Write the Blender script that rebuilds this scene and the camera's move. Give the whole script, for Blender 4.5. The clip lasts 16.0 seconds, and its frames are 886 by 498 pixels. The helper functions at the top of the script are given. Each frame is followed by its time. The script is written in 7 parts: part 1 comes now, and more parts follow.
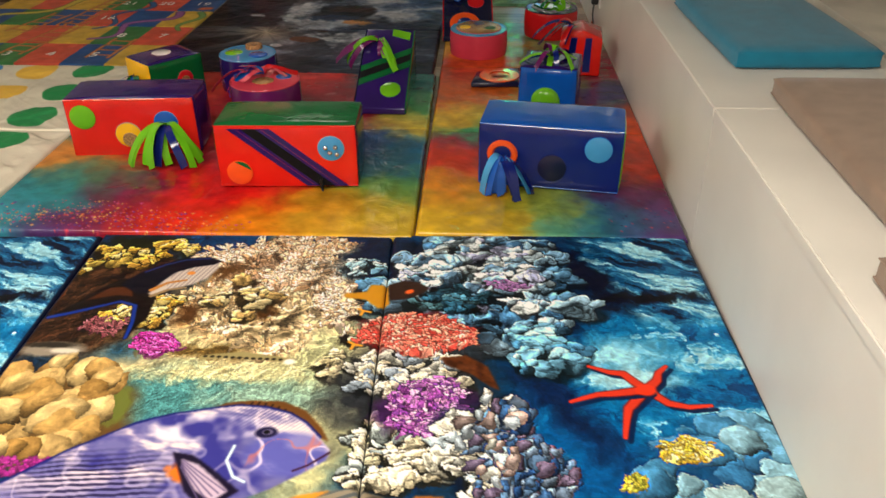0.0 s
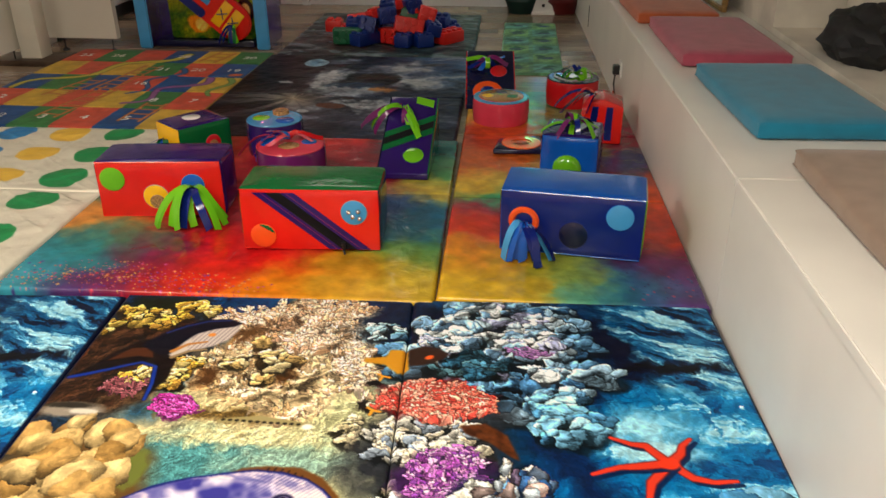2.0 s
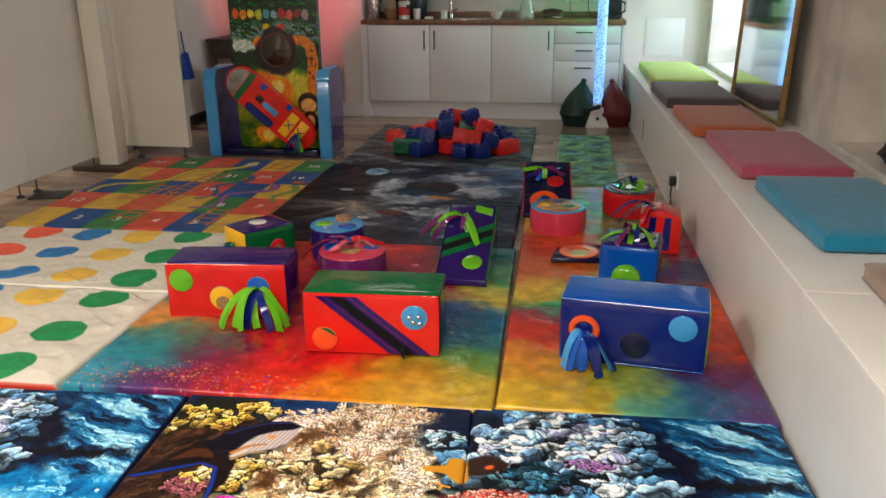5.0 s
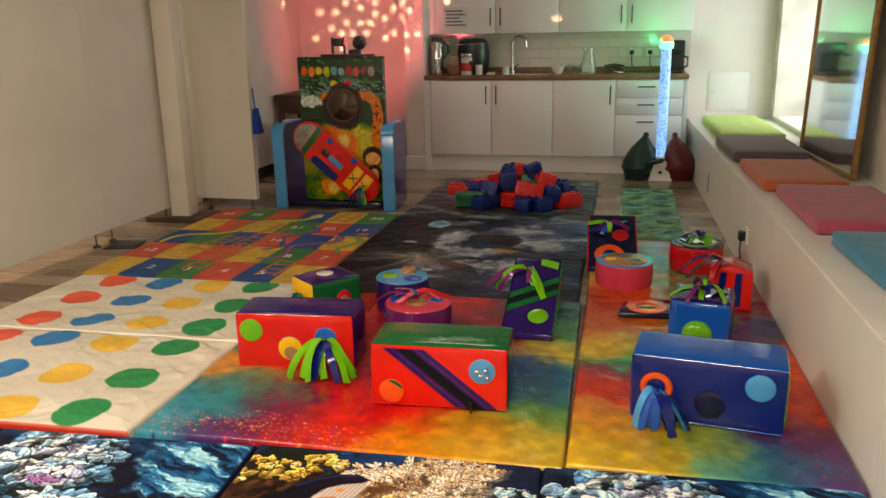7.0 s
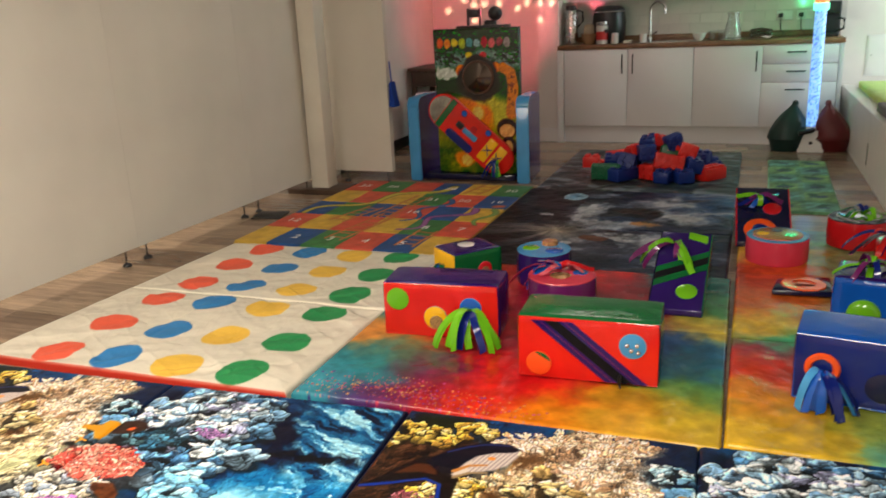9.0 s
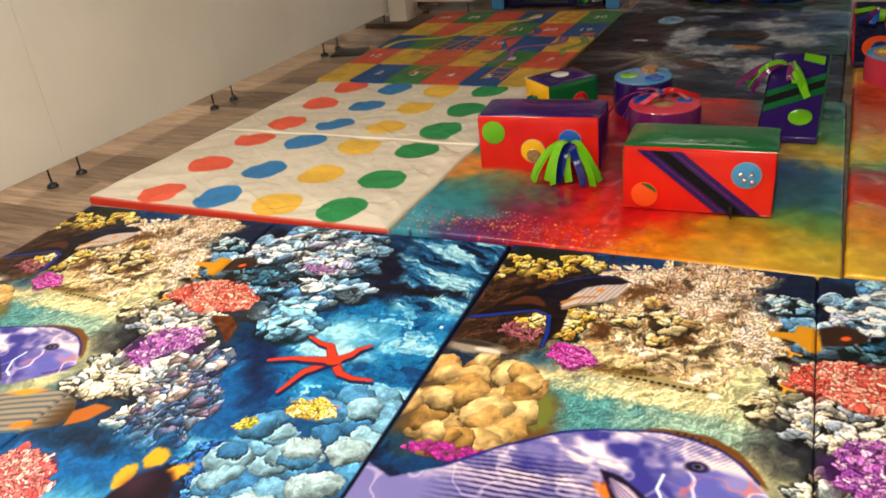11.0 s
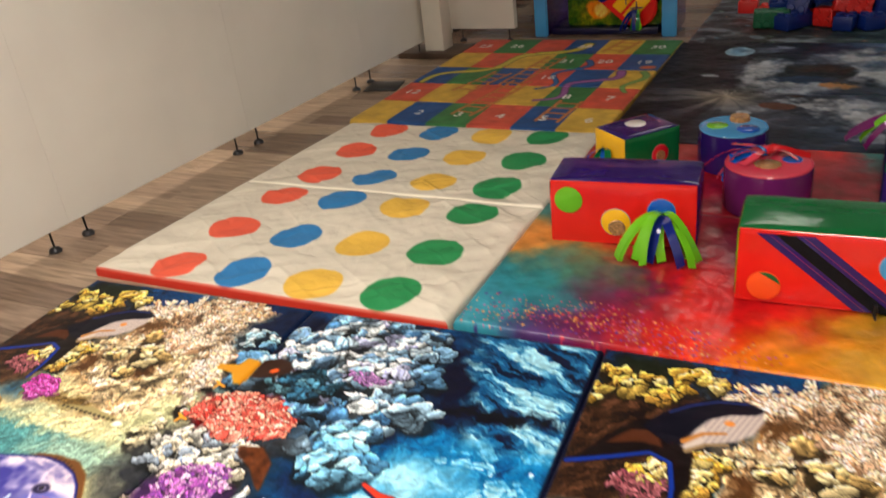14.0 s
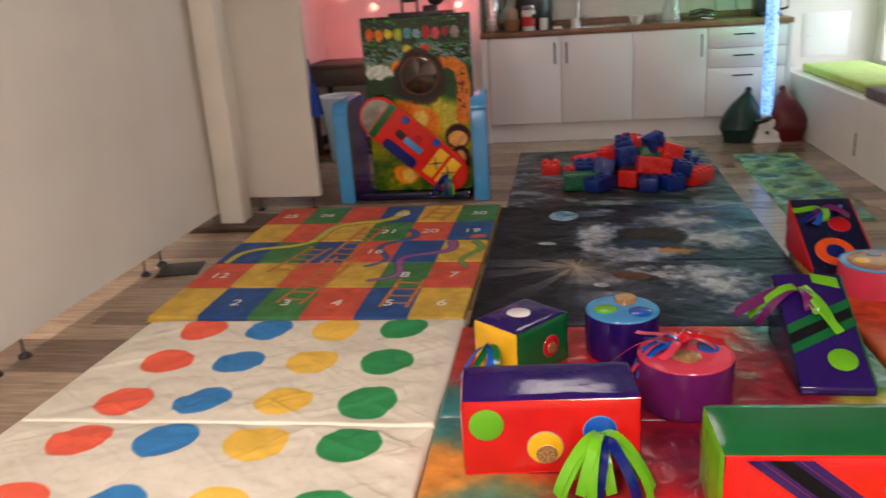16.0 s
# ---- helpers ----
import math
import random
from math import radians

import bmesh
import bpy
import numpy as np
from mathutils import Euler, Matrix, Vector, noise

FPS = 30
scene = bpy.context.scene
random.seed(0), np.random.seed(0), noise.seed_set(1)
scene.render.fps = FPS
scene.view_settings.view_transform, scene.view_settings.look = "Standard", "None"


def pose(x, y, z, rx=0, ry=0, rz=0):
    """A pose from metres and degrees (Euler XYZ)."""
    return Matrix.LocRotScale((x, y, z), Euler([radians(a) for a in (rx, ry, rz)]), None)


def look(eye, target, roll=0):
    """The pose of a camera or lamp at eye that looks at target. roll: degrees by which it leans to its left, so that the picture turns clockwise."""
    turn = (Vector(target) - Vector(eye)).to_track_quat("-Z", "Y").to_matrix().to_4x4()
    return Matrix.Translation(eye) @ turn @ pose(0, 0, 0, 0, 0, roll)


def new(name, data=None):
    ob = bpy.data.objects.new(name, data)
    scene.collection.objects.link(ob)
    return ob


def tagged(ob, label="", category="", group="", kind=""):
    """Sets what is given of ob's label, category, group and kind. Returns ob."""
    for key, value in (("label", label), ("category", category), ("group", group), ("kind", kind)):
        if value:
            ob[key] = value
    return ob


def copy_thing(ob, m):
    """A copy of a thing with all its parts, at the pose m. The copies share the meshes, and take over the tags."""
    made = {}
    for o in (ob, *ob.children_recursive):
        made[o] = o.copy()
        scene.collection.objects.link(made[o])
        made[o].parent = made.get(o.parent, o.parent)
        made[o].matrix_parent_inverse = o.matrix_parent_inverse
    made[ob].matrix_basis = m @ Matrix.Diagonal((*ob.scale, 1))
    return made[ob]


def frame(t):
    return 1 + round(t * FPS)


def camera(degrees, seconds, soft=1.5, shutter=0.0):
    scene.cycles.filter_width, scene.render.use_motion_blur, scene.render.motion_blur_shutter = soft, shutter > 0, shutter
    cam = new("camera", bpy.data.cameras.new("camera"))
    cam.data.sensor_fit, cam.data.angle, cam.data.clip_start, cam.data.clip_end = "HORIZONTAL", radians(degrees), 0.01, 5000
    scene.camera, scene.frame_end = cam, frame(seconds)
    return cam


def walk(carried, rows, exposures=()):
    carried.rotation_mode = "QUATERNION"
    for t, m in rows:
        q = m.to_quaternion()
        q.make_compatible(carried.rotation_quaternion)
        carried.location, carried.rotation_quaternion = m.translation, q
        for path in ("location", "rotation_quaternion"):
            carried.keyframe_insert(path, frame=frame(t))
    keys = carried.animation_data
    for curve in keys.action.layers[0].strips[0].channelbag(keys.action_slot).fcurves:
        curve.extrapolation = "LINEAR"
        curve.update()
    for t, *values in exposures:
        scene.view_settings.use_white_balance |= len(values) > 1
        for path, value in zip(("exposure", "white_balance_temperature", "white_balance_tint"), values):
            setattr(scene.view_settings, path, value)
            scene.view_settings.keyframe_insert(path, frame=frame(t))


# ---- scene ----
cam = camera(58.0, 16.0, shutter=0.5)
PATH = [
    (0, (0.389, 0.342, 1.343), (0.295, 2.054, 0.314), -0.2),
    (0.5, (0.39, 0.341, 1.342), (0.283, 2.074, 0.349), -0.2),
    (1, (0.388, 0.34, 1.345), (0.271, 2.092, 0.387), -0.2),
    (1.5, (0.387, 0.341, 1.346), (0.257, 2.111, 0.423), -0.2),
    (2, (0.385, 0.344, 1.351), (0.237, 2.128, 0.46), -0.1),
    (2.5, (0.38, 0.34, 1.356), (0.211, 2.138, 0.496), -0.2),
    (3, (0.375, 0.338, 1.357), (0.184, 2.15, 0.532), -0.3),
    (3.5, (0.367, 0.331, 1.357), (0.159, 2.16, 0.575), -0.3),
    (4, (0.36, 0.326, 1.36), (0.13, 2.173, 0.627), -0.3),
    (6.5, (0.316, 0.317, 1.36), (-0.062, 2.203, 0.813), -0.8),
    (7, (0.3, 0.314, 1.364), (-0.121, 2.199, 0.844), -1.0),
    (7.5, (0.285, 0.307, 1.365), (-0.184, 2.185, 0.864), -1.3),
    (8, (0.262, 0.299, 1.365), (-0.268, 2.163, 0.869), -1.6),
    (8.5, (0.232, 0.301, 1.36), (-0.386, 2.132, 0.842), -2.1),
    (9, (0.198, 0.297, 1.353), (-0.507, 2.078, 0.78), -2.8),
    (9.5, (0.173, 0.294, 1.349), (-0.591, 2.019, 0.685), -3.9),
    (10, (0.15, 0.298, 1.339), (-0.65, 1.968, 0.581), -4.9),
    (10.2, (0.139, 0.3, 1.334), (-0.672, 1.947, 0.541), -5.3),
    (12.3, (-0.035, 0.334, 1.303), (-0.873, 1.824, 0.264), -7.5),
    (12.5, (-0.049, 0.347, 1.307), (-0.88, 1.845, 0.275), -7.7),
    (13, (-0.096, 0.44, 1.311), (-0.921, 1.96, 0.307), -7.7),
    (13.5, (-0.2, 0.611, 1.325), (-1.051, 2.143, 0.361), -7.4),
    (14, (-0.311, 0.738, 1.338), (-1.182, 2.298, 0.438), -6.9),
    (14.5, (-0.522, 0.843, 1.34), (-1.342, 2.482, 0.54), -6.0),
    (15, (-0.69, 0.925, 1.355), (-1.398, 2.674, 0.692), -4.5),
    (15.5, (-0.797, 1.05, 1.35), (-1.343, 2.882, 0.764), -3.6),
    (16, (-0.901, 1.211, 1.358), (-1.217, 3.086, 0.738), -3.8),
]
walk(cam, [(t, look(eye, target, roll)) for t, eye, target, roll in PATH],
     exposures=[(0, -0.28, 6350, 6), (2.5, -0.18, 6250, 7), (3.5, -0.06, 5850, 9), (4, -0.08, 5900, 10), (6.5, -0.14, 5950, 10), (7, -0.16, 7000, 10), (8, -0.06, 6300, 1), (8.5, -0.08, 6350, 8), (10.2, -0.10, 6400, 9), (12.5, -0.44, 6700, 10), (13.5, -0.38, 6450, 10), (14, -0.2, 6100, 11), (14.5, -0.08, 6050, 11), (15, 0.0, 5900, 8), (15.5, 0.04, 6150, 14), (16, 0.14, 6150, 19)])

# ---- light ----
world = bpy.data.worlds.new("world")
scene.world = world
world.use_nodes = True
wn = world.node_tree.nodes
sky = wn.new("ShaderNodeTexSky")
sky.sky_type = "NISHITA"
sky.sun_disc = False
sky.sun_elevation, sky.sun_rotation = radians(38), radians(-60)
world.node_tree.links.new(sky.outputs["Color"], wn["Background"].inputs["Color"])
wn["Background"].inputs["Strength"].default_value = 0.15


def area_lamp(name, m, sx, sy, watts, colour):
    data = bpy.data.lights.new(name, "AREA")
    data.shape, data.size, data.size_y, data.energy, data.color = "RECTANGLE", sx, sy, watts, colour
    ob = new(name, data)
    ob.matrix_world = m
    return ob


def point_lamp(name, place, watts, colour, radius=0.03):
    data = bpy.data.lights.new(name, "POINT")
    data.energy, data.color, data.shadow_soft_size = watts, colour, radius
    ob = new(name, data)
    ob.location = place
    return ob


WARM = (1.0, 0.885, 0.765)
CEIL = 2.55
LAMPS = [(0.15, 0.30, 96), (-1.9, 1.3, 78), (-2.2, 4.4, 3), (-0.9, 6.5, 8.5)]
for lx, ly, watts in LAMPS:
    area_lamp("ceiling_lamp_light", pose(lx, ly, CEIL - 0.075), 0.9, 0.9, watts, WARM)
# strip lamp in the passage behind the divider screens
area_lamp("passage_lamp_light", pose(-3.60, 2.6, CEIL - 0.03), 0.24, 4.5, 85, WARM)
# daylight through the two deep windows in the thick wall
area_lamp("window_daylight", pose(2.17, 8.0, 1.35, 0, 90, 0), 1.5, 1.2, 30, (0.86, 0.94, 1.0))
# coloured lamps: green fill added beside the tube for the tiles, star projector's lamps
point_lamp("tube_side_fill", (0.60, 8.15, 1.27), 5.0, (0.05, 1.0, 0.30), 0.04)
beam = bpy.data.lights.new("projector_beam", "SPOT")
beam.energy, beam.color, beam.spot_size, beam.spot_blend, beam.shadow_soft_size = 120.0, (1.0, 0.16, 0.17), radians(62), 0.6, 0.03
new("projector_beam", beam).matrix_world = look((-1.78, 6.63, 1.34), (-2.55, 8.9, 1.55))
point_lamp("projector_glow", (-1.74, 6.65, 1.33), 3.0, (1.0, 0.10, 0.20), 0.03)
point_lamp("projector_stars", (-1.74, 6.545, 1.307), 900.0, (1.0, 0.50, 0.30), 0.0006)


# ---- materials ----
def lin(c):
    """Display colour 0..255 to linear."""
    return tuple((v / 255 / 12.92) if v <= 10 else ((v / 255 + 0.055) / 1.055) ** 2.4 for v in c)


MATS = {}


def mat(name, rgb, rough=0.5, metal=0.0, var=0.12, scale=6.0, grain=0.0, grain_scale=250.0, coat=0.0, island=0.0, emit=0.0, sheen=0.0, alpha=1.0, trans=0.0):
    """A surface: base colour in linear values, cloudy variation, fine grain and relief."""
    if name in MATS:
        return MATS[name]
    m = bpy.data.materials.new(name)
    m.use_nodes = True
    n, l = m.node_tree.nodes, m.node_tree.links
    b = n["Principled BSDF"]
    b.inputs["Roughness"].default_value, b.inputs["Metallic"].default_value = rough, metal
    b.inputs["Coat Weight"].default_value = coat
    b.inputs["Coat Roughness"].default_value = 0.12
    b.inputs["Sheen Weight"].default_value = sheen
    b.inputs["Transmission Weight"].default_value = trans
    tc = n.new("ShaderNodeTexCoord")
    cloud = n.new("ShaderNodeTexNoise")
    cloud.inputs["Scale"].default_value, cloud.inputs["Detail"].default_value = scale, 5
    l.new(tc.outputs["Object"], cloud.inputs["Vector"])
    ramp = n.new("ShaderNodeMapRange")
    ramp.inputs["From Min"].default_value, ramp.inputs["From Max"].default_value = 0.3, 0.7
    ramp.inputs["To Min"].default_value, ramp.inputs["To Max"].default_value = 1 - var, 1 + var
    l.new(cloud.outputs["Fac"], ramp.inputs["Value"])
    hsv = n.new("ShaderNodeHueSaturation")
    hsv.inputs["Color"].default_value = (*rgb, 1)
    if island:
        geo = n.new("ShaderNodeNewGeometry")
        info = n.new("ShaderNodeObjectInfo")
        add = n.new("ShaderNodeMath")
        add.operation = "ADD"
        l.new(geo.outputs["Random Per Island"], add.inputs[0])
        l.new(info.outputs["Random"], add.inputs[1])
        frac = n.new("ShaderNodeMath")
        frac.operation = "FRACT"
        l.new(add.outputs[0], frac.inputs[0])
        spread = n.new("ShaderNodeMapRange")
        spread.inputs["To Min"].default_value, spread.inputs["To Max"].default_value = 1 - island, 1 + island
        l.new(frac.outputs[0], spread.inputs["Value"])
        mul = n.new("ShaderNodeMath")
        mul.operation = "MULTIPLY"
        l.new(ramp.outputs["Result"], mul.inputs[0])
        l.new(spread.outputs["Result"], mul.inputs[1])
        l.new(mul.outputs[0], hsv.inputs["Value"])
    else:
        l.new(ramp.outputs["Result"], hsv.inputs["Value"])
    l.new(hsv.outputs["Color"], b.inputs["Base Color"])
    rr = n.new("ShaderNodeMapRange")
    rr.inputs["To Min"].default_value, rr.inputs["To Max"].default_value = max(0.02, rough - 0.08), min(1.0, rough + 0.1)
    l.new(cloud.outputs["Fac"], rr.inputs["Value"])
    l.new(rr.outputs["Result"], b.inputs["Roughness"])
    if grain:
        fine = n.new("ShaderNodeTexNoise")
        fine.inputs["Scale"].default_value, fine.inputs["Detail"].default_value = grain_scale, 3
        l.new(tc.outputs["Object"], fine.inputs["Vector"])
        bump = n.new("ShaderNodeBump")
        bump.inputs["Strength"].default_value, bump.inputs["Distance"].default_value = grain, 0.002
        l.new(fine.outputs["Fac"], bump.inputs["Height"])
        l.new(bump.outputs["Normal"], b.inputs["Normal"])
    if emit:
        b.inputs["Emission Color"].default_value = (*rgb, 1)
        b.inputs["Emission Strength"].default_value = emit
    MATS[name] = m
    return m


def vinyl(name, rgb255):
    """Soft wipe-clean PVC cover with small creases."""
    if name in MATS:
        return MATS[name]
    m = mat(name, lin(rgb255), rough=0.12, var=0.12, scale=6, grain=0.5, grain_scale=22, coat=0.0)
    m.node_tree.nodes["Principled BSDF"].inputs["Specular IOR Level"].default_value = 0.5
    return m


def print_mat(name, rough=0.4, coat=0.15, bump_scale=14.0, bump=0.25, gloss=0.3):
    """Printed cloth: colour from the printed pattern on the sheet, with soft creases."""
    m = bpy.data.materials.new(name)
    m.use_nodes = True
    n, l = m.node_tree.nodes, m.node_tree.links
    b = n["Principled BSDF"]
    b.inputs["Roughness"].default_value, b.inputs["Coat Weight"].default_value = rough, coat
    b.inputs["Coat Roughness"].default_value = 0.2
    b.inputs["Specular IOR Level"].default_value = gloss
    at = n.new("ShaderNodeAttribute")
    at.attribute_name = "pattern"
    l.new(at.outputs["Color"], b.inputs["Base Color"])
    tc = n.new("ShaderNodeTexCoord")
    crease = n.new("ShaderNodeTexNoise")
    crease.inputs["Scale"].default_value, crease.inputs["Detail"].default_value, crease.inputs["Distortion"].default_value = bump_scale, 4, 1.2
    l.new(tc.outputs["Object"], crease.inputs["Vector"])
    bp = n.new("ShaderNodeBump")
    bp.inputs["Strength"].default_value, bp.inputs["Distance"].default_value = bump, 0.01
    l.new(crease.outputs["Fac"], bp.inputs["Height"])
    l.new(bp.outputs["Normal"], b.inputs["Normal"])
    MATS[name] = m
    return m


# ---- mesh helpers ----
def part(name, bm, material, parent=None, label="", m=None, smooth=True, kind=""):
    me = bpy.data.meshes.new(name)
    bm.normal_update()
    bm.to_mesh(me)
    bm.free()
    for mm in material if isinstance(material, (list, tuple)) else [material]:
        me.materials.append(mm)
    for p in me.polygons:
        p.use_smooth = smooth
    ob = new(name, me)
    if smooth:
        me.set_sharp_from_angle(angle=radians(40))
    if parent:
        ob.parent = parent
    if m is not None:
        ob.matrix_basis = m
    return tagged(ob, label=label, kind=kind)


def thing(name, label, category, m, group="", kind=""):
    ob = new(name)
    ob.empty_display_size = 0.1
    ob.matrix_basis = m
    return tagged(ob, label, category, group, kind)


def add_box(bm, x0, x1, y0, y1, z0, z1, bevel=0.0, seg=2, m=None, index=0):
    r = bmesh.ops.create_cube(bm, size=1)
    vs = r["verts"]
    for v in vs:
        v.co = Vector((x0 + (v.co.x + 0.5) * (x1 - x0), y0 + (v.co.y + 0.5) * (y1 - y0), z0 + (v.co.z + 0.5) * (z1 - z0)))
    faces = list({f for v in vs for f in v.link_faces})
    if bevel:
        es = list({e for v in vs for e in v.link_edges})
        out = bmesh.ops.bevel(bm, geom=es, offset=bevel, segments=seg, affect="EDGES", profile=0.5)
        faces = list({f for v in out["verts"] for f in v.link_faces} | {f for f in faces if f.is_valid})
        vs = list({v for f in faces for v in f.verts})
    if m is not None:
        bmesh.ops.transform(bm, matrix=m, verts=vs)
    for f in faces:
        f.material_index = index
    return bm


def box(*a, **k):
    return add_box(bmesh.new(), *a, **k)


def add_lathe(bm, profile, n=32, m=None):
    """Turns (radius, height) points round the z axis."""
    rings = []
    for r, z in profile:
        rings.append([bm.verts.new((r * math.cos(2 * math.pi * i / n), r * math.sin(2 * math.pi * i / n), z)) for i in range(n)])
    for a, b in zip(rings, rings[1:]):
        for i in range(n):
            bm.faces.new((a[i], a[(i + 1) % n], b[(i + 1) % n], b[i]))
    bm.faces.new(list(reversed(rings[0])))
    bm.faces.new(rings[-1])
    if m is not None:
        bmesh.ops.transform(bm, matrix=m, verts=[v for r in rings for v in r])
    return bm


def lathe(profile, n=32, m=None):
    return add_lathe(bmesh.new(), profile, n, m)


def add_tube(bm, pts, r, n=8):
    """A round bar along points."""
    pts = [Vector(p) for p in pts]
    rings = []
    for i, p in enumerate(pts):
        d = (pts[min(i + 1, len(pts) - 1)] - pts[max(i - 1, 0)]).normalized()
        a = d.cross(Vector((0, 0, 1)) if abs(d.z) < 0.9 else Vector((1, 0, 0))).normalized()
        b = d.cross(a)
        rings.append([bm.verts.new(p + r * (math.cos(2 * math.pi * k / n) * a + math.sin(2 * math.pi * k / n) * b)) for k in range(n)])
    for a, b in zip(rings, rings[1:]):
        for k in range(n):
            bm.faces.new((a[k], a[(k + 1) % n], b[(k + 1) % n], b[k]))
    bm.faces.new(list(reversed(rings[0])))
    bm.faces.new(rings[-1])
    return bm


def add_ribbon(bm, pts, side, width, thick=0.0012):
    """A flat strip along points; side is its width direction."""
    pts = [Vector(p) for p in pts]
    side = Vector(side).normalized() * width / 2
    rows = []
    for i, p in enumerate(pts):
        d = (pts[min(i + 1, len(pts) - 1)] - pts[max(i - 1, 0)]).normalized()
        nrm = d.cross(side).normalized() * thick / 2
        rows.append([bm.verts.new(p + s * side + t * nrm) for s, t in ((-1, -1), (1, -1), (1, 1), (-1, 1))])
    for a, b in zip(rows, rows[1:]):
        for k in range(4):
            bm.faces.new((a[k], a[(k + 1) % 4], b[(k + 1) % 4], b[k]))
    bm.faces.new(list(reversed(rows[0])))
    bm.faces.new(rows[-1])
    return bm


def add_prism(bm, outline, z0, z1, m=None):
    """An outline in x, y pulled up from z0 to z1."""
    lo = [bm.verts.new((x, y, z0)) for x, y in outline]
    hi = [bm.verts.new((x, y, z1)) for x, y in outline]
    n = len(outline)
    for i in range(n):
        bm.faces.new((lo[i], lo[(i + 1) % n], hi[(i + 1) % n], hi[i]))
    bm.faces.new(list(reversed(lo)))
    bm.faces.new(hi)
    if m is not None:
        bmesh.ops.transform(bm, matrix=m, verts=lo + hi)
    return bm


def dome(r, h, n=24, rings=5):
    return lathe([(max(r * math.cos(a), 0.0005), h * math.sin(a)) for a in [i * math.pi / 2 / rings for i in range(rings + 1)]], n)


def text_bm(words, size):
    cu = bpy.data.curves.new("letters", "FONT")
    cu.body, cu.size, cu.align_x, cu.align_y, cu.extrude = words, size, "CENTER", "CENTER", 0.0004
    ob = bpy.data.objects.new("letters", cu)
    scene.collection.objects.link(ob)
    dg = bpy.context.evaluated_depsgraph_get()
    me = bpy.data.meshes.new_from_object(ob.evaluated_get(dg))
    bm = bmesh.new()
    bm.from_mesh(me)
    bpy.data.objects.remove(ob)
    bpy.data.curves.remove(cu)
    bpy.data.meshes.remove(me)
    return bm


# ---- shell of the room ----
plaster = mat("plaster", (0.72, 0.68, 0.62), 0.85, var=0.06, scale=2.5, grain=0.35, grain_scale=40)
old_plaster = mat("old_plaster", (0.62, 0.58, 0.50), 0.9, var=0.18, scale=4, grain=0.9, grain_scale=16)
white_paint = mat("white_paint", (0.78, 0.77, 0.74), 0.45, var=0.04, scale=3)
bench_paint = mat("bench_paint", (0.76, 0.73, 0.67), 0.38, var=0.05, scale=3, grain=0.1, grain_scale=60)
screen_cloth = mat("screen_cloth", (0.66, 0.625, 0.545), 0.95, var=0.05, scale=2, grain=0.4, grain_scale=500)
post_paint = mat("post_paint", (0.70, 0.66, 0.56), 0.5, var=0.06, scale=4)
dark_wood = mat("dark_wood", (0.06, 0.035, 0.022), 0.45, var=0.3, scale=9, grain=0.2, grain_scale=80)
black_plastic = mat("black_plastic", (0.012, 0.012, 0.014), 0.35, var=0.2)
black_metal = mat("black_metal", (0.02, 0.02, 0.022), 0.4, 0.6, var=0.1)
chrome = mat("chrome", (0.75, 0.75, 0.76), 0.12, 1.0, var=0.05)

BX0, BX1 = 1.084, 0.975  # bench face at y = 1.4 and at y = 8.9
BTOP = 0.49
WALL_R, WALL_FAR, WALL_L, WALL_NEAR = 1.76, 8.92, -3.85, -1.6


def face_x(y):
    return BX0 + (BX1 - BX0) * (y - 1.4) / 7.5


def wall(name, label, boxes, material):
    bm = bmesh.new()
    for b in boxes:
        add_box(bm, *b)
    return tagged(part(name, bm, material, smooth=False), label, "wall", kind="structure")


wall("wall_north", "white plastered end wall behind the kitchen units", [(-3.35, 2.3, WALL_FAR, WALL_FAR + 0.15, 0, CEIL)], plaster)
wall("wall_south", "plain plastered wall closing the room", [(-3.85, 2.3, WALL_NEAR - 0.15, WALL_NEAR, 0, CEIL)], plaster)
wall("wall_west", "plain plastered wall behind the screens", [(WALL_L - 0.15, WALL_L, WALL_NEAR, 6.35, 0, CEIL), (WALL_L - 0.15, -3.2, 6.35, 6.5, 0, CEIL), (-3.35, -3.2, 6.5, WALL_FAR, 0, CEIL)], plaster)
wall("wall_nib", "white plastered nib wall beside the kitchen units", [(-1.86, -1.655, 8.36, WALL_FAR, 0, CEIL)], plaster)
# thick outer wall with a window opening and a blind recess
wall("wall_east", "thick uneven old plastered stone wall", [
    (WALL_R, 2.3, WALL_NEAR, 2.6, 0, CEIL), (WALL_R, 2.3, 2.6, 4.75, 0, 0.52), (2.2, 2.3, 2.6, 4.75, 0.52, CEIL), (WALL_R, 2.3, 4.75, 7.25, 0, CEIL),
    (WALL_R, 2.3, 7.25, 8.72, 0, 0.52), (WALL_R, 2.3, 7.25, 8.72, 2.1, CEIL), (WALL_R, 2.3, 8.72, WALL_FAR, 0, CEIL)], old_plaster)
# ceiling out of view, its colour darkened to lessen the bounced light
tagged(part("ceiling", box(-4.0, 2.3, WALL_NEAR - 0.15, WALL_FAR + 0.15, CEIL, CEIL + 0.1), mat("ceiling_dim_tone", (0.42, 0.40, 0.37), 0.9, var=0.05), smooth=False), "plain plastered ceiling in a tone darkened to lessen bounce", "ceiling", kind="structure")

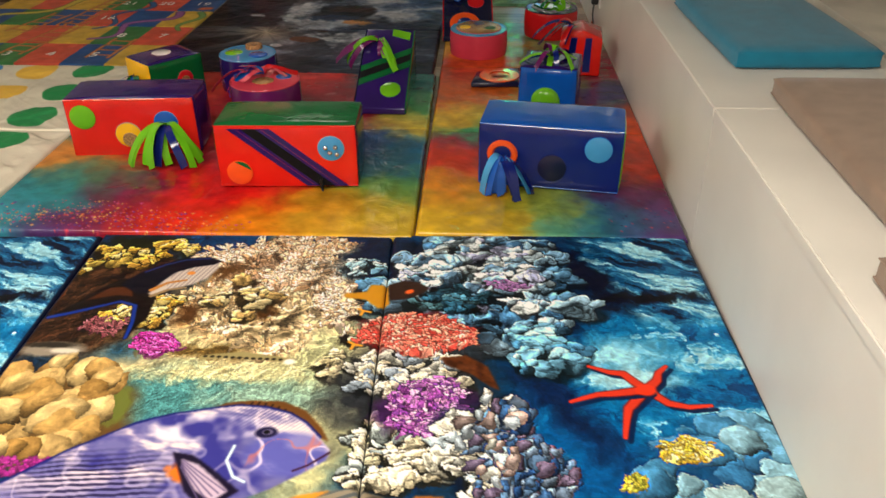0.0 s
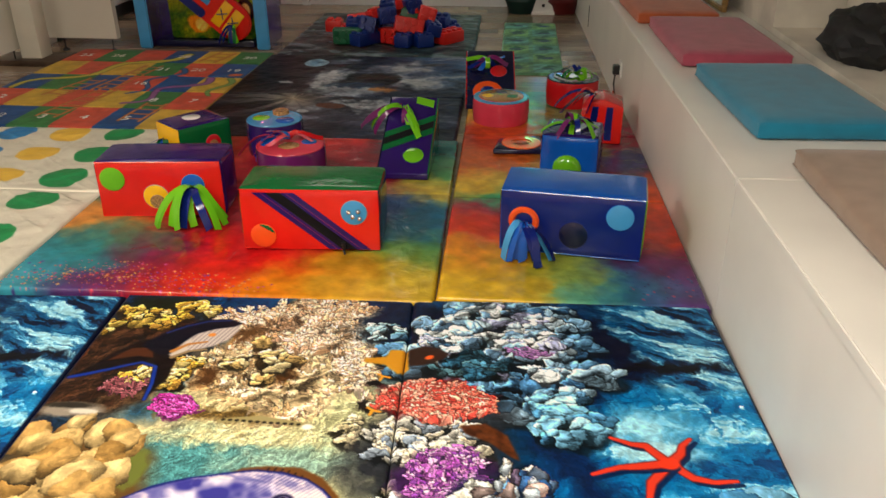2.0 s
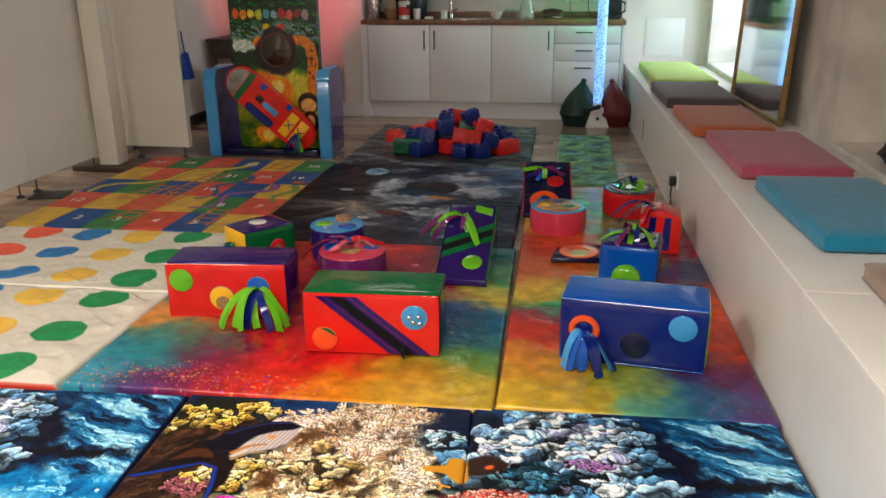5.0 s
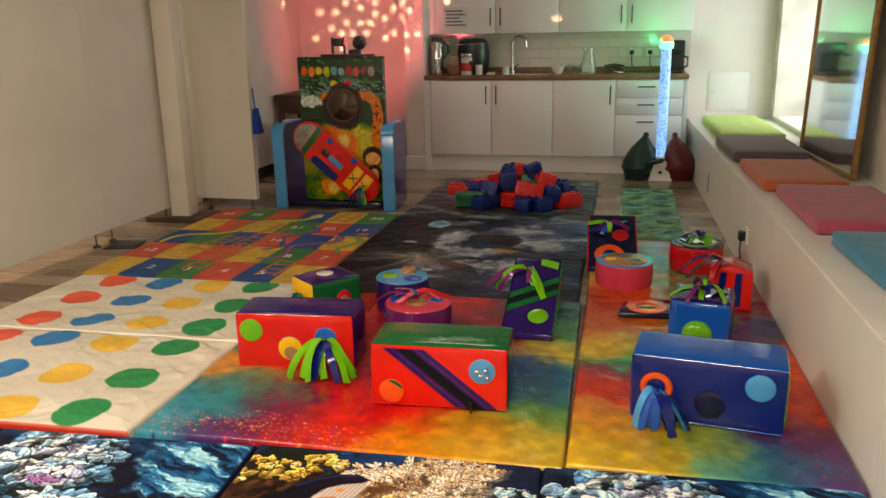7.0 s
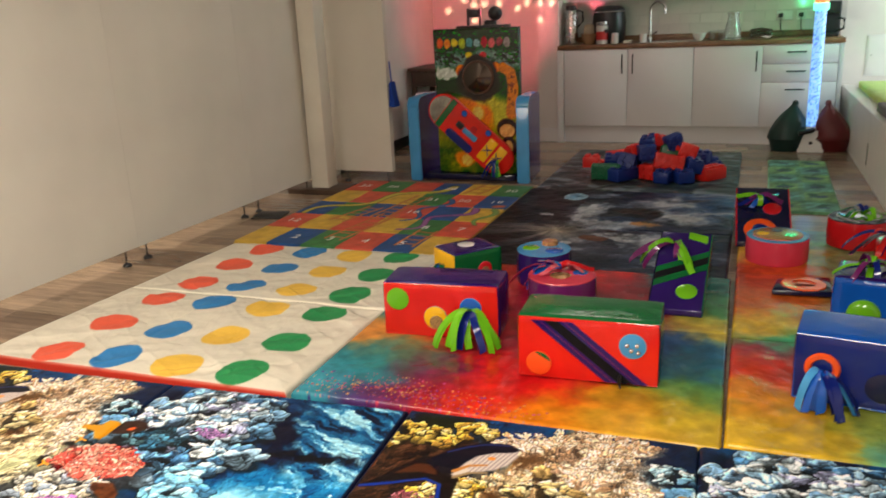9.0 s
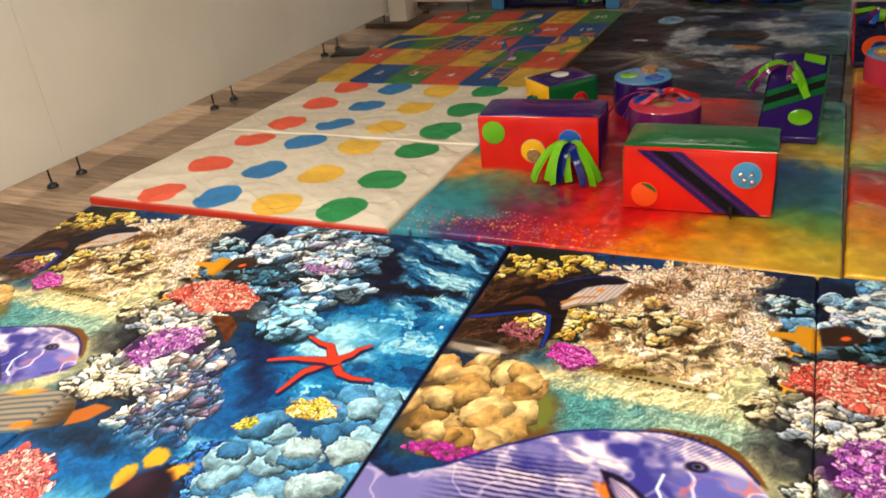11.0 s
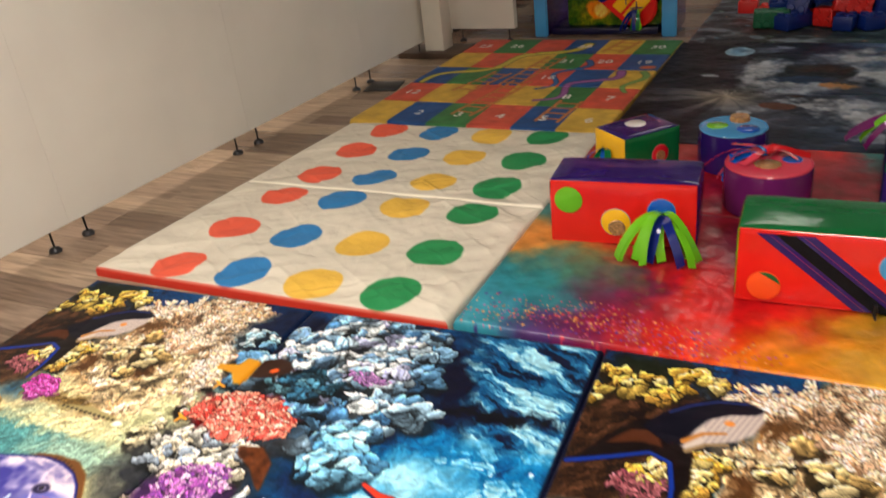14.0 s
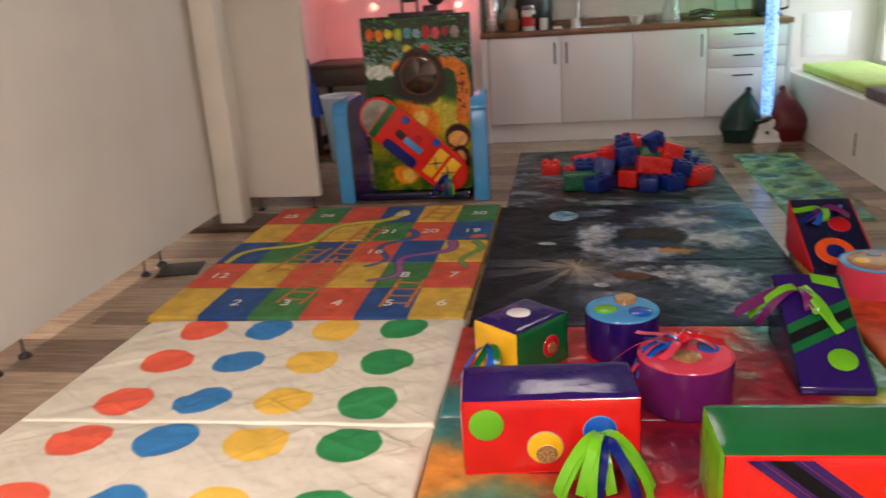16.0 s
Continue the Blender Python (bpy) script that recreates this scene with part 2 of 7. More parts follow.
# ---- printed mats ----
def fractal(shape, cell, seed, octaves=4):
    """Smooth cloudy values 0..1 on a grid."""
    rng = np.random.RandomState(seed)
    out, amp, total = np.zeros(shape), 1.0, 0.0
    for _ in range(octaves):
        ny, nx = int(shape[0] / cell) + 3, int(shape[1] / cell) + 3
        g = rng.rand(ny, nx)
        y, x = np.arange(shape[0]) / cell, np.arange(shape[1]) / cell
        iy, ix = y.astype(int), x.astype(int)
        fy, fx = (y - iy)[:, None], (x - ix)[None, :]
        fy, fx = fy * fy * (3 - 2 * fy), fx * fx * (3 - 2 * fx)
        a, b = g[np.ix_(iy, ix)], g[np.ix_(iy, ix + 1)]
        c, d = g[np.ix_(iy + 1, ix)], g[np.ix_(iy + 1, ix + 1)]
        out += amp * ((a * (1 - fx) + b * fx) * (1 - fy) + (c * (1 - fx) + d * fx) * fy)
        total += amp
        amp, cell = amp * 0.5, max(cell / 2, 1.0)
    out /= total
    return np.clip((out - 0.5) * 1.7 + 0.5, 0, 1)


class Sheet:
    """A printed sheet: display colours on a fine grid, u to the right and v towards the near edge, in metres."""

    def __init__(self, w, h, step, colour, seed):
        self.w, self.h, self.step = w, h, step
        self.nx, self.ny = int(round(w / step)) + 1, int(round(h / step)) + 1
        self.u, self.v = np.meshgrid(np.linspace(0, w, self.nx), np.linspace(0, h, self.ny))
        self.c = np.ones((self.ny, self.nx, 3)) * np.array(colour, float)
        self.rng = np.random.RandomState(seed)
        self.seed = seed

    def noise(self, metres, seed, octaves=4):
        return fractal((self.ny, self.nx), max(metres / self.step, 1.5), self.seed * 100 + seed, octaves)

    def mix(self, mask, colour):
        m = np.clip(mask, 0, 1)[..., None]
        self.c = self.c * (1 - m) + np.array(colour, float) * m

    def blob(self, cu, cv, ru, rv, colour, soft=0.5, rough=0.0, turn=0.0, k=0):
        a, b = self.u - cu, self.v - cv
        s, t = math.sin(radians(turn)), math.cos(radians(turn))
        d = np.sqrt(((a * t + b * s) / ru) ** 2 + ((b * t - a * s) / rv) ** 2)
        if rough:
            d = d + rough * (self.noise(min(ru, rv) * 0.7, 50 + k) - 0.5)
        self.mix((1 - d) / soft + 0.5, colour)

    def strip(self, pts, width, colour, taper=0.0, edge=None):
        """A band along a bent line."""
        pts = np.array(pts, float)
        best = np.full(self.u.shape, 9.0)
        for i in range(len(pts) - 1):
            (ax, ay), (bx, by) = pts[i], pts[i + 1]
            dx, dy = bx - ax, by - ay
            t = np.clip(((self.u - ax) * dx + (self.v - ay) * dy) / (dx * dx + dy * dy), 0, 1)
            wid = width * (1 - taper * (i + t) / (len(pts) - 1))
            best = np.minimum(best, np.hypot(self.u - ax - t * dx, self.v - ay - t * dy) / np.maximum(wid / 2, 1e-4))
        s = max(self.step * 1.4 / (width / 2), 0.15)
        if edge is not None:
            self.mix((1.35 - best) / s + 0.5, edge)
        self.mix((1 - best) / s + 0.5, colour)

    def nodules(self, mask, n, r0, r1, palette, dark=0.35, flat=1.0, turn=0.0):
        """Many small knobs, each lit from one side as the print shows them."""
        rng = self.rng
        palette = np.array(palette, float)
        got = tries = 0
        s, t = math.sin(radians(turn)), math.cos(radians(turn))
        while got < n and tries < n * 30:
            tries += 1
            i, j = rng.randint(self.ny), rng.randint(self.nx)
            if mask[i, j] < rng.rand():
                continue
            got += 1
            r = r0 + (r1 - r0) * rng.rand() ** 2
            k = int(r / self.step) + 1
            a, b, c, d = max(i - k, 0), min(i + k + 1, self.ny), max(j - k, 0), min(j + k + 1, self.nx)
            uu, vv = self.u[a:b, c:d] - self.u[i, j], self.v[a:b, c:d] - self.v[i, j]
            p, q = (uu * t + vv * s) / r, (vv * t - uu * s) / (r * flat)
            e = np.sqrt(p * p + q * q)
            lob = 1 + 0.22 * np.cos(3 * np.arctan2(q, p) + 6 * rng.rand()) * rng.rand()
            e = e * lob
            lit = np.clip(1.16 - 0.62 * np.sqrt((p + 0.25) ** 2 + (q + 0.35) ** 2), dark, 1.12)
            lit = np.where(e > 0.85, lit * 0.78, lit)
            col = palette[rng.randint(len(palette))] * (0.8 + 0.35 * rng.rand())
            m = np.clip((1 - e) * r / self.step, 0, 1)[..., None]
            self.c[a:b, c:d] = self.c[a:b, c:d] * (1 - m) + np.clip(col * lit[..., None], 0, 255) * m

    def relief(self, metres, seed, gain, mask=1.0, octaves=4):
        """Lumpy ground of the picture, lit from its far corner."""
        n = self.noise(metres, seed, octaves)
        k = max(int(metres / self.step / 7), 1)
        g = n - np.roll(np.roll(n, k, 0), k, 1)
        g = np.clip(g / (g.std() + 1e-6), -2, 2)
        self.c = np.clip(self.c * np.clip(1 + gain * g * mask, 0.25, 1.8)[..., None], 0, 255)

    def region(self, cu, cv, ru, rv, rough=0.5, turn=0.0, k=0):
        a, b = self.u - cu, self.v - cv
        s, t = math.sin(radians(turn)), math.cos(radians(turn))
        d = np.sqrt(((a * t + b * s) / ru) ** 2 + ((b * t - a * s) / rv) ** 2) + rough * (self.noise(0.08, 70 + k) - 0.5)
        return np.clip((1 - d) * 4, 0, 1)

    def sample(self, x, y, seed, octaves=4):
        """Cloudy values 0..1 at any stretched or turned coordinates."""
        g = np.random.RandomState(self.seed * 100 + seed).rand(64, 64)
        out, amp, total = np.zeros(np.shape(x)), 1.0, 0.0
        for k in range(octaves):
            ix, iy = np.floor(x).astype(int), np.floor(y).astype(int)
            fx, fy = x - ix, y - iy
            fx, fy = fx * fx * (3 - 2 * fx), fy * fy * (3 - 2 * fy)
            a, b, c, d = g[iy % 64, ix % 64], g[iy % 64, (ix + 1) % 64], g[(iy + 1) % 64, ix % 64], g[(iy + 1) % 64, (ix + 1) % 64]
            out, total = out + amp * ((a * (1 - fx) + b * fx) * (1 - fy) + (c * (1 - fx) + d * fx) * fy), total + amp
            x, y, amp = x * 2.03 + 5.1, y * 2.03 + 3.7, amp * 0.55
        return np.clip((out / total - 0.5) * 1.7 + 0.5, 0, 1)

    def window(self, cu, cv, r):
        j, i, k = int(cu / self.step), int(cv / self.step), int(r / self.step) + 2
        return slice(max(i - k, 0), max(min(i + k + 1, self.ny), 0)), slice(max(j - k, 0), max(min(j + k + 1, self.nx), 0))

    def ball(self, cu, cv, ru, rv, colour, turn=0.0, rough=0.2, k=0):
        """One rounded lump of the picture, lit from its far side."""
        w = self.window(cu, cv, max(ru, rv) * 1.4)
        a, b = self.u[w] - cu, self.v[w] - cv
        if a.size == 0:
            return
        s, t = math.sin(radians(turn)), math.cos(radians(turn))
        p, q = (a * t + b * s) / ru, (b * t - a * s) / rv
        bump = self.sample((a + cu) / 0.022, (b + cv) / 0.022, 90 + k, 3) - 0.5
        e = np.sqrt(p * p + q * q) * (1 + 0.25 * rough * bump)
        nz = np.sqrt(np.clip(1 - e * e, 0, 1))
        lit = np.clip(0.54 + 0.38 * nz - 0.30 * (b / max(ru, rv)) - 0.16 * (a / max(ru, rv)) + rough * bump * 0.6, 0.22, 1.2)
        m = np.clip((1 - e) * min(ru, rv) / self.step, 0, 1)[..., None]
        self.c[w] = self.c[w] * (1 - m) + np.clip(np.array(colour, float) * lit[..., None], 0, 255) * m

    def picks(self, mask, n):
        """Places drawn at random where the mask is strong, far ones first."""
        p = np.clip(mask, 0, 1).ravel()
        if p.sum() <= 0:
            return []
        at = self.rng.choice(p.size, size=n, p=p / p.sum())
        return [(self.u.ravel()[i], self.v.ravel()[i]) for i in sorted(at)]

    def clumps(self, mask, n, r0, r1, palette):
        """Cauliflower heads: knobs heaped on a dark foot, paler on the far, upper side."""
        rng = self.rng
        for cu, cv in self.picks(mask, n):
            R = r0 + (r1 - r0) * rng.rand()
            w = self.window(cu, cv + R * 0.25, R * 1.25)
            d = np.hypot((self.u[w] - cu) / (R * 1.1), (self.v[w] - cv - R * 0.25) / (R * 0.9))
            m = np.clip((1.1 - d) * 3, 0, 1)[..., None] * 0.8
            col = np.array(palette[rng.randint(len(palette))], float)
            self.c[w] = self.c[w] * (1 - m) + col * 0.22 * m
            knobs = sorted((R * 0.78 * math.sqrt(rng.rand()), 6.283 * rng.rand()) for _ in range(8))
            for rr, ang in sorted(knobs, key=lambda z: -math.sin(z[1]) * z[0]):
                du, dv = rr * math.cos(ang), rr * math.sin(ang) * 0.75
                tone = 1.02 - 0.42 * (dv / R + 0.35 * du / R) + 0.16 * (rng.rand() - 0.5)
                self.ball(cu + du, cv + dv, R * rng.uniform(0.36, 0.58), R * rng.uniform(0.30, 0.46), col * tone, rng.uniform(-40, 40), 0.45, rng.randint(8))

    def strokes(self, mask, n, length, width, palette):
        """Short branching twigs of coral with a dark underside."""
        rng = self.rng
        for cu, cv in self.picks(mask, n):
            ang, bend = rng.uniform(-2.6, -0.5), rng.uniform(-1.2, 1.2)
            L, wid = length * rng.uniform(0.5, 1.2), width * rng.uniform(0.7, 1.25)
            col = np.array(palette[rng.randint(len(palette))], float) * rng.uniform(0.78, 1.12)
            w = self.window(cu, cv, L + wid)
            uu, vv = self.u[w] - cu, self.v[w] - cv
            if uu.size == 0:
                continue
            best, lift = np.full(uu.shape, 9.0), np.zeros(uu.shape)
            for start, turn, reach in ((0.0, 0.0, 1.0), (0.45, 0.8, 0.5), (0.6, -0.8, 0.4)):
                x0, y0 = L * start * math.cos(ang), L * start * math.sin(ang)
                a = ang + turn + 0.4 * bend
                dx, dy = L * reach * math.cos(a), L * reach * math.sin(a)
                t = np.clip(((uu - x0) * dx + (vv - y0) * dy) / (dx * dx + dy * dy + 1e-9), 0, 1)
                d = np.hypot(uu - x0 - t * dx, vv - y0 - t * dy)
                lift = np.where(d < best, start + reach * t, lift)
                best = np.minimum(best, d)
            dark = np.clip((wid * 0.95 - best) / self.step, 0, 1)[..., None] * 0.55
            self.c[w] = self.c[w] * (1 - dark) + col * 0.52 * dark
            m = np.clip((wid * 0.5 - best) / self.step + 0.5, 0, 1)[..., None]
            self.c[w] = self.c[w] * (1 - m) + np.clip(col * (0.72 + 0.40 * lift)[..., None], 0, 255) * m

    def inside(self, outline):
        """1 within a closed smooth outline, 0 outside."""
        pts = np.array(outline, float)
        got = np.zeros(self.u.shape, bool)
        for (ax, ay), (bx, by) in zip(pts, np.roll(pts, -1, 0)):
            if ay == by:
                continue
            got ^= ((ay > self.v) != (by > self.v)) & (self.u < (bx - ax) * (self.v - ay) / (by - ay) + ax)
        m = got.astype(float)
        for _ in range(2):
            m = (m + np.roll(m, 1, 0) + np.roll(m, -1, 0) + np.roll(m, 1, 1) + np.roll(m, -1, 1)) / 5
        return m

    def fill(self, outline, colour):
        self.mix(self.inside(outline), colour)

    def stir(self, metres, reach, seed):
        """Pulls the picture about so that nothing stays round."""
        di = (self.noise(metres, seed, 3) - 0.5) * 2 * reach / self.step
        dj = (self.noise(metres, seed + 1, 3) - 0.5) * 2 * reach / self.step
        i, j = np.indices(self.u.shape)
        self.c = self.c[np.clip(i + di, 0, self.ny - 1).astype(int), np.clip(j + dj, 0, self.nx - 1).astype(int)]

    def crisp(self, amount, k=2):
        """Strengthens fine edges."""
        soft = np.zeros_like(self.c)
        for di in (-k, 0, k):
            for dj in (-k, 0, k):
                soft += np.roll(np.roll(self.c, di, 0), dj, 1) / 9
        self.c = np.clip(self.c + amount * (self.c - soft), 0, 255)

    def grade(self, gain=1.0, gamma=1.0):
        self.c = np.clip(255 * gain * (np.clip(self.c, 0, 255) / 255) ** gamma, 0, 255)


def panel_mesh(sheet, u0, u1, v0, v1, thick, lump, seed, side=None, shear=0.0, flare=0.0, folds=0.0):
    """One padded panel of a mat with the print on its top; the rim rounds down to the floor. Local x = u, y = -v."""
    i0, i1 = int(round(v0 / sheet.step)), int(round(v1 / sheet.step))
    j0, j1 = int(round(u0 / sheet.step)), int(round(u1 / sheet.step))
    U, V, C = sheet.u[i0:i1 + 1, j0:j1 + 1].copy(), sheet.v[i0:i1 + 1, j0:j1 + 1].copy(), sheet.c[i0:i1 + 1, j0:j1 + 1]
    d = np.minimum(np.minimum(U - u0, u1 - U), np.minimum(V - v0, v1 - V))
    rim = 0.014
    z = thick - rim + np.sqrt(np.clip(rim ** 2 - np.clip(rim - d, 0, rim) ** 2, 0, None))
    soft = np.clip(d / 0.06, 0, 1)
    shape = U.shape
    z = z + lump * soft * ((fractal(shape, 0.22 / sheet.step, seed, 2) - 0.5) + 0.45 * (np.abs(fractal(shape, 0.12 / sheet.step, seed + 1, 3) - 0.5) * 2 - 0.3))
    if folds:
        # slack cover: slanting creases, strongest towards the seams and edges
        slack = 0.35 + 0.65 * np.clip(1 - d / 0.28, 0, 1)
        for k, (along, across, turn) in enumerate(((0.55, 0.120, -0.5), (0.42, 0.095, 0.6), (0.70, 0.160, 0.15))):
            p, q = U * math.cos(turn) + V * math.sin(turn), V * math.cos(turn) - U * math.sin(turn)
            n = sheet.sample(p / along + seed, q / across, 70 + k + seed % 7, 2)
            z = z + folds * (0.6, 0.4, 0.35)[k] * soft * slack * (0.9 * (n - 0.5) + 0.35 * np.clip(1 - np.abs(n - 0.5) * 4, 0, 1) ** 1.3)
    col = np.array([lin_arr(C)])[0]
    ny, nx = shape
    idx = np.arange(ny * nx).reshape(shape)
    ring = np.concatenate([idx[0, :], idx[1:, -1], idx[-1, -2::-1], idx[-2:0:-1, 0]])
    co = np.stack([(U * (1 + flare * V / sheet.h) + shear * V).ravel(), -V.ravel(), z.ravel()], 1)
    low = co[ring].copy()
    low[:, 2] = 0.0
    co = np.concatenate([co, low])
    rim_col = col.reshape(-1, 3)[ring] if side is None else np.ones((len(ring), 3)) * np.array(side)
    cols = np.concatenate([col.reshape(-1, 3), rim_col])
    a, b, c, e = idx[:-1, :-1].ravel(), idx[1:, :-1].ravel(), idx[1:, 1:].ravel(), idx[:-1, 1:].ravel()
    quads = np.stack([a, b, c, e], 1)
    n = len(ring)
    lo = ny * nx + np.arange(n)
    skirt = np.stack([ring, np.roll(ring, -1), np.roll(lo, -1), lo], 1)
    quads = np.concatenate([quads, skirt])
    me = bpy.data.meshes.new("panel")
    me.vertices.add(len(co))
    me.vertices.foreach_set("co", co.astype(np.float32).ravel())
    me.loops.add(len(quads) * 4)
    me.loops.foreach_set("vertex_index", quads.astype(np.int32).ravel())
    me.polygons.add(len(quads))
    me.polygons.foreach_set("loop_start", np.arange(0, len(quads) * 4, 4, dtype=np.int32))
    me.polygons.foreach_set("use_smooth", np.ones(len(quads), dtype=bool))
    at = me.color_attributes.new("pattern", "FLOAT_COLOR", "POINT")
    at.data.foreach_set("color", np.concatenate([cols, np.ones((len(cols), 1))], 1).astype(np.float32).ravel())
    me.update(calc_edges=True)
    me.validate()
    return me


def lin_arr(c):
    c = np.clip(c, 0, 255) / 255
    return np.where(c <= 0.04, c / 12.92, ((c + 0.055) / 1.055) ** 2.4)


def lay_mat(name, label, m, sheet, cuts_u, cuts_v, thick, lump, material, side=None, seed=1, shear=0.0, flare=0.0, folds=0.0):
    t = thing(name, label, "mat", m, group="play mats on the floor")
    for a, b in zip(cuts_u, cuts_u[1:]):
        for c, d in zip(cuts_v, cuts_v[1:]):
            g = 0.0008
            me = panel_mesh(sheet, a + (g if a > 0 else 0), b - (g if b < sheet.w - 1e-6 else 0), c + (g if c > 0 else 0), d - (g if d < sheet.h - 1e-6 else 0), thick, lump, seed, side, shear, flare, folds)
            me.materials.append(material)
            seed += 7
            ob = new("panel", me)
            ob.parent = t
    return t


def paint_reef():
    s = Sheet(1.9, 1.5, 0.0027, (14, 44, 74), 3)
    U, W = s.u, s.v
    n1, n2 = s.noise(0.25, 1), s.noise(0.06, 2)
    fine = s.noise(0.016, 3, 3)
    # open water behind everything
    s.mix(n1 * 0.9, (22, 84, 126))
    s.mix((n2 - 0.5) * 2, (8, 26, 48))
    # slabs of layered blue rock in the far corner
    rock = s.region(1.76, 0.20, 0.30, 0.34, 0.3, k=1)
    lay = s.sample((U * 0.9 + W * 0.5) / 0.16, (W * 0.9 - U * 0.45) / 0.035, 5, 5)
    s.mix(rock, (30, 84, 122))
    s.mix(rock * np.clip((lay - 0.42) * 4, 0, 1), (72, 136, 172))
    s.mix(rock * np.clip((lay - 0.60) * 5, 0, 1), (150, 196, 210))
    s.mix(rock * np.clip((0.36 - lay) * 6, 0, 1), (10, 36, 62))
    s.blob(1.56, 0.28, 0.06, 0.22, (8, 28, 50), 0.9, 0.7, turn=-14, k=6)
    s.blob(1.70, 0.36, 0.16, 0.03, (5, 16, 34), 0.9, 0.8, turn=-6, k=5)
    # bright blue sand
    sand = np.maximum(s.region(1.70, 0.70, 0.36, 0.28, 0.4, k=2), s.region(1.52, 0.95, 0.20, 0.30, 0.4, k=3))
    swirl = s.sample(U / 0.10 + 1.5 * n2, W / 0.06, 7, 5)
    s.mix(sand * 0.95, (30, 112, 160))
    s.mix(sand * np.clip((swirl - 0.45) * 2.6, 0, 1), (72, 156, 196))
    s.mix(sand * np.clip((swirl - 0.62) * 4, 0, 1), (150, 198, 214))
    s.mix(sand * np.clip((0.34 - swirl) * 4, 0, 1), (16, 74, 118))
    s.blob(1.56, 0.62, 0.12, 0.06, (150, 204, 222), 1.4, 0.7, k=4)
    s.blob(1.60, 0.72, 0.10, 0.04, (166, 208, 218), 1.4, 0.7, k=2)
    s.blob(1.45, 0.98, 0.10, 0.22, (20, 88, 138), 1.2, 0.6, turn=-25, k=1)
    s.blob(1.40, 0.80, 0.05, 0.20, (10, 46, 80), 1.0, 0.6, turn=-30, k=2)
    # brown corner
    s.blob(0.12, 0.38, 0.26, 0.27, (62, 44, 32), 0.5, 0.7)
    s.relief(0.05, 82, 0.22, s.region(0.14, 0.34, 0.36, 0.38, 0.5))
    s.blob(0.16, 0.06, 0.13, 0.05, (34, 42, 30), 0.7, 0.7, k=3)
    # sunlit sand slope, greenish cream to teal
    s.blob(0.66, 0.60, 0.38, 0.20, (192, 178, 136), 0.5, 0.7, k=2)
    s.blob(0.82, 0.84, 0.17, 0.30, (190, 188, 144), 0.6, 0.7, k=3)
    s.blob(0.44, 0.80, 0.30, 0.11, (84, 134, 134), 0.8, 0.5, k=4)
    s.blob(0.70, 0.79, 0.16, 0.05, (136, 162, 146), 1.0, 0.6, k=4)
    s.blob(0.56, 0.70, 0.24, 0.035, (206, 200, 152), 1.0, 0.8, k=1)
    s.blob(0.50, 0.615, 0.14, 0.03, (112, 92, 54), 1.0, 0.9, k=5)
    slope = s.region(0.66, 0.72, 0.42, 0.30, 0.4, k=4)
    s.relief(0.035, 83, 0.08, slope)
    s.relief(0.012, 84, 0.05, slope)
    # bank of branching cream coral
    bank = s.region(0.60, 0.32, 0.30, 0.32, 0.5, -20, k=5)
    s.mix(bank, (174, 142, 100))
    big = s.noise(0.09, 12, 4)
    s.mix(bank * np.clip((big - 0.40) * 3, 0, 1), (212, 186, 146))
    s.mix(bank * np.clip((0.36 - big) * 5, 0, 1), (112, 84, 54))
    s.mix(s.region(0.66, 0.46, 0.20, 0.16, 0.4, k=6) * 0.7, (220, 200, 158))
    s.relief(0.06, 85, 0.18, bank)
    s.strokes(bank * np.clip(big - 0.1, 0, 1), 380, 0.034, 0.0075, [(200, 174, 136), (184, 154, 114), (216, 192, 154)])
    s.strokes(s.region(0.60, 0.18, 0.30, 0.17, 0.5, -10, k=5), 620, 0.042, 0.0085, [(232, 198, 164), (222, 184, 150), (240, 210, 178), (204, 164, 126)])
    s.strokes(s.region(0.80, 0.34, 0.07, 0.24, 0.6, -20, k=7), 380, 0.028, 0.008, [(226, 196, 164), (208, 176, 140), (238, 216, 190)])
    s.relief(0.11, 86, 0.26, bank)
    s.blob(0.40, 0.44, 0.03, 0.055, (92, 66, 42), 0.9, 0.9, 20, 1)
    s.blob(0.46, 0.24, 0.04, 0.06, (98, 72, 46), 0.9, 0.9, 30, 2)
    s.blob(0.62, 0.43, 0.03, 0.045, (84, 60, 36), 0.9, 0.9, 0, 3)
    s.blob(0.88, 0.47, 0.025, 0.02, (30, 26, 26), 0.6, 0.6)
    s.blob(0.87, 0.56, 0.03, 0.03, (40, 34, 30), 0.6, 0.8)
    s.clumps(s.region(0.55, 0.36, 0.10, 0.10, 0.6, k=8), 14, 0.022, 0.040, [(214, 190, 134), (196, 166, 110), (226, 208, 158)])
    s.clumps(s.region(0.88, 0.66, 0.09, 0.12, 0.6, k=8), 18, 0.022, 0.040, [(222, 206, 164), (204, 190, 150), (176, 170, 134)])
    # yellow coral heads behind the slim dark shape
    for cu, cv, r, k in ((0.05, 0.15, 0.10, 0), (0.16, 0.16, 0.08, 1), (0.27, 0.10, 0.07, 2), (0.34, 0.40, 0.075, 3), (0.30, 0.47, 0.05, 4), (0.21, 0.45, 0.07, 5)):
        s.clumps(s.region(cu, cv, r, r * 0.75, 0.4, k=k), 14, 0.018, 0.036, [(214, 184, 96), (192, 156, 70), (228, 206, 134), (170, 134, 66)])
    s.strokes(s.region(0.17, 0.52, 0.07, 0.05, 0.4), 60, 0.024, 0.005, [(150, 96, 100), (120, 70, 76)])
    s.blob(0.36, 0.59, 0.062, 0.045, (120, 34, 104), 0.3, 0.7)
